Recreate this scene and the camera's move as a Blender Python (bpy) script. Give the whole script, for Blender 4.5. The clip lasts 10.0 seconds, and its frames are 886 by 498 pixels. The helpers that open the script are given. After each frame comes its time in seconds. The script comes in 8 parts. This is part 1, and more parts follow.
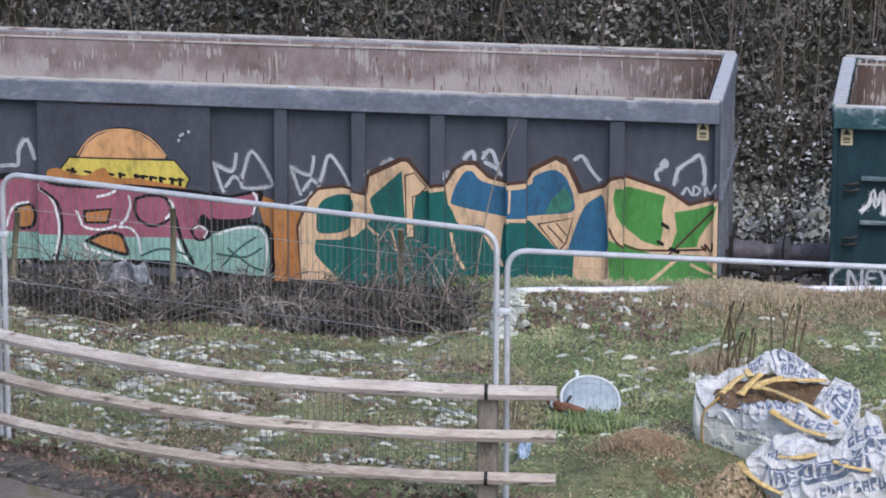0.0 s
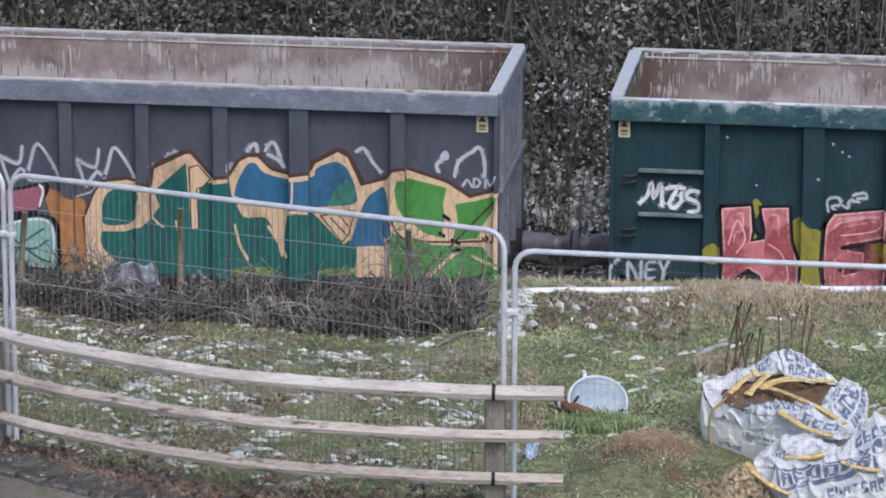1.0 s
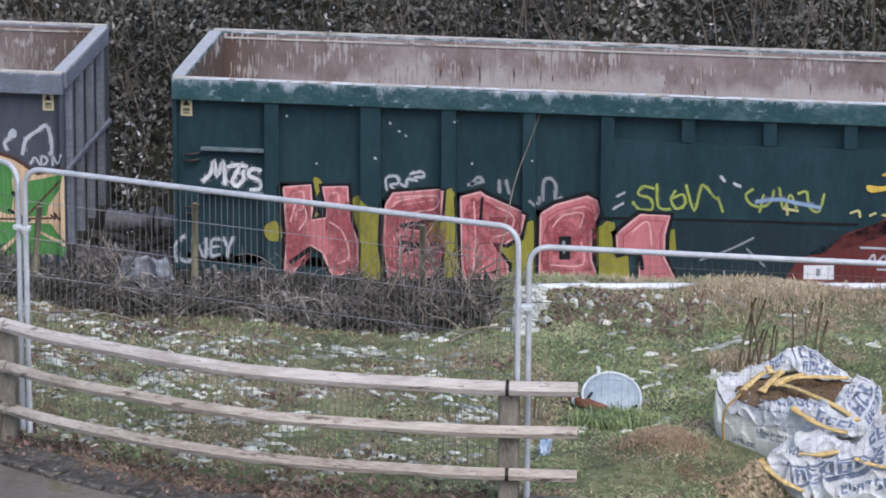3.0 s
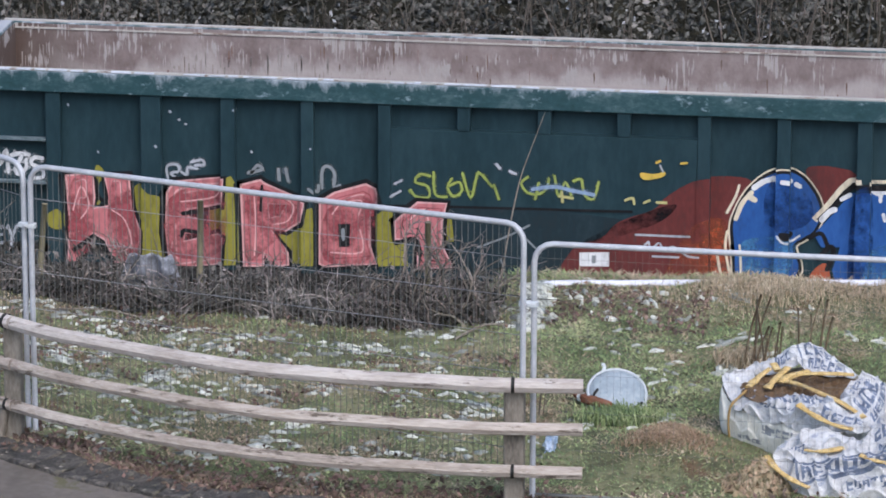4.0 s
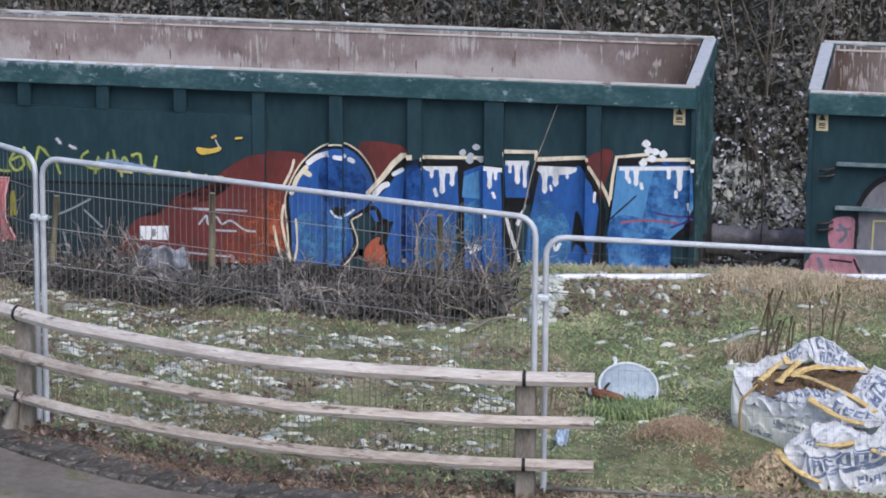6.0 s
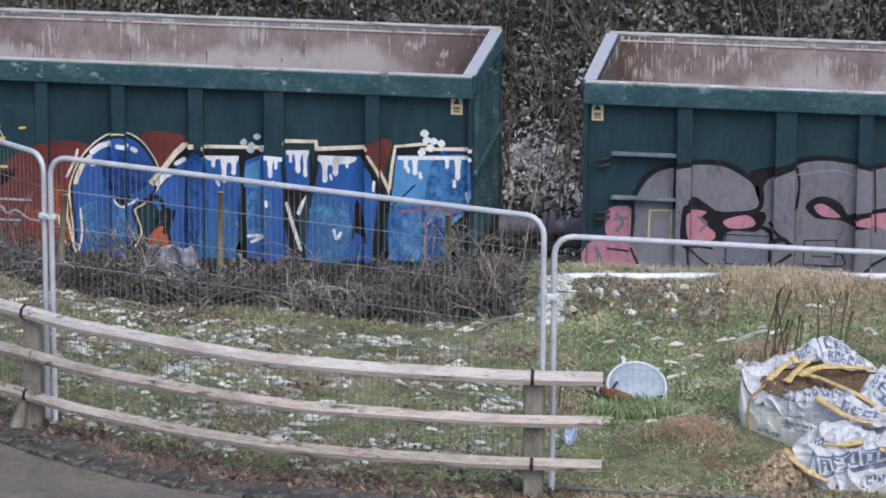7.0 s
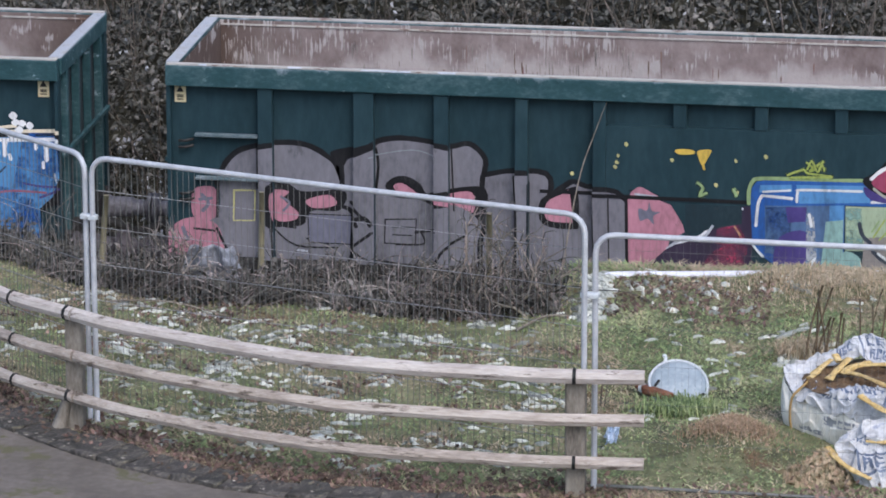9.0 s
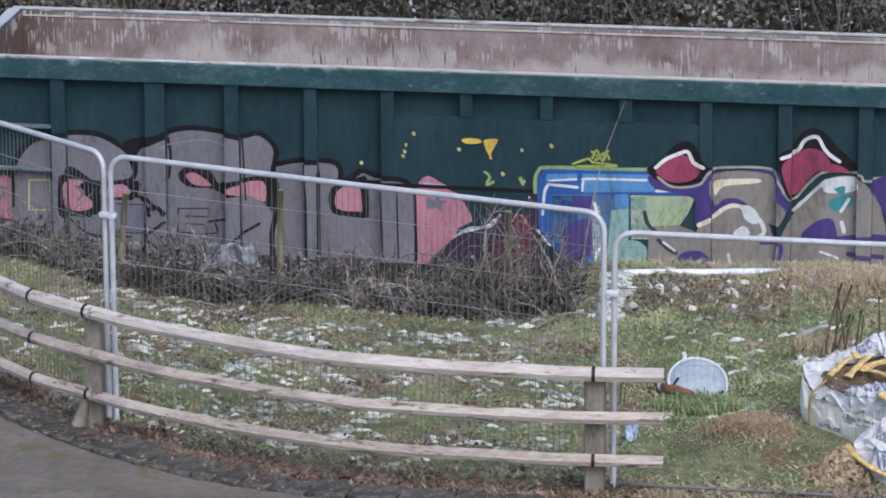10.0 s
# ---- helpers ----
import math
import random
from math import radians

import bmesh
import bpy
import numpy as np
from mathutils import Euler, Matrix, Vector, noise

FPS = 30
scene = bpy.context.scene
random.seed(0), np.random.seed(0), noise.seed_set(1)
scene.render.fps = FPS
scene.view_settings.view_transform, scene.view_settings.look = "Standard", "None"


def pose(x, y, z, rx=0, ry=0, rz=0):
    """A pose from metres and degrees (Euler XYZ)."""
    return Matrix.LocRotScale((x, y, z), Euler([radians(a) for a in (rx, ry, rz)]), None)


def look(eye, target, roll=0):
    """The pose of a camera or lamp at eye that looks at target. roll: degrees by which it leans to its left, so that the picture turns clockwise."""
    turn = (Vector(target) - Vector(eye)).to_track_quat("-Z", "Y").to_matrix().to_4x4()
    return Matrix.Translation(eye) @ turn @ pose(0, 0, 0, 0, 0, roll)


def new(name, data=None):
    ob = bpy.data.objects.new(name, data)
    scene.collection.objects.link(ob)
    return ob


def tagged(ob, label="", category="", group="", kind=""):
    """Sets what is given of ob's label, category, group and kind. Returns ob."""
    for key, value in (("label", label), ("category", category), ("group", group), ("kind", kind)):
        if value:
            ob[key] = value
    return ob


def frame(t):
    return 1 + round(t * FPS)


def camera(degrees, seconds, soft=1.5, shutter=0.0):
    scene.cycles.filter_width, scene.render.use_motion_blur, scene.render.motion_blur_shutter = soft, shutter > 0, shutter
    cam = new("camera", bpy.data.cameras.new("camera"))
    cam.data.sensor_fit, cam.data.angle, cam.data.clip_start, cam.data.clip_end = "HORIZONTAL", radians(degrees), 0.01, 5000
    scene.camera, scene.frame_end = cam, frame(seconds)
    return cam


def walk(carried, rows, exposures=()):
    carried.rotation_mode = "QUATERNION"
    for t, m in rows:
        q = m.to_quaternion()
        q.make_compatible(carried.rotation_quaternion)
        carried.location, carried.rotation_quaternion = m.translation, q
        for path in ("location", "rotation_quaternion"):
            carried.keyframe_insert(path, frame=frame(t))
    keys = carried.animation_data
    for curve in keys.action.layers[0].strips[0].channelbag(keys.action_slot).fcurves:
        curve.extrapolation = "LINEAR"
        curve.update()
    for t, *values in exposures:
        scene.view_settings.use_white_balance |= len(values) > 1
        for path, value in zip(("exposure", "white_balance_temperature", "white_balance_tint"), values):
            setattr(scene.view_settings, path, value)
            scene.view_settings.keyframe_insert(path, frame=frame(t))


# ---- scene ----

# ---- camera ----
EYE = (0.0, 0.0, 15.667)
cam = camera(11.194, 10.0, soft=1.8)
# seconds, heading from the track's normal, dip, lean (degrees)
TURNS = [
    (0.0, -7.675, 15.728, 0.16),
    (0.5, -7.718, 15.718, 0.12),
    (1.0, -7.773, 15.724, 0.11),
    (1.5, -7.832, 15.736, 0.14),
    (2.0, -7.871, 15.751, 0.13),
    (2.5, -7.921, 15.765, 0.21),
    (3.0, -7.961, 15.781, 0.26),
    (4.5, -8.072, 15.862, 0.14),
    (5.0, -8.082, 15.904, 0.12),
    (5.5, -8.105, 15.903, 0.24),
    (7.0, -8.295, 15.918, 0.30),
    (7.5, -8.349, 15.941, 0.26),
    (8.0, -8.475, 15.914, 0.22),
    (8.5, -8.686, 15.939, -0.05),
    (9.0, -8.837, 15.931, -0.09),
    (9.5, -8.949, 15.960, 0.07),
    (10.0, -9.088, 15.956, -0.22),
]


def heading(turn, dip, lean):
    a, b = radians(turn), radians(dip)
    way = Vector((math.sin(a) * math.cos(b), math.cos(a) * math.cos(b), -math.sin(b)))
    return look(EYE, Vector(EYE) + way * 10, lean)


walk(cam, [(t, heading(a, b, c)) for t, a, b, c in TURNS], exposures=[(0.0, 0.83, 6250, 11), (10.0, 0.83, 6200, 11)])

# ---- light: an overcast winter day ----
SUN_UP, SUN_ROUND = radians(50), radians(150)
world = bpy.data.worlds.new("overcast_sky")
scene.world = world
world.use_nodes = True
wn = world.node_tree.nodes
sky = wn.new("ShaderNodeTexSky")
sky.sky_type, sky.sun_disc = "NISHITA", False
sky.sun_elevation, sky.sun_rotation = SUN_UP, SUN_ROUND
sky.air_density, sky.dust_density, sky.ozone_density = 1.0, 2.0, 1.0
wn["Background"].inputs["Strength"].default_value = 0.125
world.node_tree.links.new(sky.outputs[0], wn["Background"].inputs["Color"])
sun = new("sun", bpy.data.lights.new("sun", "SUN"))
sun.data.energy, sun.data.angle, sun.data.color = 1.1, radians(45), (1.0, 0.97, 0.94)
sun.matrix_world = look((0, 0, 60), (-60 * math.sin(SUN_ROUND) / math.tan(SUN_UP), -60 * math.cos(SUN_ROUND) / math.tan(SUN_UP), 0))

# ---- materials ----


def mat(name, tones, scale=6.0, rough=0.7, metal=0.0, bump=0.2, bump_scale=60.0, stretch=(1, 1, 1), speck=None, speck_at=0.62, speck_scale=9.0, island=0.0, spec=0.4, object_vary=0.0, frost=None, cover=None):
    """A surface of two or three tones mixed by noise at two scales, with a fine relief.

    speck: flecks of another tone; frost: (low, high, amount, tone, reach) ice that thickens with height, runs down in streaks and thins out past reach along x;
    cover: (from, to, scale) a thin, patchy coat of spray that lets what is under it through.
    """
    m = bpy.data.materials.new(name)
    m.use_nodes = True
    n, l = m.node_tree.nodes, m.node_tree.links
    b = n["Principled BSDF"]
    tc, mp = n.new("ShaderNodeTexCoord"), n.new("ShaderNodeMapping")
    mp.inputs["Scale"].default_value = stretch
    l.new(tc.outputs["Object"], mp.inputs["Vector"])
    big, fine = n.new("ShaderNodeTexNoise"), n.new("ShaderNodeTexNoise")
    for node, sc, d in ((big, scale, 5.0), (fine, scale * 7.3, 4.0)):
        node.inputs["Scale"].default_value, node.inputs["Detail"].default_value, node.inputs["Roughness"].default_value = sc, d, 0.62
        l.new(mp.outputs[0], node.inputs["Vector"])
    add = n.new("ShaderNodeMath")
    add.operation = "MULTIPLY_ADD"
    add.inputs[1].default_value = 0.45
    l.new(fine.outputs["Fac"], add.inputs[0])
    half = n.new("ShaderNodeMath")
    half.operation = "MULTIPLY"
    half.inputs[1].default_value = 0.58
    l.new(big.outputs["Fac"], half.inputs[0])
    l.new(half.outputs[0], add.inputs[2])
    ramp = n.new("ShaderNodeValToRGB")
    cr = ramp.color_ramp
    while len(cr.elements) < len(tones):
        cr.elements.new(0.5)
    for i, c in enumerate(tones):
        cr.elements[i].position = 0.34 + 0.34 * i / max(1, len(tones) - 1)
        cr.elements[i].color = (*c, 1)
    l.new(add.outputs[0], ramp.inputs[0])
    out = ramp.outputs[0]
    if speck:
        sp = n.new("ShaderNodeTexNoise")
        sp.inputs["Scale"].default_value, sp.inputs["Detail"].default_value, sp.inputs["Roughness"].default_value = speck_scale, 6.0, 0.7
        l.new(mp.outputs[0], sp.inputs["Vector"])
        r2 = n.new("ShaderNodeValToRGB")
        r2.color_ramp.elements[0].position, r2.color_ramp.elements[1].position = speck_at, speck_at + 0.06
        l.new(sp.outputs["Fac"], r2.inputs[0])
        mx = n.new("ShaderNodeMix")
        mx.data_type = "RGBA"
        mx.inputs["B"].default_value = (*speck, 1)
        l.new(r2.outputs[0], mx.inputs["Factor"])
        l.new(out, mx.inputs["A"])
        out = mx.outputs["Result"]
    if island or object_vary:
        if island:
            src = n.new("ShaderNodeNewGeometry").outputs["Random Per Island"]
        else:
            src = n.new("ShaderNodeObjectInfo").outputs["Random"]
        mr = n.new("ShaderNodeMapRange")
        w = island or object_vary
        mr.inputs["To Min"].default_value, mr.inputs["To Max"].default_value = 1 - w, 1 + w
        l.new(src, mr.inputs["Value"])
        hs = n.new("ShaderNodeHueSaturation")
        l.new(mr.outputs[0], hs.inputs["Value"])
        mh = n.new("ShaderNodeMapRange")
        mh.inputs["To Min"].default_value, mh.inputs["To Max"].default_value = 0.5 + 0.06 * w, 0.5 - 0.06 * w
        l.new(src, mh.inputs["Value"])
        l.new(mh.outputs[0], hs.inputs["Hue"])
        l.new(out, hs.inputs["Color"])
        out = hs.outputs[0]
    if frost:
        low, high, amount, tone, reach = frost
        sep, mr, ns, ms = n.new("ShaderNodeSeparateXYZ"), n.new("ShaderNodeMapRange"), n.new("ShaderNodeTexNoise"), n.new("ShaderNodeMapping")
        l.new(tc.outputs["Object"], sep.inputs[0])
        l.new(sep.outputs["Z"], mr.inputs["Value"])
        mr.inputs["From Min"].default_value, mr.inputs["From Max"].default_value = low, high
        mr.inputs["To Min"].default_value, mr.inputs["To Max"].default_value = -0.34, amount
        ms.inputs["Scale"].default_value = (0.55, 1.0, 0.3)
        l.new(tc.outputs["Object"], ms.inputs["Vector"])
        ns.inputs["Scale"].default_value, ns.inputs["Detail"].default_value, ns.inputs["Roughness"].default_value = 7.0, 6.0, 0.72
        l.new(ms.outputs[0], ns.inputs["Vector"])
        sm = n.new("ShaderNodeMath")
        l.new(mr.outputs[0], sm.inputs[0])
        l.new(ns.outputs["Fac"], sm.inputs[1])
        along, thin = n.new("ShaderNodeMapRange"), n.new("ShaderNodeMath")
        l.new(sep.outputs["X"], along.inputs["Value"])
        along.inputs["From Min"].default_value, along.inputs["From Max"].default_value = reach, reach + 2.5
        along.inputs["To Min"].default_value, along.inputs["To Max"].default_value = 0.0, 0.16
        thin.operation = "SUBTRACT"
        l.new(sm.outputs[0], thin.inputs[0])
        l.new(along.outputs[0], thin.inputs[1])
        r3 = n.new("ShaderNodeValToRGB")
        r3.color_ramp.elements[0].position, r3.color_ramp.elements[1].position = 0.5, 0.72
        l.new(thin.outputs[0], r3.inputs[0])
        mx = n.new("ShaderNodeMix")
        mx.data_type = "RGBA"
        mx.inputs["B"].default_value = (*tone, 1)
        l.new(r3.outputs[0], mx.inputs["Factor"])
        l.new(out, mx.inputs["A"])
        out = mx.outputs["Result"]
    if cover:
        ns, r3 = n.new("ShaderNodeTexNoise"), n.new("ShaderNodeValToRGB")
        ns.inputs["Scale"].default_value, ns.inputs["Detail"].default_value, ns.inputs["Roughness"].default_value = cover[2], 6.0, 0.75
        l.new(tc.outputs["Object"], ns.inputs["Vector"])
        r3.color_ramp.elements[0].position, r3.color_ramp.elements[1].position = cover[0], cover[1]
        l.new(ns.outputs["Fac"], r3.inputs[0])
        l.new(r3.outputs[0], b.inputs["Alpha"])
    l.new(out, b.inputs["Base Color"])
    b.inputs["Metallic"].default_value = metal
    b.inputs["Specular IOR Level"].default_value = spec
    rr = n.new("ShaderNodeMapRange")
    rr.inputs["To Min"].default_value, rr.inputs["To Max"].default_value = max(0.05, rough - 0.12), min(1, rough + 0.12)
    l.new(fine.outputs["Fac"], rr.inputs["Value"])
    l.new(rr.outputs[0], b.inputs["Roughness"])
    if bump:
        bn, bp = n.new("ShaderNodeTexNoise"), n.new("ShaderNodeBump")
        bn.inputs["Scale"].default_value, bn.inputs["Detail"].default_value = bump_scale, 5.0
        bp.inputs["Strength"].default_value, bp.inputs["Distance"].default_value = bump, 0.02
        l.new(mp.outputs[0], bn.inputs["Vector"])
        l.new(bn.outputs["Fac"], bp.inputs["Height"])
        l.new(bp.outputs[0], b.inputs["Normal"])
    return m


M = {}
M["soil"] = mat("soil_and_turf", [(0.042, 0.036, 0.022), (0.12, 0.125, 0.06), (0.27, 0.25, 0.14)], 1.6, 0.95, bump=0.8, bump_scale=30, speck=(0.14, 0.09, 0.05), speck_at=0.56, speck_scale=2.2)
M["asphalt"] = mat("damp_asphalt", [(0.105, 0.088, 0.072), (0.15, 0.128, 0.108), (0.22, 0.19, 0.165)], 2.2, 0.8, bump=0.6, bump_scale=160, speck=(0.125, 0.115, 0.06), speck_at=0.56, speck_scale=2.6)
M["kerb"] = mat("mossy_kerb_stone", [(0.02, 0.018, 0.016), (0.062, 0.056, 0.05), (0.17, 0.15, 0.13)], 6, 0.9, bump=0.8, bump_scale=70, object_vary=0.15, speck=(0.20, 0.18, 0.13), speck_at=0.6, speck_scale=14)
M["galv"] = mat("galvanised_tube", [(0.36, 0.37, 0.4), (0.46, 0.47, 0.5), (0.56, 0.57, 0.6)], 9, 0.5, 0.2, bump=0.05)
M["wire_light"] = mat("galvanised_cross_wire", [(0.26, 0.26, 0.28), (0.36, 0.36, 0.38)], 9, 0.5, 0.4, bump=0)
M["wire"] = mat("dull_galvanised_wire", [(0.12, 0.12, 0.112), (0.18, 0.18, 0.17)], 9, 0.7, 0.0, bump=0, spec=0.2)
M["timber"] = mat("weathered_grey_rail", [(0.29, 0.245, 0.215), (0.455, 0.40, 0.365), (0.61, 0.56, 0.52)], 9, 0.85, bump=0.5, bump_scale=40, stretch=(0.16, 0.5, 1), speck=(0.15, 0.12, 0.10), speck_at=0.6, speck_scale=16)
M["timber_low"] = mat("dirty_lower_rail", [(0.22, 0.18, 0.15), (0.39, 0.33, 0.285), (0.55, 0.49, 0.44)], 9, 0.85, bump=0.5, bump_scale=40, stretch=(0.16, 0.5, 1), speck=(0.12, 0.095, 0.075), speck_at=0.57, speck_scale=16)
M["post"] = mat("weathered_timber_post", [(0.10, 0.085, 0.07), (0.2, 0.175, 0.145), (0.3, 0.27, 0.23)], 8, 0.9, bump=0.5, bump_scale=50, stretch=(1, 1, 0.3))
M["lid_rim"] = mat("chalky_white_rim", [(0.40, 0.43, 0.46), (0.52, 0.55, 0.57), (0.62, 0.64, 0.65)], 9, 0.6, bump=0.15)
M["strap"] = mat("black_steel_strap", [(0.015, 0.015, 0.015), (0.03, 0.03, 0.03)], 9, 0.5, 0.4, bump=0)
M["snow"] = mat("old_snow", [(0.29, 0.30, 0.24), (0.55, 0.565, 0.53)], 25, 0.75, bump=0.5, bump_scale=80, island=0.55)
M["green"] = mat("dark_green_wagon_paint", [(0.012, 0.032, 0.040), (0.018, 0.044, 0.055), (0.028, 0.06, 0.072)], 1.5, 0.5, bump=0.06, stretch=(1, 1, 0.35), spec=0.3)
M["green_rim"] = mat("scuffed_green_rim", [(0.013, 0.045, 0.052), (0.025, 0.070, 0.080), (0.08, 0.135, 0.15)], 3, 0.5, bump=0.15, stretch=(0.6, 1, 1), speck=(0.20, 0.27, 0.30), speck_at=0.64, speck_scale=8, frost=(2.66, 2.88, 0.02, (0.36, 0.41, 0.46), 14))
M["icy_rim"] = mat("iced_green_rim", [(0.013, 0.045, 0.052), (0.028, 0.075, 0.085), (0.09, 0.145, 0.16)], 3, 0.5, bump=0.2, stretch=(0.6, 1, 1), speck=(0.24, 0.31, 0.35), speck_at=0.60, speck_scale=8, frost=(2.56, 2.90, 0.12, (0.46, 0.50, 0.56), 7.5))
M["grey"] = mat("slate_grey_wagon_paint", [(0.058, 0.064, 0.082), (0.076, 0.082, 0.104), (0.096, 0.103, 0.128)], 1.5, 0.5, bump=0.06, stretch=(1, 1, 0.35), spec=0.3)
M["grey_rim"] = mat("scuffed_grey_rim", [(0.11, 0.12, 0.155), (0.16, 0.175, 0.215), (0.25, 0.265, 0.31)], 3, 0.5, bump=0.15, stretch=(0.6, 1, 1), speck=(0.30, 0.31, 0.36), speck_at=0.64, speck_scale=7, frost=(2.62, 2.88, 0.06, (0.40, 0.42, 0.46), 14))
M["worn_top"] = mat("bare_worn_steel_edge", [(0.30, 0.28, 0.255), (0.50, 0.465, 0.425), (0.27, 0.225, 0.19)], 4, 0.6, bump=0.2, stretch=(0.5, 1, 1), speck=(0.19, 0.125, 0.10), speck_at=0.57, speck_scale=5)


def dusty_lining():
    """Steel lining of a sand wagon: brown rust above, drifts of pale dust below, raw rust towards the ends."""
    m = mat("rust_and_dust_lining", [(0.14, 0.10, 0.092), (0.235, 0.185, 0.175), (0.33, 0.275, 0.26)], 0.9, 0.9, bump=0.4, bump_scale=20, stretch=(1.0, 1, 0.8))
    n, l = m.node_tree.nodes, m.node_tree.links
    b, tc = n["Principled BSDF"], n["Texture Coordinate"]
    out = b.inputs["Base Color"].links[0].from_socket
    sep = n.new("ShaderNodeSeparateXYZ")
    l.new(tc.outputs["Object"], sep.inputs[0])

    def rough_noise(scale, stretch, detail):
        ns, mp = n.new("ShaderNodeTexNoise"), n.new("ShaderNodeMapping")
        mp.inputs["Scale"].default_value = stretch
        l.new(tc.outputs["Object"], mp.inputs["Vector"])
        l.new(mp.outputs[0], ns.inputs["Vector"])
        ns.inputs["Scale"].default_value, ns.inputs["Detail"].default_value, ns.inputs["Roughness"].default_value = scale, detail, 0.6
        return ns.outputs["Fac"]

    def mixed(under, tone, value, at, soft, wander, weight):
        nonlocal out
        sm = n.new("ShaderNodeMath")
        sm.operation = "MULTIPLY_ADD"
        sm.inputs[1].default_value = weight
        l.new(wander, sm.inputs[0])
        l.new(value, sm.inputs[2])
        mr, mx = n.new("ShaderNodeMapRange"), n.new("ShaderNodeMix")
        mr.interpolation_type = "SMOOTHSTEP"
        mr.inputs["From Min"].default_value, mr.inputs["From Max"].default_value = at, at + soft
        l.new(sm.outputs[0], mr.inputs["Value"])
        mx.data_type = "RGBA"
        mx.inputs["B"].default_value = (*tone, 1)
        l.new(mr.outputs[0], mx.inputs["Factor"])
        l.new(under, mx.inputs["A"])
        out = mx.outputs["Result"]

    # pale drifts: low on the wall, with a wandering upper edge
    low = n.new("ShaderNodeMath")
    low.operation = "MULTIPLY"
    low.inputs[1].default_value = -1.0
    l.new(sep.outputs["Z"], low.inputs[0])
    mixed(out, (0.43, 0.38, 0.362), low.outputs[0], -1.74, 0.26, rough_noise(0.9, (1, 1, 0.5), 9.0), 1.6)
    mixed(out, (0.31, 0.262, 0.25), low.outputs[0], -1.28, 0.5, rough_noise(3.2, (1, 1, 0.25), 6.0), 2.0)
    # raw rust near both ends
    far = n.new("ShaderNodeMath")
    far.operation = "SUBTRACT"
    l.new(sep.outputs["X"], far.inputs[0])
    far.inputs[1].default_value = 7.19
    ends = n.new("ShaderNodeMath")
    ends.operation = "ABSOLUTE"
    l.new(far.outputs[0], ends.inputs[0])
    mixed(out, (0.098, 0.066, 0.054), ends.outputs[0], 6.35, 1.7, rough_noise(1.6, (1, 1, 0.4), 6.0), 1.6)
    # pale runs over everything
    mixed(out, (0.40, 0.36, 0.345), rough_noise(2.4, (1, 1, 1), 2.0), 1.02, 0.06, rough_noise(26.0, (1, 1, 0.09), 3.0), 0.85)
    l.new(out, b.inputs["Base Color"])
    return m


M["inside"] = dusty_lining()
M["dark"] = mat("oily_underframe", [(0.012, 0.011, 0.011), (0.03, 0.027, 0.025), (0.05, 0.042, 0.038)], 6, 0.7, bump=0.3)
# dark gaps between the end ribs, their shade put into the plate's colour
M["end_gap"] = mat("gap_darkened_paint", [(0.016, 0.018, 0.021), (0.035, 0.038, 0.043), (0.07, 0.072, 0.078)], 3, 0.6, bump=0.15, stretch=(1, 1, 0.4))
# near pair of buffers, darker and browner than the far pair
M["near_buffer"] = mat("dark_brown_buffer", [(0.035, 0.03, 0.034), (0.085, 0.072, 0.078), (0.15, 0.13, 0.14)], 6, 0.5, 0.1, bump=0.2)
# paler than the green paint: the step bars' highlights are put into the colour
M["lit_step"] = mat("lit_green_step", [(0.04, 0.08, 0.09), (0.11, 0.15, 0.165), (0.24, 0.28, 0.30)], 6, 0.6, bump=0.2)
M["pale_cap"] = mat("frosted_steel_edge", [(0.30, 0.31, 0.34), (0.46, 0.475, 0.51), (0.36, 0.33, 0.31)], 5, 0.6, bump=0.2, speck=(0.2, 0.17, 0.15), speck_at=0.62, speck_scale=9)
M["buffer"] = mat("buffer_steel", [(0.11, 0.10, 0.12), (0.20, 0.19, 0.215), (0.31, 0.30, 0.33)], 6, 0.5, 0.2, bump=0.1)
M["railsteel"] = mat("rail_steel", [(0.1, 0.06, 0.045), (0.18, 0.11, 0.08)], 6, 0.6, 0.4)
M["sleeper"] = mat("concrete_sleeper", [(0.2, 0.19, 0.17), (0.32, 0.3, 0.28)], 6, 0.9)
M["ivy"] = mat("ivy_leaf", [(0.010, 0.011, 0.009), (0.046, 0.046, 0.037), (0.19, 0.18, 0.155)], 0.8, 0.45, bump=0, island=0.9, spec=0.45)
M["pale_twig"] = mat("pale_twig", [(0.13, 0.10, 0.08), (0.26, 0.215, 0.175), (0.42, 0.37, 0.31)], 3, 0.9, bump=0, island=0.4)
M["twig"] = mat("bare_twig", [(0.07, 0.058, 0.045), (0.15, 0.125, 0.10), (0.26, 0.23, 0.19)], 3, 0.9, bump=0, island=0.45)
M["grass"] = mat("winter_grass", [(0.095, 0.145, 0.058), (0.235, 0.305, 0.13), (0.44, 0.44, 0.235)], 1.7, 0.8, bump=0, island=0.4)
M["straw"] = mat("dead_straw_grass", [(0.18, 0.13, 0.08), (0.36, 0.285, 0.185), (0.54, 0.45, 0.32)], 1.7, 0.85, bump=0, island=0.35)
M["deadleaf"] = mat("fallen_leaf", [(0.034, 0.021, 0.017), (0.105, 0.066, 0.05), (0.34, 0.25, 0.185)], 2.0, 0.8, bump=0, island=0.4)
# frost and snow flecks, and sky highlights on leaves put into the colour
M["frost_glint"] = mat("frost_and_glint_leaf", [(0.24, 0.24, 0.25), (0.42, 0.42, 0.44), (0.62, 0.63, 0.67)], 3, 0.6, bump=0, island=0.4)
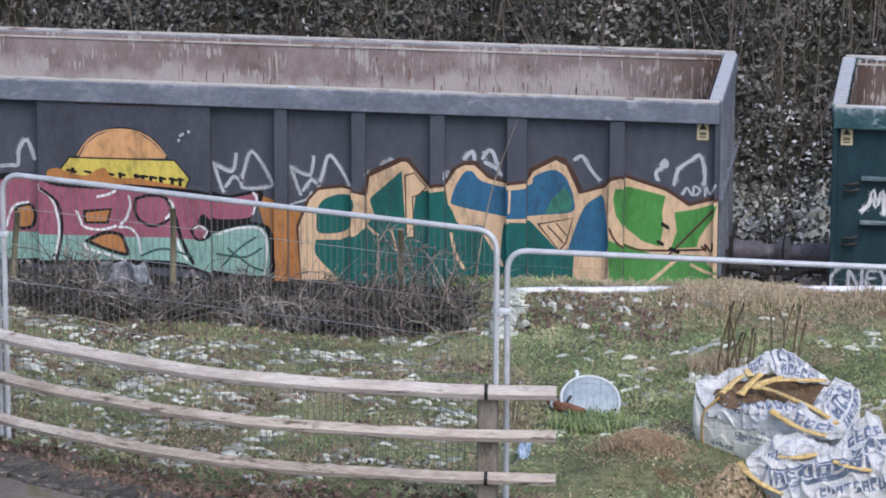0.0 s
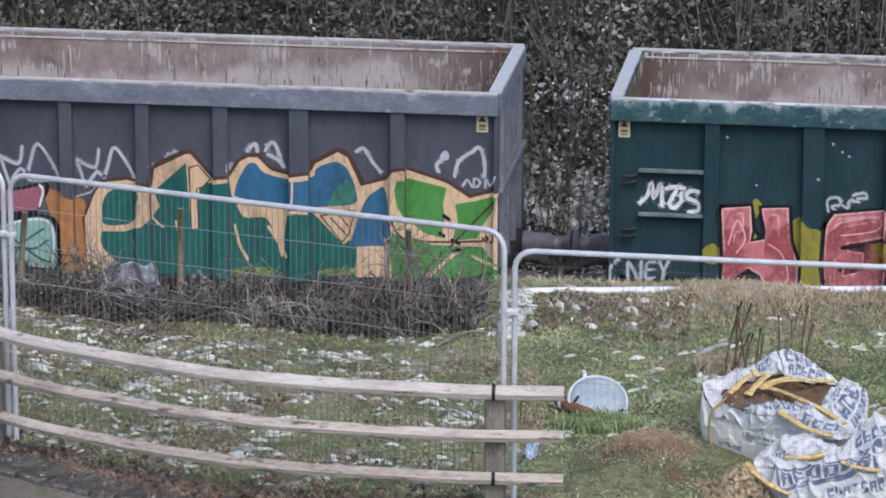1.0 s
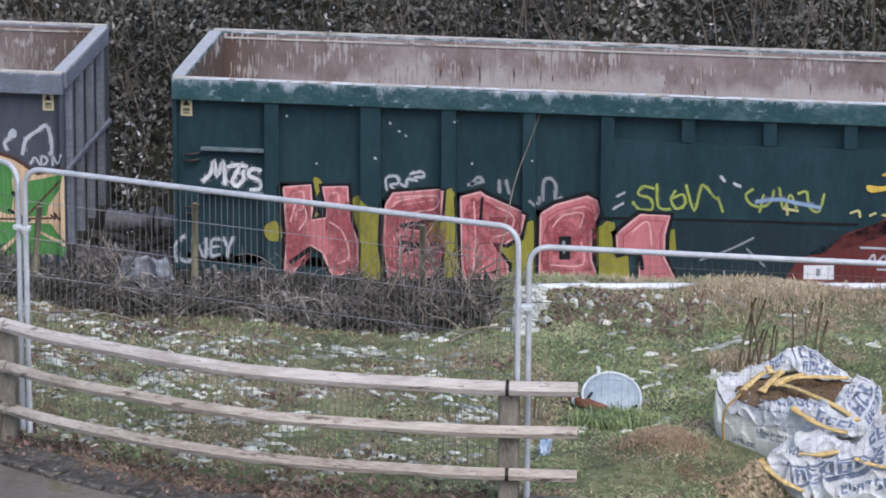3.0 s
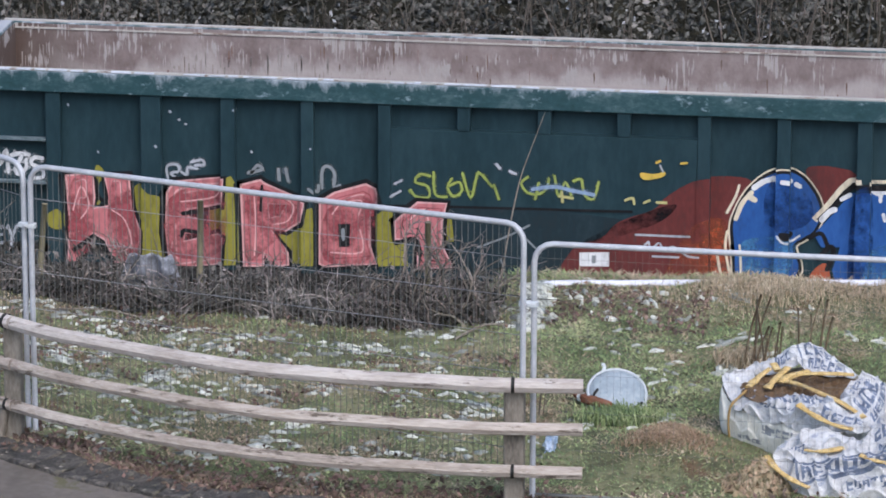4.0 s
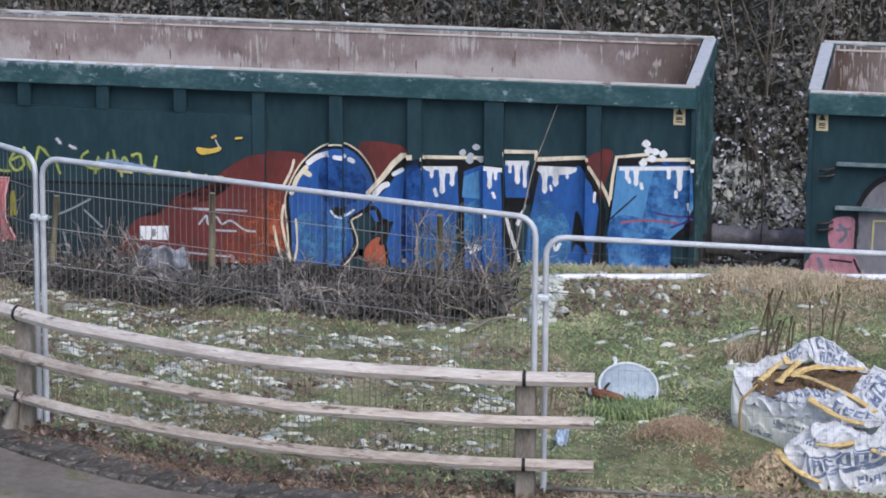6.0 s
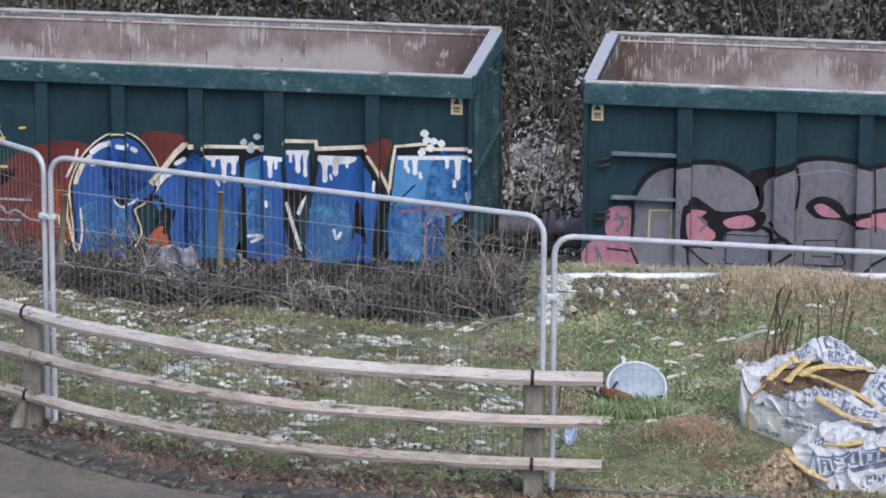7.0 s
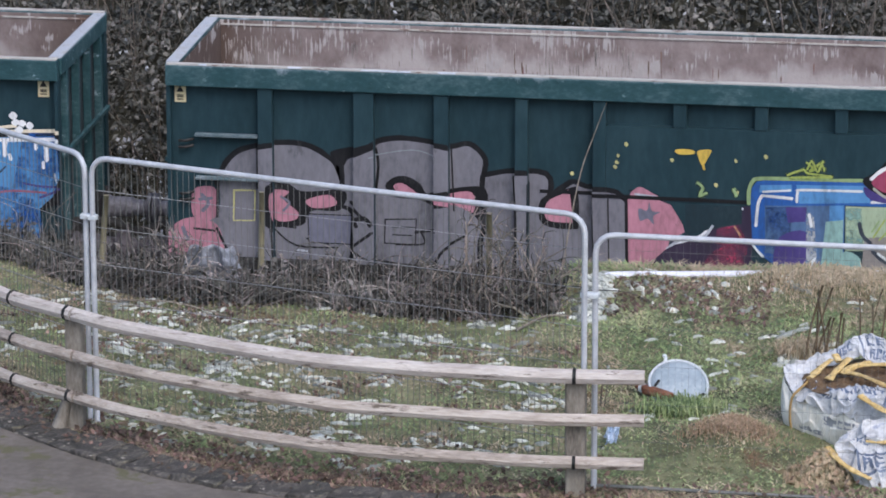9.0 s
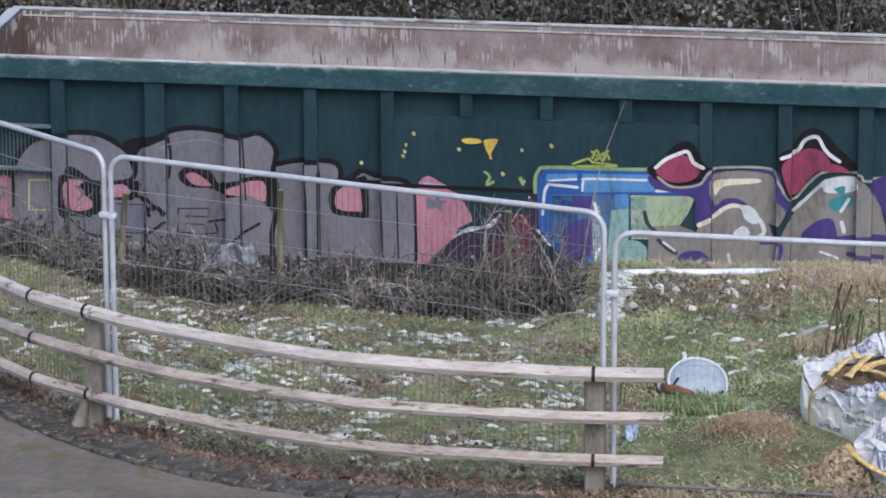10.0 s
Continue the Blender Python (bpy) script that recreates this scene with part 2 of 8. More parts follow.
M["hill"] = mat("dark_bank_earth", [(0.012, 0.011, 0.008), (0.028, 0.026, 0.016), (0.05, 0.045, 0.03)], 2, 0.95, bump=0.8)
M["ballast"] = mat("dirty_ballast", [(0.04, 0.036, 0.032), (0.1, 0.09, 0.08), (0.2, 0.18, 0.165)], 14, 0.95, bump=1.0, bump_scale=40)

# ---- mesh helpers ----


def part(name, bm, material, parent, label="", smooth=False, kind=""):
    me = bpy.data.meshes.new(name)
    bm.to_mesh(me)
    bm.free()
    for m in material if isinstance(material, (list, tuple)) else [material]:
        me.materials.append(m)
    if smooth:
        me.shade_smooth()
    ob = new(name, me)
    ob.parent = parent
    return tagged(ob, label, kind=kind)


def thing(name, x, y, z, label, category, group="", kind="", rz=0):
    ob = new(name)
    ob.matrix_world = pose(x, y, z, 0, 0, rz)
    ob.empty_display_size = 0.1
    return tagged(ob, label, category, group, kind)


def box(bm, lo, hi, bevel=0.0, mi=0, m=None):
    r = bmesh.ops.create_cube(bm, size=1)
    vs = r["verts"]
    for v in vs:
        v.co = Vector([lo[i] + (v.co[i] + 0.5) * (hi[i] - lo[i]) for i in range(3)])
    if m is not None:
        bmesh.ops.transform(bm, matrix=m, verts=vs)
    fs = {f for v in vs for f in v.link_faces}
    if bevel:
        r = bmesh.ops.bevel(bm, geom=list({e for f in fs for e in f.edges}), offset=bevel, segments=2, affect="EDGES", profile=0.5)
        fs = {f for f in fs if f.is_valid} | set(r["faces"])
    for f in fs:
        f.material_index = mi
    return bm


def boxes(*items, bevel=0.0):
    bm = bmesh.new()
    for lo, hi in items:
        box(bm, lo, hi, bevel)
    return bm


def tube(bm, path, radius, sides=8, closed=False, mi=0, caps=True, squash=None):
    """A tube round a path of points; radius is one number or one for each point."""
    pts = [Vector(p) for p in path]
    k = len(pts)
    rings = []
    side = None
    for i, p in enumerate(pts):
        if closed:
            d = pts[(i + 1) % k] - pts[i - 1]
        else:
            d = pts[min(i + 1, k - 1)] - pts[max(i - 1, 0)]
        d.normalize()
        if side is None:
            side = d.cross(Vector((0, 0, 1)) if abs(d.z) < 0.9 else Vector((0, 1, 0))).normalized()
        else:
            side = (side - d * side.dot(d)).normalized()
        up = side.cross(d)
        r = radius[i] if isinstance(radius, (list, tuple)) else radius
        rings.append([bm.verts.new(p + (side * math.cos(a) + up * math.sin(a)) * r) for a in (2 * math.pi * j / sides for j in range(sides))])
    for i in range(k if closed else k - 1):
        a, b = rings[i], rings[(i + 1) % k]
        for j in range(sides):
            f = bm.faces.new((a[j], a[(j + 1) % sides], b[(j + 1) % sides], b[j]))
            f.material_index, f.smooth = mi, True
    if caps and not closed:
        bm.faces.new(rings[0]).material_index = mi
        bm.faces.new(rings[-1][::-1]).material_index = mi
    return bm


def raw(name, verts, faces, material, label, category, kind="stuff", parent=None):
    me = bpy.data.meshes.new(name)
    me.from_pydata(verts, [], faces)
    me.materials.append(material)
    ob = new(name, me)
    ob.parent = parent
    return tagged(ob, label, category, kind=kind)


def smooth_line(pts, n=6, closed=False):
    """A rounded line through the points (Catmull-Rom)."""
    p = [Vector(q) for q in pts]
    k = len(p)
    out = []
    for i in range(k if closed else k - 1):
        a, b, c, d = (p[(i - 1) % k], p[i], p[(i + 1) % k], p[(i + 2) % k]) if closed else (p[max(i - 1, 0)], p[i], p[i + 1], p[min(i + 2, k - 1)])
        for j in range(n):
            t = j / n
            out.append(0.5 * (2 * b + (c - a) * t + (2 * a - 5 * b + 4 * c - d) * t * t + (3 * b - a - 3 * c + d) * t ** 3))
    if not closed:
        out.append(p[-1])
    return out


# ---- ground, road, track ----
PLATEAU, CREST, FOOT, BANK = 5.4, 35.25, 47.5, 55.6


def step(a, b, x):
    t = min(1, max(0, (x - a) / (b - a)))
    return t * t * (3 - 2 * t)


def ground_z(x, y):
    """Height of the land: a terrace, a slope down to the railway, and a steep bank behind it."""
    wob = 0.05 * noise.noise((x * 0.9, y * 0.9, 3)) + 0.02 * noise.noise((x * 3.1, y * 3.1, 7))
    wob *= step(28.2, 29.6, y)
    crest = CREST - 0.9 * step(4.3, 4.9, -x) + 0.8 * step(7.6, 9.0, -x) + 4.5 * step(9.8, 13.0, -x) + 0.1 * noise.noise((x * 0.7, 2, 1))
    mound = 0.11 * math.exp(-(((x + 2.3) / 0.62) ** 4 + ((y - 34.85) / 0.45) ** 2)) + 0.20 * math.exp(-(((x + 2.7) / 0.40) ** 2 + ((y - 30.75) / 0.5) ** 2))
    if y < BANK:
        drop = min(1, max(0, (y - crest) / (FOOT - crest)))
        drop = drop if y > crest + 0.4 else drop * step(0, 0.4, y - crest)
        z = PLATEAU * (1 - drop) - 0.8 * step(crest + 6, FOOT + 1, y)
        return z + (wob + mound) * (1 - step(45, 48, y))
    up = min(y - BANK, 34)
    return -0.8 + 0.85 * up + 0.25 * noise.noise((x * 0.5, y * 0.5, 5)) * step(BANK, BANK + 1, y) + (0.02 * (y - BANK - 34) if y - BANK > 34 else 0)


def build_ground():
    xs = np.concatenate([np.linspace(-1500, -60, 14), np.linspace(-50, -12, 20), np.linspace(-11, 1, 97), np.linspace(3, 50, 16), np.linspace(70, 1500, 12)])
    ys = np.concatenate([np.linspace(-1500, -40, 12), np.linspace(-20, 27, 12), np.linspace(28, 36.5, 80), np.linspace(37, 55.4, 26), np.linspace(55.6, 64, 26), np.linspace(67, 95, 10), np.linspace(120, 2500, 14)])
    verts = [(x, y, ground_z(x, y)) for y in ys for x in xs]
    k = len(xs)
    faces = [(j * k + i, j * k + i + 1, (j + 1) * k + i + 1, (j + 1) * k + i) for j in range(len(ys) - 1) for i in range(k - 1)]
    ob = raw("ground", verts, faces, M["soil"], "winter turf terrace with snow scraps above a railway cutting", "ground", "structure")
    ob.data.materials.append(M["ballast"])
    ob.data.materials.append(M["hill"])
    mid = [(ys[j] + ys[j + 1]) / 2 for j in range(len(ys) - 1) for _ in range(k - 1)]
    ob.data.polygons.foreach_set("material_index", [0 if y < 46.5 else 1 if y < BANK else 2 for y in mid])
    ob.data.shade_smooth()


build_ground()

KERB = smooth_line([(-14, 37.5, 0), (-9.6, 32.2, 0), (-8.19, 30.62, 0), (-7.49, 29.99, 0), (-6.67, 29.48, 0), (-5.89, 29.2, 0), (-4.6, 29.0, 0), (-2.6, 29.0, 0), (3, 29.4, 0), (40, 31, 0)], 8)


def build_road():
    bm = bmesh.new()
    near, far = [], []
    for p in KERB:
        far.append(bm.verts.new((p.x, p.y + 0.04, PLATEAU + 0.02)))
        near.append(bm.verts.new((p.x, 8, PLATEAU + 0.02)))
    for i in range(len(far) - 1):
        bm.faces.new((near[i], near[i + 1], far[i + 1], far[i]))
    part("road", bm, M["asphalt"], None)
    tagged(bpy.data.objects["road"], "damp worn asphalt road edge with moss", "road", kind="structure")


build_road()


def build_track():
    track = thing("railway_track", 0, 0, -0.80, "railway track with concrete sleepers in dirty ballast", "railway track", kind="structure")
    y0 = 51.85 + 1.325
    for y in (y0 - 0.755, y0 + 0.755):
        bm = boxes(((-45, y - 0.035, 0.30), (45, y + 0.035, 0.35)), ((-45, y - 0.012, 0.21), (45, y + 0.012, 0.30)), ((-45, y - 0.07, 0.19), (45, y + 0.07, 0.21)))
        part("rail", bm, M["railsteel"], track)
    bm = boxes(((-0.13, y0 - 1.25, 0.0), (0.13, y0 + 1.25, 0.19)), bevel=0.02)
    first = part("sleeper", bm, M["sleeper"], track)
    first.location.x = -24
    for i in range(1, 48):
        ob = new("sleeper", first.data)
        ob.parent, ob.location = track, (-24 + 0.7 * i, 0, 0)


build_track()

# ---- wagons ----
LONG, WIDE, RIM, SILL = 14.385, 2.65, 2.87, 0.45
RIBS = [(1.12, 1.30), (2.29, 2.54), (3.27, 3.45), (4.25, 4.41), (5.19, 5.35), (6.15, 6.31), (7.12, 7.28), (8.07, 8.23), (9.03, 9.19), (9.97, 10.14), (10.92, 11.1), (11.85, 12.09), (13.08, 13.26)]
STUBS = RIBS[5:8]
DEEP, INSET = 0.12, 0.145


def wheelset_mesh():
    bm = bmesh.new()
    for y in (-0.75, 0.75):
        tube(bm, [(0, y - 0.065, 0), (0, y + 0.065, 0)], 0.46, 28)
        tube(bm, [(0, y - 0.10, 0), (0, y + 0.10, 0)], 0.12, 12)
        for k in range(4):
            a = k * math.pi / 2
            box(bm, (-0.03, y - 0.08, 0.16), (0.03, y + 0.08, 0.38), m=Matrix.Rotation(a, 4, "Y"))
    tube(bm, [(0, -1.0, 0), (0, 1.0, 0)], 0.08, 12)
    return bm


def make_wagon(paint, rim_paint, plate, label):
    w = thing("open_box_wagon", 0, 51.85, 0, label, "freight wagon", "train of open box wagons")
    part("floor", boxes(((0.12, 0.12, 0.55), (LONG - 0.12, WIDE - 0.12, 0.66))), M["inside"], w)
    # sides: outer skin and rusty lining
    for y0, y1, li in ((DEEP, DEEP + 0.02, DEEP + 0.02), (WIDE - DEEP - 0.02, WIDE - DEEP, WIDE - DEEP - 0.028)):
        part("side_panel", boxes(((0.0, y0, SILL), (LONG, y1, RIM - 0.2))), paint, w)
        part("lining", boxes(((INSET + 0.02, li, 0.66), (LONG - INSET - 0.02, li + 0.008, RIM - 0.02))), M["inside"], w, "rust-stained dusty steel lining")
    for x0, x1, li in ((INSET, INSET + 0.02, INSET + 0.02), (LONG - INSET - 0.02, LONG - INSET, LONG - INSET - 0.028)):
        e0 = 0.075 if x0 < 1 else LONG - 0.095
        part("end_panel", boxes(((e0, DEEP + 0.02, SILL), (e0 + 0.02, WIDE - DEEP - 0.02, RIM - 0.2))), M["end_gap"], w, "end plate, gaps between its ribs darkened by colour")
        part("lining", boxes(((li, DEEP + 0.03, 0.66), (li + 0.008, WIDE - DEEP - 0.03, RIM - 0.02))), M["inside"], w)
    # rim: four box beams, bare and worn on top
    for lo, hi in (((0, -0.03, RIM - 0.27), (LONG, 0.105, RIM - 0.012)), ((0, WIDE - 0.105, RIM - 0.27), (LONG, WIDE + 0.03, RIM - 0.012)), ((-0.03, 0.107, RIM - 0.22), (INSET, WIDE - 0.107, RIM - 0.012)), ((LONG - INSET, 0.107, RIM - 0.22), (LONG + 0.03, WIDE - 0.107, RIM - 0.012))):
        beam = part("rim", boxes((lo, hi), bevel=0.014), rim_paint, w)
        bm = bmesh.new()
        x0, x1, y0, y1 = lo[0] + 0.012, hi[0] - 0.012, lo[1] + 0.018, hi[1] - 0.018
        box(bm, (x0, y0, RIM - 0.013), (x1, y1, RIM + 0.004), 0.004)
        part("worn_cap", bm, M["worn_top"] if hi[0] - lo[0] > 1 else M["pale_cap"], beam, "bare scraped steel top edge")
    # inner ledge under the far rim
    part("ledge", boxes(((0.12, WIDE - 0.162, RIM - 0.085), (LONG - 0.12, WIDE - 0.1, RIM - 0.065))), M["worn_top"], w, "bare scraped ledge")
    for side in (0, 1):
        for a, b in RIBS:
            low = SILL
            if (a, b) in STUBS:
                if not plate:
                    continue
                low = 2.30
            y0, y1 = (0, DEEP) if side == 0 else (WIDE - DEEP, WIDE)
            part("rib", boxes(((a, y0, low), (b, y1, RIM - 0.27)), bevel=0.012), paint, w)
        y0, y1 = (0.012, DEEP) if side == 0 else (WIDE - DEEP, WIDE - 0.012)
        part("corner_post", boxes(((0.0, y0, SILL), (0.05, y1, RIM - 0.27))), paint, w)
        part("corner_post", boxes(((LONG - 0.05, y0, SILL), (LONG, y1, RIM - 0.27))), paint, w)
        if plate:
            part("centre_plate", boxes(((5.353, y0, SILL), (9.027, y1, 2.298))), paint, w)
        else:
            part("centre_plate", boxes(((6.13, y0, SILL), (8.25, y1, RIM - 0.272))), paint, w)
        part("sill", boxes(((0.02, y0 + 0.02 if side == 0 else y0, SILL - 0.14), (LONG - 0.02, y1 if side == 0 else y1 - 0.02, SILL - 0.002)), bevel=0.01), M["dark"], w)
    for x0, x1 in ((0.0, 0.073), (LONG - 0.073, LONG)):
        for k in range(4):
            y = 0.42 + k * 0.6
            # paler rim paint puts the ribs' bright lit edges into the colour
            part("end_rib", boxes(((x0 - (0.025 if x0 < 1 else 0), y - 0.045, SILL), (x1 + (0.025 if x0 > 1 else 0), y + 0.045, RIM - 0.222)), bevel=0.01), rim_paint, w)
        out = x0 < 1
        part("end_shelf", boxes(((-0.05 if out else LONG + 0.002, 0.1, 1.62), (-0.002 if out else LONG + 0.05, WIDE - 0.1, 1.68)), bevel=0.008), rim_paint, w)
        part("end_beam", boxes(((x0 - 0.05 if out else x0, 0.14, 0.30), (x1 if out else x1 + 0.05, WIDE - 0.14, SILL + 0.18)), bevel=0.015), M["dark"], w)
        for y in (0.45, WIDE - 0.45):
            bm = bmesh.new()
            e, d = (0.0, -1) if out else (LONG, 1)
            prof = [(0.02, 0.15), (0.10, 0.15), (0.11, 0.13), (0.40, 0.13), (0.41, 0.10), (0.60, 0.10), (0.605, 0.19), (0.66, 0.19)]
            tube(bm, [(e + d * q, y, 0.44) for q, r in prof], [r for q, r in prof], 18)
            part("buffer", bm, M["buffer"] if y > 1 else M["near_buffer"], w, "grey steel sprung buffer")
        bm = bmesh.new()
        tube(bm, [(e, WIDE / 2, 0.5), (e + d * 0.35, WIDE / 2, 0.48), (e + d * 0.66, WIDE / 2, 0.36)], 0.06, 8)
        part("coupling", bm, M["dark"], w)
        for y in (0.85, 1.75, 1.95):
            bm = bmesh.new()
            tube(bm, smooth_line([(e + d * 0.05, y, 0.32), (e + d * 0.3, y, 0.0), (e + d * 0.66, y + 0.05, 0.1)], 4), 0.025, 6)
            part("brake_hose", bm, M["dark"], w)
    # grab bars and brackets near the end
    if plate:
        for z in (1.99, 1.45):
            bm = boxes(((0.34, 0.0, z - 0.016), (1.115, DEEP - 0.02, z + 0.016)), bevel=0.006)
            part("step_bar", bm, M["lit_step"], w, "steel step bar with its highlight put into the colour")
        for z in (1.86, 1.2):
            bm = bmesh.new()
            for dz in (-0.04, 0.04):
                tube(bm, smooth_line([(0.14, 0.07, z + dz), (0.22, 0.02, z + dz + 0.015), (0.32, 0.07, z + dz + 0.03)], 4), 0.018, 6)
            part("bracket", bm, M["dark"], w)
    # warning plates
    for x in (0.15, LONG - 0.21):
        bm = boxes(((x - 0.065, DEEP - 0.012, 2.37), (x + 0.075, DEEP - 0.002, 2.60)), bevel=0.004)
        sign = part("warning_plate", bm, M["sign"], w, "small cream and yellow warning plate")
        bm = bmesh.new()
        t = [bm.verts.new((x + a, DEEP - 0.016, 2.5 + b)) for a, b in ((-0.04, 0.0), (0.05, 0.0), (0.005, 0.08))]
        bm.faces.new(t)
        for z in (2.41, 2.44, 2.46):
            box(bm, (x - 0.035, DEEP - 0.016, z - 0.008), (x + 0.045, DEEP - 0.013, z + 0.006))
        part("symbol", bm, M["ink"], sign)
    # bogies
    wheels = []
    for x in (2.3, LONG - 2.3):
        bm = bmesh.new()
        for y in (0.42, WIDE - 0.42):
            box(bm, (x - 1.25, y - 0.06, -0.09), (x + 1.25, y + 0.06, 0.07), 0.02)
            box(bm, (x - 0.35, y - 0.07, -0.25), (x + 0.35, y + 0.07, -0.09), 0.02)
            for dx in (-0.9, 0.9):
                box(bm, (x + dx - 0.16, y - 0.1, -0.15), (x + dx + 0.16, y + 0.1, 0.13), 0.03)
        box(bm, (x - 0.2, 0.4, -0.15), (x + 0.2, WIDE - 0.4, 0.54), 0.02)
        bogie = part("bogie", bm, M["dark"], w, "dark oily bogie frame")
        for dx in (-0.9, 0.9):
            ws = part("wheelset", wheelset_mesh(), M["railsteel"], bogie)
            ws.location = (x + dx, WIDE / 2, 0.01)
            wheels.append(ws)
    return w, wheels


M["sign"] = mat("cream_plate", [(0.62, 0.52, 0.3), (0.72, 0.62, 0.4)], 9, 0.5, bump=0)
M["ink"] = mat("black_print", [(0.02, 0.02, 0.02), (0.035, 0.03, 0.03)], 9, 0.6, bump=0)
GREY, GREY_WHEELS = make_wagon(M["grey"], M["grey_rim"], False, "slate-grey open box wagon with graffiti and rusty lining")
FIRST, FIRST_WHEELS = make_wagon(M["green"], M["icy_rim"], True, "dark green open wagon with pink and blue graffiti")
LAST, LAST_WHEELS = make_wagon(M["green"], M["green_rim"], True, "dark green open wagon with silver and purple graffiti")


def frost(wagon, start, end, share):
    """Broken strips of snow on the near edge of the rim."""
    r = random.Random(12)
    x = start
    while x < end:
        long = r.uniform(0.05, 0.28)
        if r.random() < share:
            bm = boxes(((x, -0.026, RIM - 0.004), (x + long, r.uniform(-0.005, 0.03), RIM + r.uniform(0.007, 0.014))), bevel=0.004)
            for v in bm.verts:
                v.co += Vector((r.uniform(-0.02, 0.02), r.uniform(-0.008, 0.008), r.uniform(-0.004, 0.003)))
            part("snow_strip", bm, M["rime"], wagon, "strip of snow on the rim")
        x += long + r.uniform(0.0, 0.09)


def streaks(wagon, count, x0, x1, material, label, seed):
    """Run-down marks on the far lining."""
    r = random.Random(seed)
    verts, faces = [], []
    y = WIDE - DEEP - 0.031
    for _ in range(count):
        x, top = r.uniform(x0, x1), RIM - r.uniform(0.18, 0.62)
        if noise.noise((x * 0.9, seed, 0)) < r.uniform(-0.5, 0.4):
            continue
        w, long = r.uniform(0.003, 0.011), r.uniform(0.04, 0.26)
        k = len(verts)
        verts += [(x - w, y, top), (x + w * r.uniform(0.3, 1), y, top + r.uniform(0, 0.02)), (x + w * r.uniform(0.5, 1.2), y, top - long * 0.5), (x + r.uniform(-w, w) * 0.5, y, top - long), (x - w * r.uniform(0.4, 1.2), y, top - long * 0.45)]
        faces.append((k, k + 1, k + 2, k + 3, k + 4))
    ob = raw("rust_runoff", verts, faces, material, label, "", "stuff", wagon)


M["lime_run"] = mat("pale_run_mark", [(0.24, 0.20, 0.185), (0.40, 0.355, 0.335)], 9, 0.9, bump=0.1, island=0.3)
M["rust_run"] = mat("rust_run_mark", [(0.13, 0.075, 0.058), (0.21, 0.135, 0.11)], 9, 0.9, bump=0.1, island=0.3)
streaks(GREY, 420, 9.5, 14.1, M["lime_run"], "pale run marks on rusty lining", 1)
streaks(GREY, 90, 6.5, 13.0, M["rust_run"], "dark rust run marks", 2)
streaks(FIRST, 300, 0.2, 5.0, M["lime_run"], "pale run marks on rusty lining", 3)
streaks(FIRST, 90, 2.0, 12, M["rust_run"], "dark rust run marks", 4)
streaks(LAST, 420, 0.2, 5.5, M["lime_run"], "pale run marks on rusty lining", 5)
streaks(LAST, 90, 3.0, 12, M["rust_run"], "dark rust run marks", 6)

M["rime"] = mat("rime_snow", [(0.5, 0.52, 0.56), (0.72, 0.74, 0.8)], 14, 0.7, bump=0.4)
frost(FIRST, 0.3, 8.6, 0.8)
frost(LAST, 0.2, 4.0, 0.25)
frost(GREY, 9.0, 14.0, 0.15)


def motions():
    """The train rolls past at about 2.75 m/s; its wheels turn with it."""
    def way(t):
        return -2.346 - 2.7244 * t - 0.0037 * t * t
    for wagon, first in ((GREY, -15.728), (FIRST, 0.0), (LAST, 15.72)):
        walk(wagon, [(k * 0.5, pose(first + way(k * 0.5), 51.85, 0)) for k in range(21)])
    for group in (GREY_WHEELS, FIRST_WHEELS, LAST_WHEELS):
        for ws in group:
            at = ws.location.copy()
            walk(ws, [(k * 0.2, pose(at.x, at.y, at.z, 0, math.degrees(way(k * 0.2) / 0.46), 0)) for k in range(51)])


# ---- bank behind the railway ----
rnd = np.random.default_rng(4)


def leaf_cloud(places, size, tilt, up=0.6):
    """Small folded leaves at the places: two triangles each, facing about."""
    verts, faces = [], []
    for p in places:
        s = size * rnd.uniform(0.55, 1.4)
        n = Vector((rnd.normal(0, tilt), rnd.normal(-0.7, tilt), rnd.normal(up, tilt))).normalized()
        a = n.orthogonal().normalized()
        a.rotate(Matrix.Rotation(rnd.uniform(0, 6.28), 3, n))
        b = n.cross(a)
        c, k = Vector(p), len(verts)
        verts += [c - a * s, c + b * s * 0.55 - n * s * 0.12, c + a * s, c - b * s * 0.55 - n * s * 0.12]
        faces += [(k, k + 1, k + 2), (k, k + 2, k + 3)]
    return verts, faces


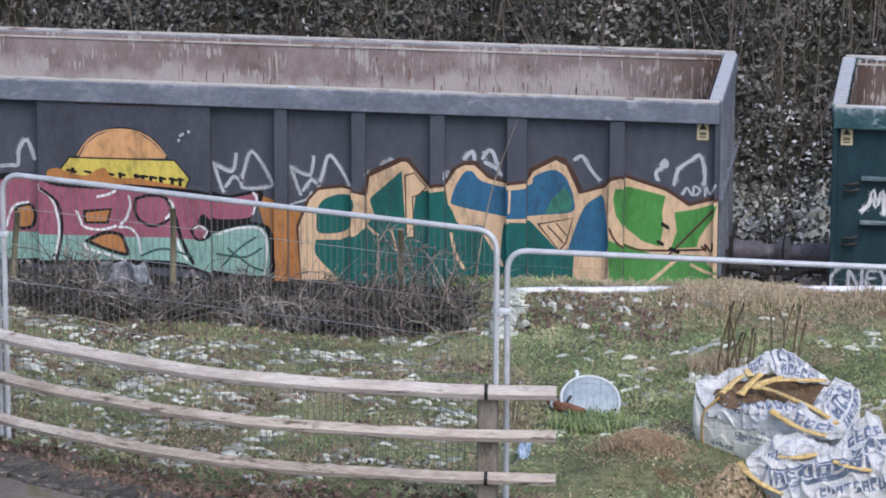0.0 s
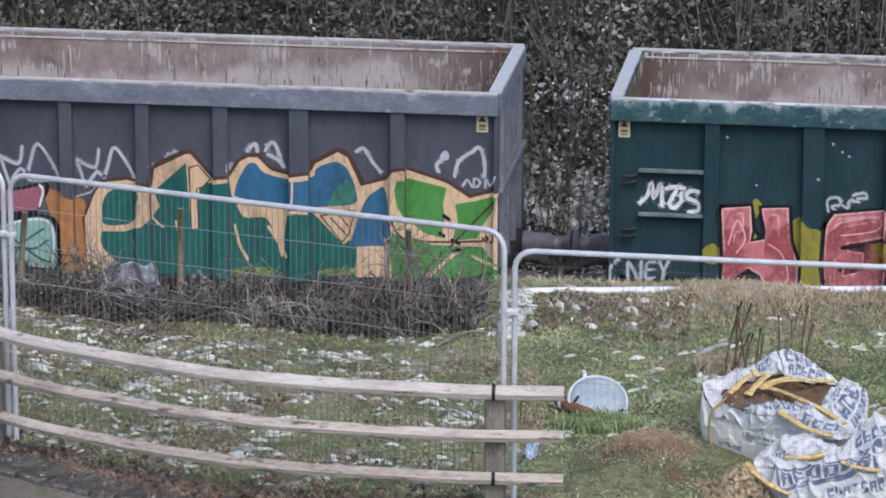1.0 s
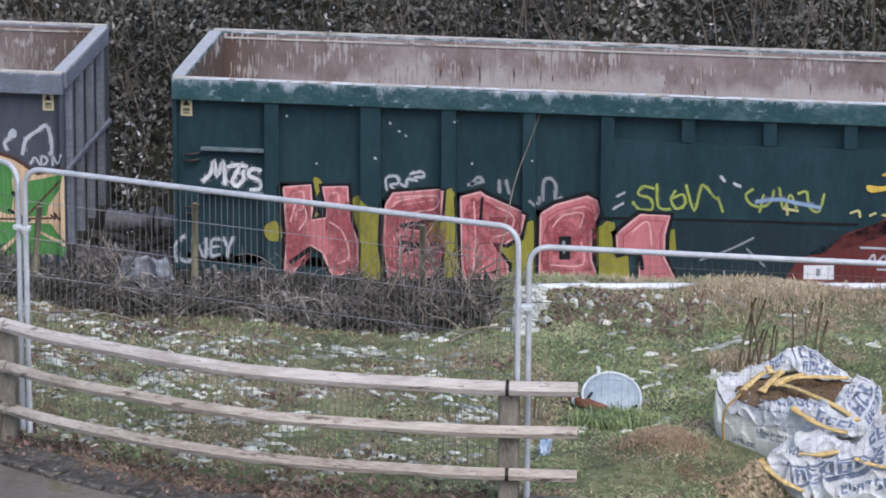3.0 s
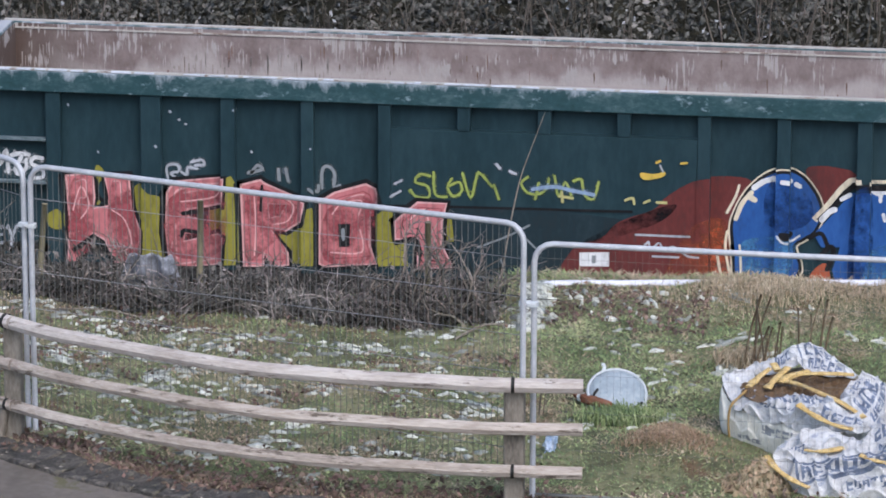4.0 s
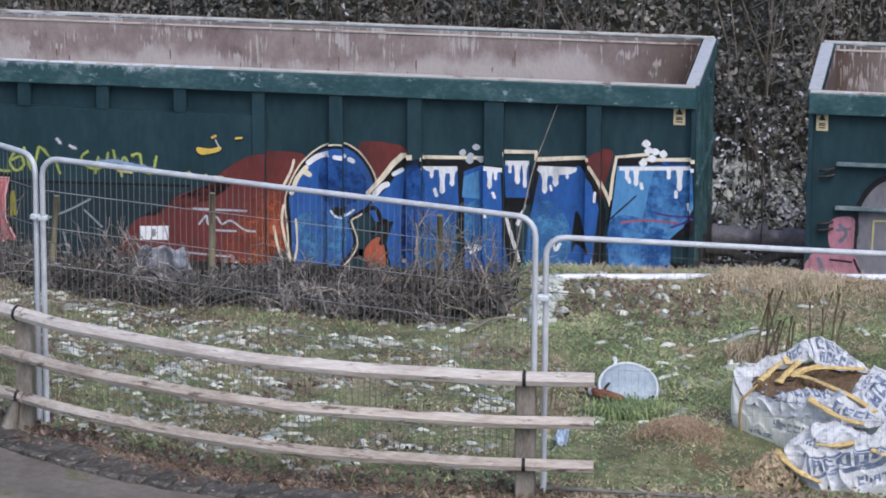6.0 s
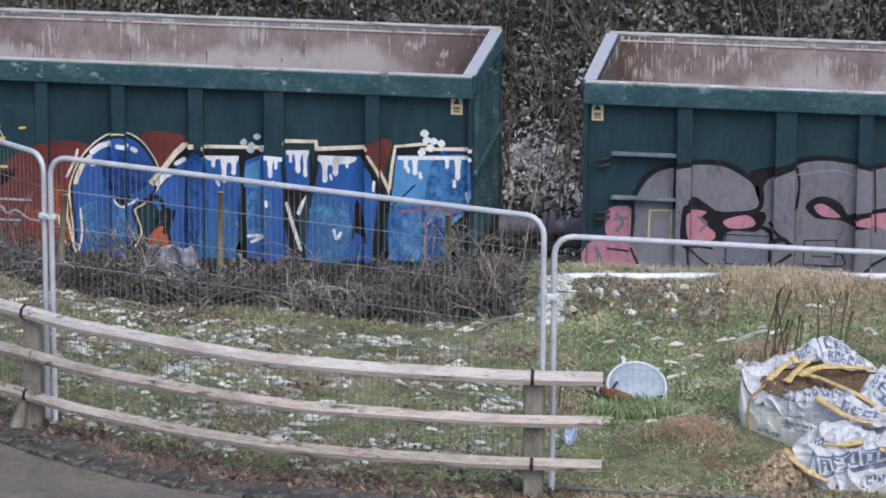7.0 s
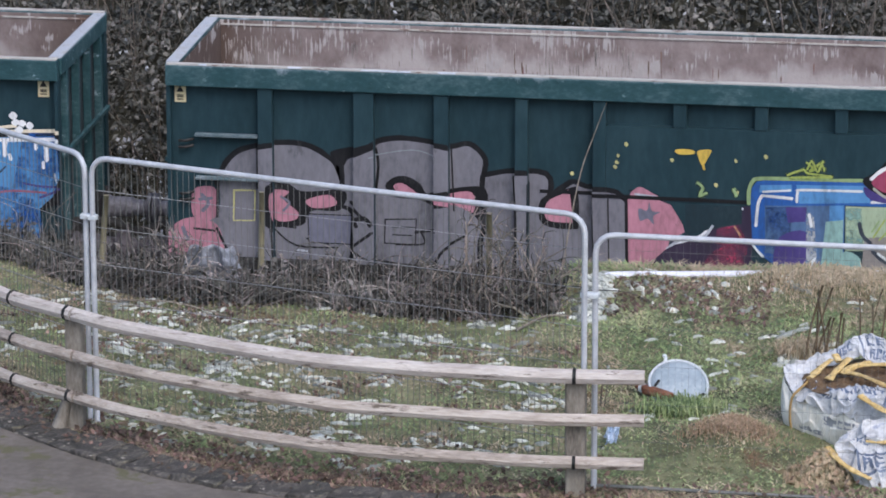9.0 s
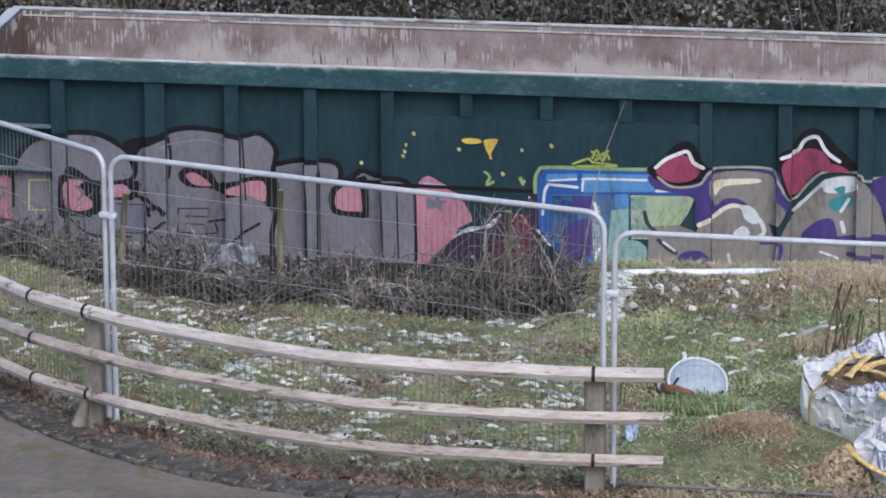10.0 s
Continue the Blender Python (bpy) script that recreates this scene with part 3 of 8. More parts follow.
def build_bank():
    places = []
    for _ in range(105000):
        x = rnd.uniform(-18.5, 0.5)
        d = rnd.uniform(0, 1) ** 1.2 * 5.5
        y = BANK + 0.1 + d
        lump = 0.5 + 0.5 * noise.noise((x * 1.1, y * 1.1, 2)) + 0.35 * noise.noise((x * 3, y * 3, 4))
        if rnd.uniform() > 0.25 + lump:
            continue
        if d < 1.9 and rnd.uniform() < 0.5 * (1.9 - d):
            continue
        h = abs(rnd.normal(0, 0.16)) + 0.35 * max(0, lump - 0.3)
        places.append((x, y - h * 0.5, ground_z(x, y) + h))
    v, f = leaf_cloud(places, 0.046, 0.6)
    raw("ivy", v, f, M["ivy"], "dark ivy and leaf litter covering a steep railway bank", "ivy")
    pale = []
    for _ in range(46000):
        x, d = rnd.uniform(-18.5, 0.5), abs(rnd.normal(1.2, 1.0))
        y = BANK + d
        if noise.noise((x * 2.2, y * 2.2, 41)) > rnd.uniform(-0.35, 0.35) + 0.12 * d + 0.28 * step(7.4, 9.0, -x):
            pale.append((x, y - 0.15, ground_z(x, y) + abs(rnd.normal(0.12, 0.12))))
    v, f = leaf_cloud(pale, 0.038, 0.6)
    raw("frosted_leaves", v, f, M["frost_glint"], "pale leaves on the bank: frost, snow specks and painted leaf highlights", "leaf litter")
    bm = bmesh.new()
    for k in range(2000):
        x, d = rnd.uniform(-18, 0), rnd.uniform(0.2, 5.5)
        if noise.noise((x * 0.5, 0, 9)) < -0.05 and rnd.uniform() < 0.7:
            continue
        y = BANK + d
        z = ground_z(x, y)
        h = rnd.uniform(0.3, 1.3) * (1 + 0.4 * step(-9, -3, x))
        lean = rnd.normal(0, 0.22)
        pts = [(x, y, z), (x + lean * h * 0.5 + rnd.normal(0, 0.04), y - 0.1, z + h * 0.5), (x + lean * h, y - 0.25, z + h)]
        r = rnd.uniform(0.005, 0.015)
        tube(bm, pts, [r, r * 0.8, r * 0.4], 4, caps=False)
        for j in range(rnd.integers(1, 4)):
            t = rnd.uniform(0.3, 0.9)
            q = Vector(pts[0]).lerp(Vector(pts[2]), t)
            tube(bm, [q, q + Vector((rnd.normal(0, 0.25), rnd.normal(-0.1, 0.1), rnd.uniform(0.1, 0.4)))], [r * 0.6, r * 0.2], 3, caps=False)
    # straight pale saplings in front of the open part of the bank
    for k in range(36):
        x, y = rnd.uniform(-4.3, -0.6), BANK + rnd.uniform(1.8, 4.2)
        z, h, lean = ground_z(x, y), rnd.uniform(0.8, 1.7), rnd.normal(0, 0.05)
        r = rnd.uniform(0.007, 0.015)
        pts = [(x, y - 0.3, z), (x + lean * h * 0.5 + rnd.normal(0, 0.02), y - 0.32, z + h * 0.5), (x + lean * h, y - 0.4, z + h)]
        tube(bm, pts, [r, r * 0.85, r * 0.5], 5, caps=False)
    part("bare_stems", bm, M["twig"], None)
    tagged(bpy.data.objects["bare_stems"], "thin bare stems standing out of the ivy bank", "undergrowth", kind="stuff")


build_bank()


def patches(spots, name, label, thick=0.02, rough=0.35, spread=3.14):
    """Thin irregular patches lying on the ground: (x, y, size, stretch)."""
    verts, faces = [], []
    for x, y, s, e in spots:
        k, n = len(verts), 9
        turn = rnd.uniform(-spread, spread)
        verts.append((x, y, ground_z(x, y) + thick + s * 0.03))
        for j in range(n):
            a = 2 * math.pi * j / n
            r = s * rnd.uniform(1 - rough * 1.4, 1 + rough)
            cx, cy = r * e * math.cos(a), r * math.sin(a)
            px, py = x + cx * math.cos(turn) - cy * math.sin(turn), y + (cx * math.sin(turn) + cy * math.cos(turn)) * 1.1
            verts.append((px, py, ground_z(px, py) + thick * rnd.uniform(0.1, 0.8)))
        faces += [(k, k + 1 + j, k + 1 + (j + 1) % n) for j in range(n)]
        base = len(verts)
        for j in range(n):
            q = verts[k + 1 + j]
            verts.append((x + (q[0] - x) * 1.04, y + (q[1] - y) * 1.04, q[2] - thick * 1.5))
        faces += [(k + 1 + j, base + j, base + (j + 1) % n, k + 1 + (j + 1) % n) for j in range(n)]
    ob = raw(name, verts, faces, M["snow"], label, "snow", "stuff")
    ob.data.shade_smooth()


def kerb_y(x):
    for p, q in zip(KERB, KERB[1:]):
        if p.x <= x <= q.x:
            return p.y + (q.y - p.y) * (x - p.x) / max(1e-6, q.x - p.x)
    return KERB[0].y


def build_turf():
    snow, turf, straw = [], [], []
    for _ in range(2600):
        x, y = rnd.uniform(-9.5, -0.3), rnd.uniform(29.6, 35.0)
        if y < kerb_y(x) + 0.5 or (x < -4.4 and y > 34.0):
            continue
        dens = noise.noise((x * 1.3, y * 1.1, 11)) + 0.25 * (y < 33.4)
        if dens < rnd.uniform(-0.45, 0.9) or (x > -4.0 and rnd.uniform() < (0.9 if y < 32.2 else 0.72)):
            continue
        if rnd.uniform() < 0.45:
            continue
        for _ in range(rnd.integers(1, 6)):
            snow.append((x + rnd.normal(0, 0.08), y + rnd.normal(0, 0.08), rnd.uniform(0.007, 0.019) if rnd.uniform() < 0.86 else rnd.uniform(0.018, 0.033), rnd.uniform(1.2, 4.2)))
    patches(snow, "snow_patches", "scraps of old snow lying in the grass", 0.024, 1.0, 0.85)
    vg, fg, vs, fs = [], [], [], []
    for n in range(185000):
        x, y = (rnd.uniform(-10, 0.2), rnd.uniform(28.9, 35.6)) if n < 150000 else (rnd.uniform(-4.2, 0.2), rnd.uniform(31.6, 35.2))
        if y < kerb_y(x) + 0.28:
            continue
        if x < -4.5 and y > 34.6:
            continue
        patch = noise.noise((x * 0.9, y * 0.9, 21)) + 0.5 * noise.noise((x * 3, y * 3, 22))
        brown = max(math.exp(-(((x + 2.7) / 0.36) ** 2 + ((y - 30.72) / 0.42) ** 2)), math.exp(-(((x + 2.3) / 1.2) ** 2 + ((y - 35.0) / 0.5) ** 2)), 0.7 * step(34.0, 34.6, y) * step(-4.4, -3.6, x))
        dry = rnd.uniform() < 0.08 + 0.12 * (x < -4) + 0.8 * step(0.05, 0.4, patch) + 0.7 * brown
        if (patch < -0.3 and x < -4.0 or (x > -4.0 and 34.2 < y < 34.9)) and rnd.uniform() < 0.55:
            continue
        edge = step(0.35, 1.0, y - kerb_y(x))
        dry = dry or rnd.uniform() > edge + 0.25
        h = (1 + 1.1 * (1 - edge)) * rnd.uniform(0.007, 0.024) * (1.2 if dry else 1) * (1 + 0.9 * step(34.6, 35.2, y))
        a, lean = rnd.normal(0, 0.9) + (3.14 if rnd.uniform() < 0.5 else 0), rnd.uniform(0.8, 3.4)
        w = rnd.uniform(0.004, 0.010)
        z = ground_z(x, y) - 0.004
        dx, dy = math.cos(a), math.sin(a)
        v, f = (vs, fs) if dry else (vg, fg)
        k = len(v)
        v += [(x - dy * w, y + dx * w, z), (x + dy * w, y - dx * w, z), (x + dx * h * lean, y + dy * h * lean, z + h)]
        f.append((k, k + 1, k + 2))
    bed = [(rnd.uniform(-4.0, -2.7), rnd.uniform(33.8, 34.9)) for _ in range(900)] + [(x, y) for x, y in zip(rnd.uniform(-9, -4.0, 3200), rnd.uniform(30.2, 34, 3200)) if noise.noise((x * 1.4, y * 1.4, 55)) > 0.08]
    for cx, cy, wide, many in ((-5.4, 31.7, 0.2, 150), (-7.45, 32.4, 0.3, 200), (-6.9, 33.4, 0.35, 260), (-4.2, 32.7, 0.12, 60), (-6.2, 31.2, 0.25, 120), (-8.2, 33.2, 0.3, 160)):
        bed += [(cx + rnd.normal(0, wide), cy + rnd.normal(0, wide * 0.5)) for _ in range(many)]
    v, f = leaf_cloud([(x, y, ground_z(x, y) + abs(rnd.normal(0.016, 0.012))) for x, y in bed if noise.noise((x * 2.2, y * 2.2, 51)) > -0.15], 0.022, 0.7, 1.2)
    raw("withered_leaves", v, f, M["deadleaf"], "brown withered leaves scattered in the turf", "leaf litter")
    raw("grass", vg, fg, M["grass"], "short green winter grass of the terrace", "grass")
    raw("dry_grass", vs, fs, M["straw"], "straw-coloured dead grass in the turf", "grass")


build_turf()
patches([(rnd.uniform(-8.0, 0.5), BANK + rnd.uniform(0.8, 1.5), rnd.uniform(0.02, 0.06), rnd.uniform(1.4, 3.4)) for _ in range(700)], "bank_snow", "patches of snow at the foot of the bank", 0.16, 0.7, 0.5)

# ---- fence panels, rails, kerb ----


def fence_panel(ax, ay, bx, by, top, cross, label):
    long = math.hypot(bx - ax, by - ay)
    p = thing("mesh_fence", ax, ay, 0, label, "temporary fence", "row of temporary fence panels", rz=math.degrees(math.atan2(by - ay, bx - ax)))
    low, r = 5.33, 0.13
    path = [(0, 0, low), (0, 0, low + 0.6), (0, 0, top - r)] + [(r - r * math.cos(a), 0, top - r + r * math.sin(a)) for a in (0.4, 0.8, 1.2)] + [(r, 0, top), (long / 2, 0, top - 0.004), (long - r, 0, top)] + [(long - r + r * math.sin(a), 0, top - r + r * math.cos(a)) for a in (0.4, 0.8, 1.2)] + [(long, 0, top - r), (long, 0, low + 0.6), (long, 0, low)]
    part("frame", tube(bmesh.new(), path, 0.021, 10), M["galv"], p, "galvanised round-cornered tube frame", True)
    bm = bmesh.new()
    under = low + (0.115 if cross < 0.002 else 0.02)
    tube(bm, [(0.0, 0, under), (long, 0, under)], 0.013, 8)
    part("bottom_tube", bm, M["galv"] if cross > 0.002 else M["wire"], p)
    bm = bmesh.new()
    n = int(long / 0.046)
    for i in range(1, n):
        x = i * long / n
        w = 0.0016 if cross > 0.002 else 0.0006
        box(bm, (x - w, -w, low + 0.25), (x + w, w, top - 0.02))
    part("wire_mesh", bm, M["wire"], p, kind="stuff")
    for k in range(6):
        z = low + 0.45 + k * 0.275
        bm = tube(bmesh.new(), [(0.01, 0.006, z), (long * 0.3, 0.012, z - 0.004), (long * 0.7, 0.004, z + 0.003), (long - 0.01, 0.006, z)], cross, 5)
        part("cross_wire", bm, M["wire_light"] if cross > 0.002 else M["wire"], p)
    return p


fence_panel(-10.1, 32.85, -7.375, 30.66, 7.40, 0.0028, "galvanised mesh fence panel in front of brambles")
fence_panel(-7.315, 30.62, -3.615, 29.58, 7.40, 0.0028, "galvanised mesh fence panel clamped to its neighbours")
fence_panel(-3.545, 29.62, -0.05, 29.55, 7.26, 0.0012, "galvanised mesh fence panel standing lower in the turf")


def clamp(x, y, z, turn):
    c = thing("fence_clamp", x, y, z, "small galvanised clamp joining two fence panels", "clamp", "fence clamps", rz=turn)
    part("jaw", boxes(((-0.066, -0.03, -0.02), (0.066, 0.03, 0.02)), bevel=0.009), M["lid_rim"], c)
    part("bolt", tube(bmesh.new(), [(0, -0.05, 0), (0, 0.05, 0)], 0.01, 6), M["galv"], c)


clamp(-3.58, 29.60, 6.83, -10)
clamp(-7.345, 30.64, 6.95, -20)

LINE = smooth_line([(-12.2, 35.2, 0), (-9.6, 32.35, 0), (-8.25, 30.98, 0), (-7.86, 30.63, 0), (-7.40, 30.34, 0), (-6.96, 30.07, 0), (-6.06, 29.70, 0), (-5.22, 29.47, 0), (-4.09, 29.40, 0), (-3.66, 29.41, 0), (-3.18, 29.45, 0)], 8)


def build_guard_rail():
    g = thing("guard_rail", -5, 29.5, 0, "weathered three-rail timber guard rail curving along the road", "guard rail")
    off = Vector((-5, 29.5, 0))
    cut = min(range(len(LINE)), key=lambda i: (LINE[i] - Vector((-7.40, 30.34, 0))).length)
    for z in (6.3, 5.985, 5.675):
        for a, b in ((0, cut), (cut, len(LINE) - 1)):
            pts = [LINE[i] - off + Vector((0, 0, z)) for i in range(a, b + 1)]
            if a:
                pts[0] = pts[0] + (pts[1] - pts[0]).normalized() * 0.012
            else:
                pts[-1] = pts[-1] + (pts[-2] - pts[-1]).normalized() * 0.012
            bm = bmesh.new()
            tube(bm, pts, 0.054 if z > 6.2 else 0.046, 8)
            for v in bm.verts:
                v.co.z += 0.006 * noise.noise((v.co.x * 2, v.co.y * 2, z * 9))
            for f in bm.faces:
                f.smooth = False
            part("rail", bm, M["timber"] if z > 6.2 else M["timber_low"], g)
    joint = min(range(len(LINE)), key=lambda i: (LINE[i] - Vector((-7.93, 30.69, 0))).length)
    for z in (6.3, 5.985, 5.675):
        c, t = LINE[joint] - off + Vector((0, 0, z)), (LINE[joint + 1] - LINE[joint - 1]).normalized()
        part("strap", tube(bmesh.new(), [c - t * 0.011, c + t * 0.011], 0.058 if z > 6.2 else 0.05, 10), M["strap"], g)
    for x, y, wide in ((-7.42, 30.43, 0.062), (-3.66, 29.52, 0.068), (-9.7, 32.55, 0.062)):
        bm = bmesh.new()
        box(bm, (-wide, -wide, 5.3), (wide, wide, 6.27), 0.014)
        m = Matrix.Translation(Vector((x, y, 0)) - off)
        bmesh.ops.transform(bm, matrix=m, verts=bm.verts)
        if x < -7:
            box(bm, (-0.085, -0.085, 5.3), (0.085, 0.08, 5.44), 0.04, m=m)
            tube(bm, [m @ Vector(q) for q in ((-0.15, -0.10, 5.33), (-0.09, -0.07, 5.52), (-0.035, -0.035, 5.72))], [0.062, 0.05, 0.03], 6)
        part("post", bm, M["post"], g)
        for z in (6.3, 5.675):
            bm = bmesh.new()
            d = Vector((x, y - 0.1, z)) - off
            near = min(LINE, key=lambda p: (p - Vector((x, y, 0))).length) - off
            i = min(range(len(LINE)), key=lambda j: (LINE[j] - Vector((x, y, 0))).length)
            t = (LINE[min(i + 1, len(LINE) - 1)] - LINE[i - 1]).normalized()
            c = near + Vector((0, 0, z))
            tube(bm, [c - t * 0.012, c + t * 0.012], 0.058 if z > 6.2 else 0.05, 10)
            part("strap", bm, M["strap"], g)


build_guard_rail()


def build_kerb():
    k = thing("kerb", 0, 0, 0, "broken mossy kerb stones along the road edge", "kerb", kind="structure")
    r = random.Random(3)
    dist, last = 0.0, KERB[8]
    for p in KERB[10:66:2]:
        seg = p - last
        dist = seg.length
        n = 1
        for j in range(n):
            c = last + seg * ((j + 0.5) / n)
            if c.x > 1.5:
                continue
            L = dist / n * 0.5 - 0.003
            bm = bmesh.new()
            box(bm, (-L, -0.07, -0.12), (L, r.uniform(0.22, 0.29), 0.02 + r.uniform(-0.01, 0.012)), 0.012)
            bmesh.ops.subdivide_edges(bm, edges=[e for e in bm.edges if e.calc_length() > 0.12], cuts=4, use_grid_fill=True)
            for v in bm.verts:
                q = v.co + c
                v.co += Vector((r.uniform(-0.006, 0.006), 0.03 * noise.noise(q * 6) + r.uniform(-0.006, 0.006), 0.02 * noise.noise(q * 5) + r.uniform(-0.004, 0.004)))
            ob = part("kerb_stone", bm, M["kerb"], k)
            ob.matrix_local = pose(c.x, c.y + 0.04, PLATEAU + 0.03, r.uniform(-3, 3), r.uniform(-1, 1), math.degrees(math.atan2(seg.y, seg.x)) + r.uniform(-1, 1))
        last = p
    # fallen leaves and dead stalks behind the kerb
    places = []
    for _ in range(7000):
        q = KERB[rnd.integers(8, 66)]
        o = abs(rnd.normal(0.34, 0.2))
        x, y = q.x + rnd.normal(0, 0.35), q.y
        y = kerb_y(x) + 0.12 + o
        if x > 0.3 or rnd.uniform() > 0.35 + 0.8 * (0.5 + noise.noise((x * 1.5, y, 31))):
            continue
        places.append((x, y, ground_z(x, y) + abs(rnd.normal(0.015, 0.03))))
    v, f = leaf_cloud(places, 0.024, 0.6, 1.0)
    raw("fallen_leaves", v, f, M["deadleaf"], "brown fallen leaves heaped behind the kerb", "leaf litter")
    chips = []
    for _ in range(90):
        x = rnd.uniform(-9.5, -2)
        chips.append((x, kerb_y(x) + rnd.normal(0.02, 0.06), rnd.uniform(0.004, 0.013), rnd.uniform(1, 2)))
    verts, faces = [], []
    for x, y, s, e in chips:
        kk = len(verts)
        z = PLATEAU + 0.052
        verts += [(x - s * e, y, z), (x, y - s, z), (x + s * e, y, z), (x, y + s, z), (x, y, z + s * 0.6)]
        faces += [(kk, kk + 1, kk + 4), (kk + 1, kk + 2, kk + 4), (kk + 2, kk + 3, kk + 4), (kk + 3, kk, kk + 4)]
    raw("stone_chips", verts, faces, M["pale_stone"], "pale stone chips on the kerb", "stones")


M["pale_stone"] = mat("pale_stone_chip", [(0.2, 0.18, 0.15), (0.4, 0.36, 0.31)], 20, 0.9, bump=0, island=0.3)
build_kerb()

# ---- scrub and things on the terrace ----


def build_scrub():
    bm = bmesh.new()
    for k in range(1700):
        x = rnd.uniform(-12.5, -4.35)
        edge = 33.62 + 0.2 * noise.noise((x * 0.8, 1, 3)) + 0.95 * step(7.2, 9.2, -x)
        y = edge + abs(rnd.normal(0.1, 0.45))
        z = ground_z(x, y)
        h = (rnd.uniform(0.10, 0.30) if rnd.uniform() < 0.93 else rnd.uniform(0.35, 0.6)) * (1.0 + 0.6 * noise.noise((x * 0.9, 5, 2)))
        a = rnd.normal(0, 0.35 if rnd.uniform() < 0.6 else 0.06)
        r = rnd.uniform(0.003, 0.008)
        if rnd.uniform() < 0.88:
            pts = [(x, y, z), (x + a * h * 0.4, y, z + h * 0.6), (x + a * h, y - 0.05, z + h)]
        else:
            s = rnd.choice([-1, 1]) * rnd.uniform(0.3, 0.8)
            pts = [(x, y, z), (x + s * 0.3, y - 0.05, z + h * 0.8), (x + s * 0.7, y - 0.12, z + h * 0.75), (x + s, y - 0.2, z + h * 0.2)]
        pts = smooth_line([Vector(q) + Vector((rnd.normal(0, 0.03), rnd.normal(0, 0.03), rnd.normal(0, 0.02) if q[2] > z else 0)) for q in pts], 3)
        tube(bm, pts, [r * (1 - 0.7 * i / len(pts)) for i in range(len(pts))], 3, caps=False)
    part("bramble_stems", bm, M["bramble"], None)
    tagged(bpy.data.objects["bramble_stems"], "tangled bare bramble stems behind the fence", "brambles", kind="stuff")
    places = []
    for _ in range(6500):
        x = rnd.uniform(-12.5, -4.35)
        edge = 33.62 + 0.2 * noise.noise((x * 0.8, 1, 3)) + 0.95 * step(7.2, 9.2, -x)
        y = edge + abs(rnd.normal(0.15, 0.4))
        places.append((x, y, ground_z(x, y) + abs(rnd.normal(0.03, 0.09))))
    v, f = leaf_cloud(places, 0.035, 0.7)
    raw("bramble_leaves", v, f, M["scrubleaf"], "dark withered leaves in the brambles", "brambles")


M["bramble"] = mat("bramble_stem", [(0.03, 0.026, 0.024), (0.145, 0.125, 0.11), (0.5, 0.45, 0.40)], 2, 0.9, bump=0, island=0.8)
M["scrubleaf"] = mat("withered_leaf", [(0.010, 0.010, 0.009), (0.055, 0.05, 0.043), (0.25, 0.225, 0.20)], 2, 0.85, bump=0, island=0.8)
build_scrub()


def stake(x, y, h, lean):
    s = thing("wooden_stake", x, y, ground_z(x, y) - 0.1, "old yellowish wooden stake standing in the brambles", "stake", "stakes in the brambles")
    bm = bmesh.new()
    tube(bm, [(0, 0, 0), (lean * 0.5, 0, h * 0.5), (lean, 0, h)], [0.027, 0.026, 0.024], 7)
    part("pole", bm, M["stake"], s)


M["stake"] = mat("lichened_stake", [(0.12, 0.10, 0.06), (0.2, 0.175, 0.11), (0.3, 0.265, 0.17)], 7, 0.9, bump=0.4, stretch=(1, 1, 0.3))
for sx, sy, sh, sl in ((-8.16, 34.35, 0.82, 0.07), (-6.83, 34.35, 0.86, 0.02), (-4.94, 34.1, 0.84, 0.01)):
    stake(sx, sy, sh, sl)

# ---- bulk bags, lid, edging and litter ----
# the grey-blue specks put the shade of small folds into the cloth's colour
M["bag"] = mat("white_woven_bag", [(0.34, 0.34, 0.36), (0.53, 0.53, 0.54), (0.66, 0.66, 0.66)], 7, 0.7, bump=0.6, bump_scale=30, stretch=(1, 1, 1.6), speck=(0.34, 0.36, 0.43), speck_at=0.58, speck_scale=9)
M["bag_side"] = mat("dirty_cream_bag_cloth", [(0.56, 0.53, 0.45), (0.76, 0.735, 0.66), (0.86, 0.84, 0.78)], 5, 0.8, bump=0.5, bump_scale=25, stretch=(1, 1, 0.5))
M["print"] = mat("navy_bag_print", [(0.06, 0.075, 0.12), (0.11, 0.14, 0.21), (0.26, 0.30, 0.40)], 12, 0.7, bump=0.2, speck=(0.42, 0.44, 0.5), speck_at=0.58, speck_scale=18)
M["strap_yellow"] = mat("yellow_lifting_strap", [(0.33, 0.205, 0.07), (0.58, 0.40, 0.15), (0.78, 0.63, 0.36)], 22, 0.7, bump=0.5, bump_scale=25, speck=(0.24, 0.15, 0.06), speck_at=0.6, speck_scale=14)
M["mulch"] = mat("brown_mulch", [(0.06, 0.035, 0.02), (0.14, 0.085, 0.045), (0.24, 0.16, 0.09)], 18, 0.95, bump=1.0, bump_scale=50)


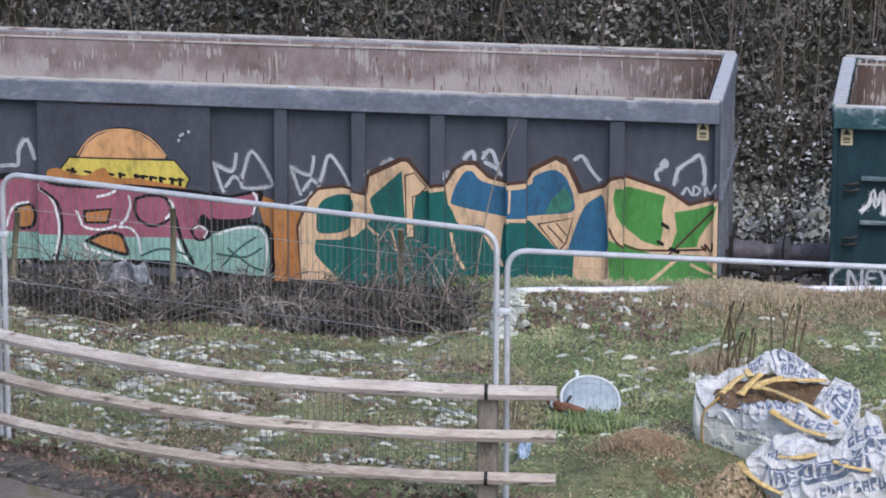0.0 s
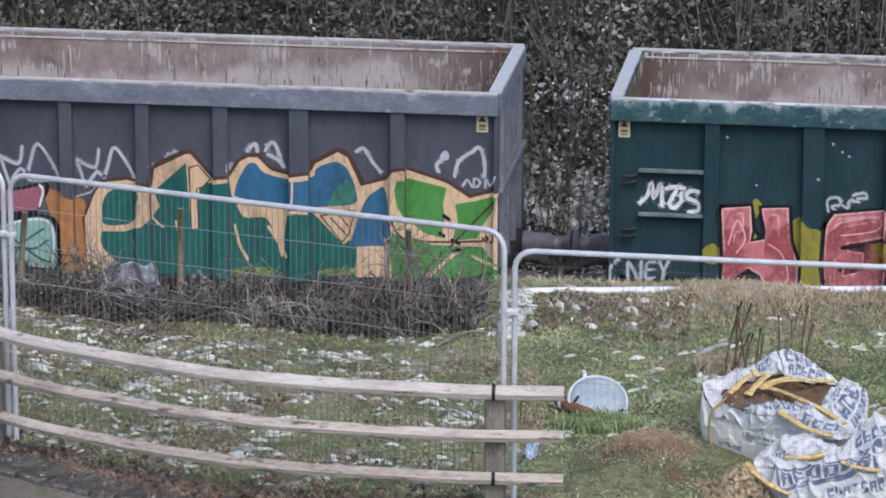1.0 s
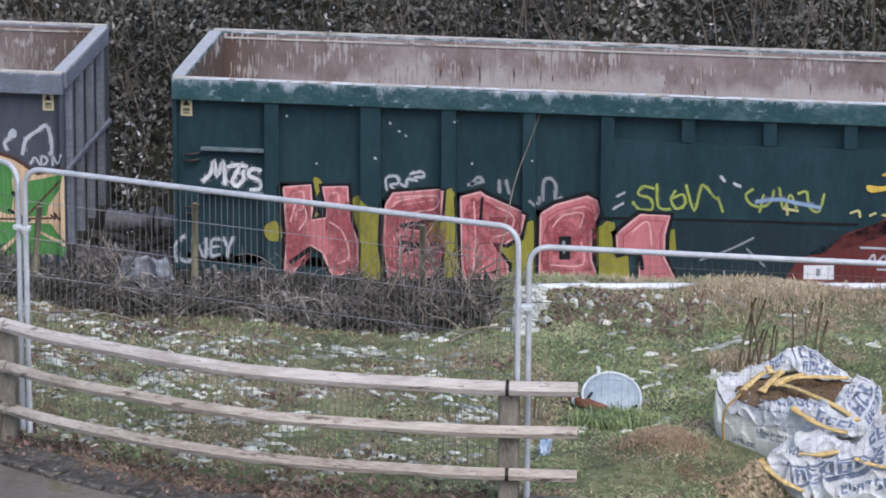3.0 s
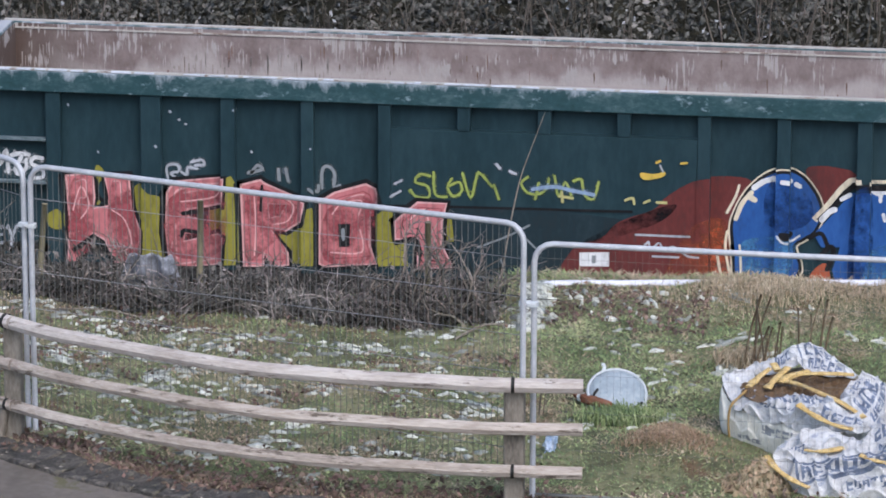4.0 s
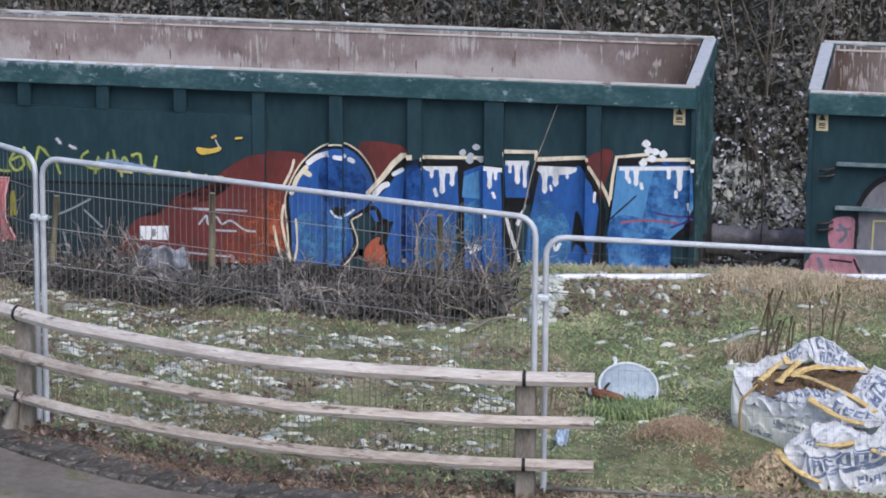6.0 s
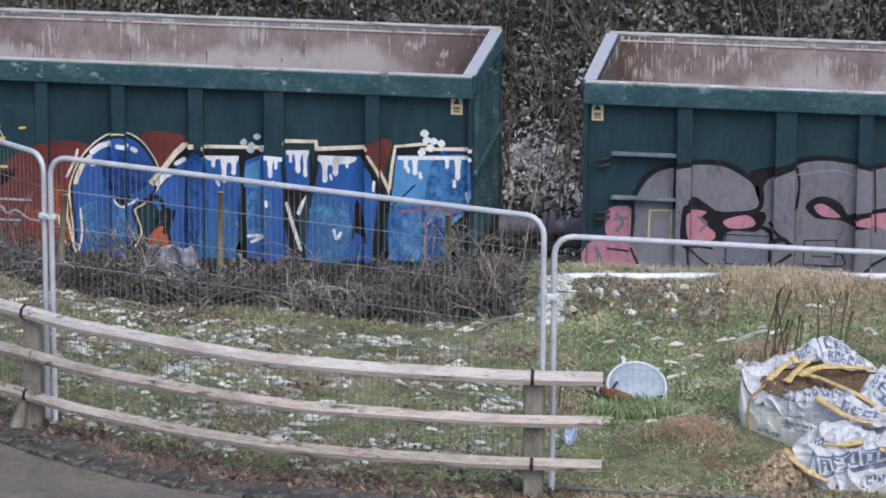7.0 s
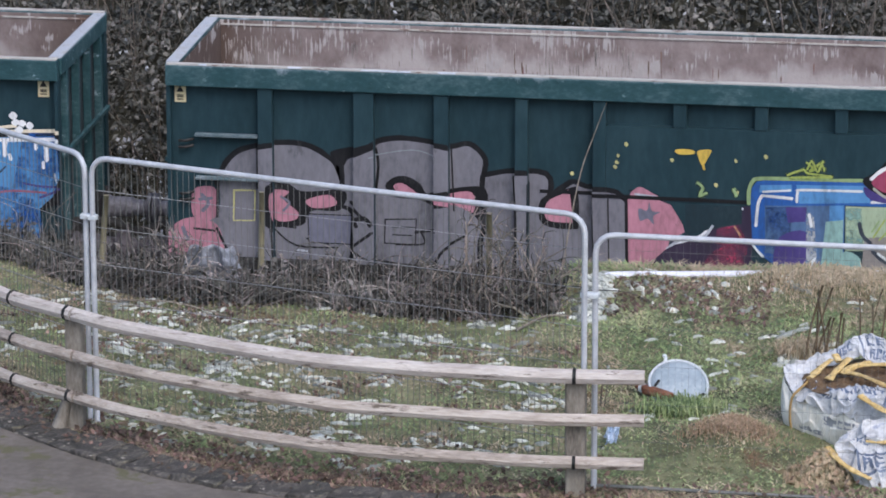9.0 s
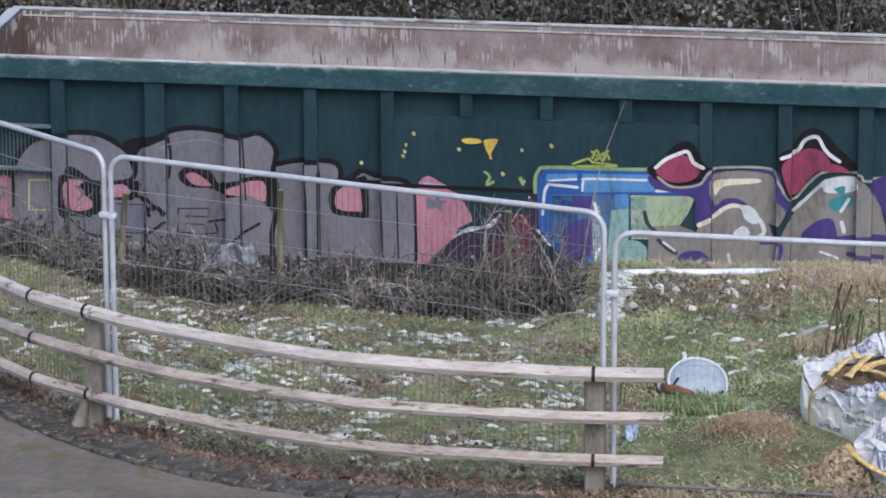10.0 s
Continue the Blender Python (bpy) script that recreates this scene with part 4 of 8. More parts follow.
def sheet(fun, nu, nv, u0, u1, v0, v1, thick=0.006, crumple=0.0, ring=False, ink=None):
    """A skin with thickness over fun(u, v); crumple: creased facets."""
    bm = bmesh.new()
    r = random.Random(5)
    top = []
    for i in range(nu + 1):
        if ring and i == nu:
            top.append(top[0])
            continue
        row = []
        for j in range(nv + 1):
            p = fun(u0 + (u1 - u0) * i / nu, v0 + (v1 - v0) * j / nv)
            ridge = (1 - abs(noise.noise(p * 5.5))) ** 4 + 0.6 * (1 - abs(noise.noise(p * 11 + Vector((3, 1, 4))))) ** 4
            row.append(bm.verts.new(p + crumple * (Vector((r.uniform(-1, 1), r.uniform(-1, 1), r.uniform(-1, 1))) * 0.5 + Vector((0, -0.5, 1.0)) * (ridge - 0.5))))
        top.append(row)
    for i in range(nu):
        for j in range(nv):
            f = bm.faces.new((top[i][j], top[i + 1][j], top[i + 1][j + 1], top[i][j + 1]))
            f.smooth = not crumple
            f.material_index = 1 if ink and ink(i, j) else 0
    if crumple:
        bmesh.ops.triangulate(bm, faces=bm.faces)
    bm.normal_update()
    r = bmesh.ops.solidify(bm, geom=list(bm.faces), thickness=thick)
    return bm


def loft(lines, nu, nv, crumple=0.008, ink=None, thick=0.005, closed=False):
    """Creased cloth stretched between a few rounded lines; ink(u, v) prints on it."""
    rails = []
    for line in lines:
        fine = smooth_line(line, 12, closed)
        if closed:
            fine.append(fine[0])
        rails.append([fine[int(i * (len(fine) - 1) / nu)].lerp(fine[min(int(i * (len(fine) - 1) / nu) + 1, len(fine) - 1)], i * (len(fine) - 1) / nu % 1) for i in range(nu + 1)])
    columns = []
    for i in range(nu + 1):
        col = smooth_line([r[i] for r in rails], 16)
        columns.append([col[int(j * (len(col) - 1) / nv)].lerp(col[min(int(j * (len(col) - 1) / nv) + 1, len(col) - 1)], j * (len(col) - 1) / nv % 1) for j in range(nv + 1)])
    bm = bmesh.new()
    grid = []
    for i in range(nu + 1):
        if closed and i == nu:
            grid.append(grid[0])
            continue
        row = []
        for p in columns[i]:
            ridge = 1.5 * (1 - abs(noise.noise(p * 4.5))) ** 8 + (1 - abs(noise.noise(p * 9 + Vector((3, 1, 4))))) ** 7 + 0.6 * noise.noise(p * 7) + 0.25 * noise.noise(p * 22)
            row.append(bm.verts.new(p + crumple * Vector((0.3 * noise.noise(p * 9), -0.7, 1.0)) * (ridge - 0.5)))
        grid.append(row)
    for i in range(nu):
        for j in range(nv):
            f = bm.faces.new((grid[i][j], grid[i + 1][j], grid[i + 1][j + 1], grid[i][j + 1]))
            f.smooth = True
            f.material_index = 1 if ink and ink((i + 0.5) / nu, (j + 0.5) / nv) else 0
    # the inner skin, and a hem along the open edges
    bmesh.ops.recalc_face_normals(bm, faces=bm.faces)
    bm.normal_update()
    front = list(bm.faces)
    hem = [e for e in bm.edges if e.is_boundary]
    under = {v: bm.verts.new(v.co - v.normal * thick) for v in list(bm.verts)}
    for f in front:
        back = bm.faces.new([under[v] for v in reversed(f.verts)])
        back.material_index, back.smooth = 0, True
    for e in hem:
        p, q = e.verts
        bm.faces.new((p, q, under[q], under[p]))
    bmesh.ops.recalc_face_normals(bm, faces=bm.faces)
    return bm


def blocks(u0, u1, v0, v1, count):
    """Print test: a row of worn blocks with slots and notches, between two edges of the cloth."""
    def test(u, v):
        if not (u0 < u < u1 and v0 < v < v1):
            return False
        k = (u - u0) / (u1 - u0) * count
        kind = int(5 * abs(noise.noise((int(k) * 2.7 + 0.4, count * 0.37, 3.1)) * 1.9)) % 5
        a, b = (k % 1) / 0.82, (v - v0) / (v1 - v0)
        if a > 1 or noise.noise((u * 41, v * 37, count)) > 0.42:
            return False
        slots = (((0.34, 0.66, 0.28, 0.72),), ((0.36, 1.1, 0.30, 0.70),), ((0.4, 1.1, 0.18, 0.42), (0.4, 1.1, 0.60, 0.84)), ((0.34, 0.66, 0.55, 1.1), (0.38, 0.62, 0.2, 0.36)), ((-0.1, 0.34, 0.3, 1.1), (0.66, 1.1, 0.3, 1.1)))[kind]
        return not any(p < a < q and r < b < t for p, q, r, t in slots)
    return test


def printed(*tests):
    return lambda u, v: any(t(u, v) for t in tests)


def strap(parent, pts, wide=0.034):
    line = smooth_line(pts, 5)
    bm = tube(bmesh.new(), line, [wide * (0.72 + 0.7 * abs(noise.noise((p.x * 8, p.y * 8, 1)))) for p in line], 6)
    for v in bm.verts:
        near = min(line, key=lambda p: (p - v.co).length)
        v.co.z = near.z + 0.012 + (v.co.z - near.z) * (0.36 + 0.2 * noise.noise(near * 8))
    part("strap", bm, M["strap_yellow"], parent, "yellow woven lifting strap", True)


FOOTPRINT = [(-0.60, 0.10), (-0.49, -0.10), (-0.27, -0.30), (0.0, -0.54), (0.32, -0.64), (0.56, -0.40), (0.60, 0.0), (0.48, 0.34), (0.1, 0.52), (-0.35, 0.40)]


def standing_bag():
    b = thing("bulk_bag", -1.77, 31.2, PLATEAU, "slumped open white bulk bag with yellow straps and navy print", "bulk bag", "bulk bags")
    tops = [0.40, 0.29, 0.27, 0.28, 0.32, 0.34, 0.39, 0.40, 0.42, 0.42]
    rings = [[(x * k, y * k, h * s - 0.01) for (x, y), h in zip(FOOTPRINT, tops)] for k, s in ((0.95, 0.0), (1.0, 0.3), (1.01, 0.65), (0.98, 1.0))]
    part("side_cloth", loft(rings, 220, 30, 0.016, printed(blocks(0.2, 0.3, 0.62, 0.8, 5), blocks(0.12, 0.2, 0.3, 0.4, 5)), closed=True), [M["bag_side"], M["faded_print"]], b, "cream woven bag side with faded print")
    part("corner_fold", loft([[(-0.60, 0.10, 0.44), (-0.57, 0.0, 0.37), (-0.49, -0.14, 0.30)], [(-0.52, 0.17, 0.43), (-0.49, 0.07, 0.37), (-0.44, -0.07, 0.34)], [(-0.39, 0.25, 0.43), (-0.37, 0.12, 0.39), (-0.38, 0.0, 0.36)], [(-0.37, 0.27, 0.36), (-0.35, 0.16, 0.33), (-0.35, 0.04, 0.30)]], 60, 40, 0.022, blocks(0.3, 0.75, 0.25, 0.5, 3)), [M["bag"], M["faded_print"]], b)
    front = [[(-0.49, -0.14, 0.28), (-0.23, -0.35, 0.25), (0.04, -0.58, 0.27), (0.26, -0.70, 0.30), (0.47, -0.75, 0.32)],
             [(-0.47, -0.10, 0.32), (-0.23, -0.34, 0.32), (0.06, -0.57, 0.38), (0.28, -0.67, 0.38), (0.48, -0.70, 0.36)],
             [(-0.44, -0.08, 0.34), (-0.16, -0.36, 0.39), (0.10, -0.52, 0.46), (0.30, -0.58, 0.43), (0.50, -0.62, 0.37)],
             [(-0.39, 0.0, 0.37), (-0.20, -0.16, 0.38), (0.04, -0.30, 0.43), (0.24, -0.38, 0.44), (0.47, -0.44, 0.36)],
             [(-0.37, 0.04, 0.30), (-0.18, -0.11, 0.31), (0.04, -0.24, 0.36), (0.24, -0.32, 0.36), (0.47, -0.40, 0.30)]]
    part("front_collar", loft(front, 280, 90, 0.026, printed(blocks(0.08, 0.64, 0.54, 0.72, 8), blocks(0.6, 0.97, 0.24, 0.46, 4), blocks(0.1, 0.5, 0.36, 0.42, 9))), [M["bag"], M["print"]], b, "crumpled white turned-over collar")
    lobe = [[(0.47, -0.75, 0.32), (0.57, -0.52, 0.34), (0.61, -0.20, 0.38), (0.59, 0.10, 0.42), (0.49, 0.30, 0.42)],
            [(0.40, -0.58, 0.37), (0.48, -0.34, 0.42), (0.52, -0.15, 0.45), (0.51, 0.08, 0.46), (0.45, 0.28, 0.44)],
            [(0.30, -0.36, 0.42), (0.31, -0.20, 0.44), (0.34, -0.06, 0.46), (0.38, 0.12, 0.45), (0.41, 0.26, 0.45)],
            [(0.26, -0.32, 0.35), (0.27, -0.16, 0.37), (0.30, -0.02, 0.38), (0.35, 0.16, 0.38), (0.39, 0.30, 0.38)]]
    part("side_collar", loft(lobe, 170, 90, 0.024, printed(blocks(0.16, 0.86, 0.28, 0.50, 5), blocks(0.2, 0.8, 0.10, 0.23, 6), blocks(0.3, 0.8, 0.54, 0.62, 8))), [M["bag"], M["print"]], b, "crumpled white turned-over collar")
    flap = [[(-0.14, 0.52, 0.55), (-0.04, 0.56, 0.57), (0.09, 0.54, 0.55), (0.23, 0.48, 0.48), (0.37, 0.36, 0.41)],
            [(-0.10, 0.44, 0.53), (-0.01, 0.48, 0.50), (0.11, 0.46, 0.48), (0.24, 0.42, 0.44), (0.36, 0.34, 0.41)],
            [(-0.06, 0.30, 0.52), (0.0, 0.32, 0.45), (0.10, 0.30, 0.42), (0.21, 0.30, 0.42), (0.35, 0.30, 0.40)]]
    part("flap", loft(flap, 180, 80, 0.020, printed(blocks(0.24, 0.84, 0.1, 0.44, 4), blocks(0.28, 0.8, 0.54, 0.82, 5), lambda u, v: 0.14 < u < 0.17)), [M["bag"], M["print"]], b, "folded white flap of the bag mouth")
    rear = [[(-0.59, 0.13, 0.42), (-0.40, 0.38, 0.44), (-0.25, 0.50, 0.47), (-0.12, 0.56, 0.55)],
            [(-0.54, 0.16, 0.43), (-0.39, 0.32, 0.45), (-0.23, 0.40, 0.47), (-0.10, 0.46, 0.54)],
            [(-0.48, 0.20, 0.38), (-0.38, 0.28, 0.40), (-0.22, 0.32, 0.42), (-0.06, 0.34, 0.48)]]
    part("rear_collar", loft(rear, 140, 40, 0.020, blocks(0.66, 0.9, 0.25, 0.75, 3)), [M["bag"], M["print"]], b, "crumpled white turned-over collar")
    heap = [[(0.0 + 0.02 * math.cos(q), 0.08 + 0.02 * math.sin(q), 0.385) for q in (0, 1.57, 3.14, 4.71)]] + [[(0.02 + 0.48 * s * math.cos(q), 0.08 + 0.46 * s * math.sin(q), h) for q in (0, 0.8, 1.6, 2.4, 3.2, 4.0, 4.8, 5.6)] for s, h in ((0.4, 0.385), (0.8, 0.385), (1.0, 0.36))]
    part("mulch", loft(heap, 60, 16, 0.03, closed=True), M["mulch"], b, "brown earth inside the bag")
    for pts in ([(-0.26, -0.06, 0.40), (-0.20, 0.04, 0.45), (-0.13, 0.22, 0.48)], [(-0.15, 0.04, 0.43), (-0.05, 0.14, 0.45), (0.11, 0.20, 0.45), (0.35, 0.24, 0.44)], [(-0.15, 0.04, 0.43), (-0.03, -0.08, 0.45), (0.14, -0.30, 0.46), (0.31, -0.46, 0.44), (0.47, -0.58, 0.38)], [(-0.24, 0.30, 0.48), (-0.20, 0.22, 0.45)], [(0.0, -0.56, 0.45), (0.10, -0.64, 0.41), (0.25, -0.73, 0.37), (0.40, -0.77, 0.35)], [(-0.40, -0.02, 0.39), (-0.33, 0.16, 0.42), (-0.26, 0.27, 0.45)], [(-0.17, 0.0, 0.43), (-0.10, 0.10, 0.46), (0.02, 0.22, 0.46)]):
        strap(b, pts)
    bm = tube(bmesh.new(), smooth_line([(-0.515, -0.105, 0.02), (-0.53, -0.10, 0.14), (-0.515, -0.12, 0.28), (-0.46, -0.10, 0.345), (-0.40, 0.0, 0.38)], 4), [0.010] * 17, 5)
    part("seam", bm, M["seam"], b)


def lying_bag():
    b = thing("bulk_bag", -1.4, 30.2, PLATEAU, "collapsed white bulk bag with navy print lying before another", "bulk bag", "bulk bags")
    back = [(-0.37, 0.30, 0.0), (-0.10, 0.36, 0.02), (0.10, 0.34, 0.02), (0.25, 0.36, 0.05), (0.44, 0.42, 0.05)]
    top = [(-0.45, 0.22, 0.24), (-0.25, 0.25, 0.33), (-0.04, 0.20, 0.33), (0.12, 0.17, 0.31), (0.24, 0.29, 0.46), (0.38, 0.30, 0.49)]
    fold = [(-0.50, 0.08, 0.24), (-0.34, 0.06, 0.27), (-0.17, 0.02, 0.26), (0.10, 0.02, 0.29), (0.28, 0.06, 0.36), (0.46, 0.10, 0.42)]
    brow = [(-0.51, -0.02, 0.21), (-0.33, -0.10, 0.21), (-0.16, -0.12, 0.25), (0.12, -0.12, 0.30), (0.32, -0.12, 0.33), (0.52, -0.10, 0.35)]
    hem = [(-0.43, -0.12, 0.11), (-0.29, -0.20, 0.09), (-0.10, -0.20, 0.13), (0.12, -0.20, 0.18), (0.35, -0.20, 0.24), (0.55, -0.20, 0.27)]
    foot = [(-0.35, -0.14, 0.0), (-0.22, -0.27, 0.0), (-0.07, -0.27, 0.0), (0.15, -0.27, 0.0), (0.41, -0.27, 0.0), (0.59, -0.27, 0.0)]

    def frame_bars(u, v):
        return 0.16 < u < 0.82 and 0.605 < v < 0.795 and not (0.185 < u < 0.795 and 0.632 < v < 0.768)

    part("cloth", loft([back, top, fold, brow, hem, foot], 300, 180, 0.032, printed(frame_bars, blocks(0.21, 0.78, 0.645, 0.757, 6), blocks(0.7, 0.98, 0.3, 0.38, 4), blocks(0.72, 0.99, 0.44, 0.54, 3), blocks(0.05, 0.3, 0.42, 0.47, 4), blocks(0.5, 0.95, 0.84, 0.89, 9))), [M["bag"], M["print"]], b, "crumpled white woven cloth")
    for pts in ([(-0.56, 0.0, 0.20), (-0.49, -0.12, 0.16), (-0.38, -0.20, 0.11), (-0.24, -0.24, 0.06)], [(-0.29, 0.0, 0.26), (-0.15, -0.04, 0.27), (-0.02, -0.01, 0.29)], [(0.10, -0.15, 0.29), (0.23, -0.18, 0.26), (0.38, -0.20, 0.25)]):
        strap(b, pts)


M["seam"] = mat("soiled_seam_tape", [(0.2, 0.12, 0.04), (0.34, 0.22, 0.08), (0.46, 0.32, 0.14)], 14, 0.8, bump=0.2)
M["faded_print"] = mat("faded_bag_print", [(0.22, 0.23, 0.26), (0.34, 0.35, 0.37)], 9, 0.8, bump=0.2)
standing_bag()
lying_bag()


def build_lid():
    d = thing("round_lid", -3.19, 31.9, PLATEAU + 0.088, "pale blue-grey metal lid with a white rim on the turf", "lid")
    tilt = pose(0, 0, 0, 33, 10, 0)

    def turned(prof):
        bm, rings = bmesh.new(), []
        for r, z in prof:
            rings.append([bm.verts.new((max(r, 0.001) * math.cos(a), max(r, 0.001) * math.sin(a), z)) for a in (2 * math.pi * i / 48 for i in range(48))])
        for p, q in zip(rings, rings[1:]):
            for i in range(48):
                bm.faces.new((p[i], p[(i + 1) % 48], q[(i + 1) % 48], q[i])).smooth = True
        bmesh.ops.transform(bm, matrix=tilt, verts=bm.verts)
        return bm

    part("disc", turned([(0.0, 0.022), (0.08, 0.021), (0.16, 0.014), (0.208, 0.004), (0.209, -0.02), (0.15, -0.012), (0.0, -0.004)]), M["lid"], d)
    part("rim", turned([(0.208, 0.0), (0.212, 0.009), (0.219, 0.011), (0.226, 0.006), (0.231, -0.014), (0.228, -0.034), (0.22, -0.034), (0.216, -0.012), (0.212, -0.006), (0.208, -0.02)]), M["lid_rim"], d, "pale rolled rim")
    bm = boxes(((-0.150, 0.165, 0.0), (-0.125, 0.215, 0.018)), ((-0.165, 0.205, 0.006), (-0.135, 0.230, 0.024)), bevel=0.005)
    bmesh.ops.transform(bm, matrix=tilt, verts=bm.verts)
    part("handle", bm, M["lid_rim"], d, "bent white lifting lug")
    for x, y, turn in ((-0.155, -0.055, 70), (0.185, -0.085, 55)):
        bm = boxes(((-0.032, -0.009, 0.0), (0.032, 0.009, 0.022)), bevel=0.004)
        bmesh.ops.transform(bm, matrix=tilt @ pose(x, y, 0.008, 0, 0, turn), verts=bm.verts)
        part("clip", bm, M["strap"], d, "dark steel clip")
    b = thing("rusty_bar", -3.37, 31.80, PLATEAU + 0.045, "rusty brown steel bar with a pale collar lying before the lid", "scrap metal", rz=-42)
    bar = boxes(((-0.10, -0.034, -0.03), (0.20, 0.034, 0.034)), ((-0.19, -0.018, -0.015), (-0.10, 0.018, 0.022)), bevel=0.012)
    bmesh.ops.subdivide_edges(bar, edges=[e for e in bar.edges if e.calc_length() > 0.03], cuts=3, use_grid_fill=True)
    for v in bar.verts:
        v.co += 0.012 * Vector((noise.noise(v.co * 30), noise.noise(v.co * 25 + Vector((5, 0, 0))), noise.noise(v.co * 28 + Vector((0, 7, 0)))))
    part("shaft", bar, M["rust"], b)
    part("collar", tube(bmesh.new(), [(-0.125, 0, 0.003), (-0.10, 0, 0.003)], 0.037, 12), M["lid_rim"], b, "pale ring round the bar")


M["lid"] = mat("pale_grey_lid", [(0.24, 0.29, 0.32), (0.31, 0.36, 0.395), (0.40, 0.44, 0.47)], 5, 0.5, 0.1, bump=0.1)
M["rust"] = mat("rusty_steel", [(0.08, 0.03, 0.018), (0.19, 0.075, 0.04), (0.28, 0.13, 0.075)], 9, 0.9, bump=0.5)
build_lid()


def build_edging():
    e = thing("white_edging", -4.1, 34.9, PLATEAU - 0.075, "snow-covered white edging pipe round a raised bed", "edging")
    bm = bmesh.new()
    pts = smooth_line([(-0.02, -0.35, 0.03), (-0.03, -0.12, 0.06), (0.0, -0.01, 0.075), (0.12, 0.055, 0.08), (0.6, 0.13, 0.08), (1.2, 0.24, 0.08), (2.4, 0.42, 0.08), (4.4, 0.72, 0.08)], 5)
    tube(bm, pts, 0.037, 10)
    part("pipe", bm, M["edging"], e, "white plastic pipe dusted with snow")
    spots = []
    for k in range(150):
        t = 0.72 * (k / 150) ** 1.3
        spots.append((-4.13 + 0.05 * t + rnd.normal(0, 0.04), 34.85 - 1.6 * t + rnd.normal(0, 0.05), rnd.uniform(0.018, 0.058), rnd.uniform(0.8, 1.5)))
    for _ in range(34):
        spots.append((rnd.uniform(-4.0, -2.7), rnd.uniform(33.9, 34.8), rnd.uniform(0.007, 0.026), rnd.uniform(1.0, 3.0)))
    for _ in range(26):
        spots.append((-2.4 + rnd.normal(0, 0.07), 32.95 + rnd.normal(0, 0.2), rnd.uniform(0.015, 0.045), rnd.uniform(0.8, 1.4)))
    patches(spots, "snow_lumps", "broken lumps of snow along the bed edge", 0.042, 0.7, 1.2)


M["edging"] = mat("white_pipe", [(0.58, 0.58, 0.66), (0.7, 0.7, 0.78), (0.8, 0.8, 0.86)], 6, 0.5, bump=0.15)
build_edging()


def stalks(x, y, spread, count, high, label, material, lean=0.1, width=0.006):
    s = thing("dry_stalks", x, y, ground_z(x, y), label, "dead plant", "dead plants on the terrace")
    for k in range(count):
        bm = bmesh.new()
        dx, dy = rnd.normal(0, spread), rnd.normal(0, spread * 0.6)
        h = high * rnd.uniform(0.6, 1.1)
        a = rnd.normal(0.1, lean)
        r = width * rnd.uniform(0.6, 1.3)
        tube(bm, smooth_line([(dx, dy, -0.02), (dx + a * h * 0.4, dy, h * 0.5), (dx + a * h, dy - 0.03, h)], 3), r, 4)
        part("stalk", bm, material, s)


M["weed"] = mat("dry_weed_stalk", [(0.07, 0.048, 0.03), (0.14, 0.098, 0.062), (0.25, 0.19, 0.125)], 3, 0.9, bump=0)
stalks(-2.2, 32.9, 0.10, 10, 0.58, "dry brown weed stalks standing in the turf", M["weed"], 0.10, 0.0068)
stalks(-1.85, 33.3, 0.06, 5, 0.46, "dry brown weed stalks standing in the turf", M["weed"], 0.08, 0.007)
stalks(-3.74, 31.55, 0.02, 2, 0.22, "dark dead weed stalk beside the guard rail", M["twig"], 0.05)


def build_bush(x, y, high, wide, count):
    """A leafless bush: crooked stems that fork and cross."""
    b = thing("bare_bush", x, y, ground_z(x, y), "pale leafless bush tangled in the brambles", "bush", "bare bushes")
    bm, fine = bmesh.new(), bmesh.new()
    for _ in range(count):
        p = Vector((rnd.normal(0, wide * 0.35), rnd.normal(0, wide * 0.3), -0.02))
        d = Vector((rnd.normal(0, 0.35), rnd.normal(-0.1, 0.25), 1.0)).normalized()
        line, tall = [p.copy()], high * rnd.uniform(0.55, 1.1)
        while p.z < tall and len(line) < 9:
            d = (d + Vector((rnd.normal(0, 0.36), rnd.normal(0, 0.3), rnd.normal(0, 0.16))) - Vector((p.x, p.y, 0)) * 0.5).normalized()
            p = p + d * high * 0.16
            line.append(p.copy())
            if len(line) > 2:
                for _ in range(2):
                    q, e, twig = p.copy(), (d + Vector((rnd.normal(0, 0.9), rnd.normal(0, 0.7), rnd.normal(0, 0.6)))).normalized(), [p.copy()]
                    for _ in range(3):
                        e = (e + Vector((rnd.normal(0, 0.5), rnd.normal(0, 0.4), rnd.normal(0, 0.4)))).normalized()
                        q = q + e * rnd.uniform(0.03, 0.085)
                        twig.append(q.copy())
                    tube(fine, twig, [0.0052, 0.0045, 0.0036, 0.0024], 3, caps=False)
        r = rnd.uniform(0.006, 0.013)
        tube(bm, line, [r * (1 - 0.7 * i / len(line)) for i in range(len(line))], 5, caps=False)
    part("branchwork", bm, M["pale_twig"], b, kind="stuff")
    part("brushwood", fine, M["bramble"], b, kind="stuff")


build_bush(-4.95, 33.95, 0.72, 0.34, 10)
build_bush(-4.66, 33.9, 0.56, 0.3, 8)
build_bush(-4.42, 34.05, 0.48, 0.25, 6)
build_bush(-5.3, 34.0, 0.44, 0.4, 9)
build_bush(-6.1, 34.1, 0.34, 0.5, 10)
build_bush(-7.5, 34.4, 0.36, 0.6, 12)
build_bush(-5.5, 34.05, 0.30, 0.5, 10)


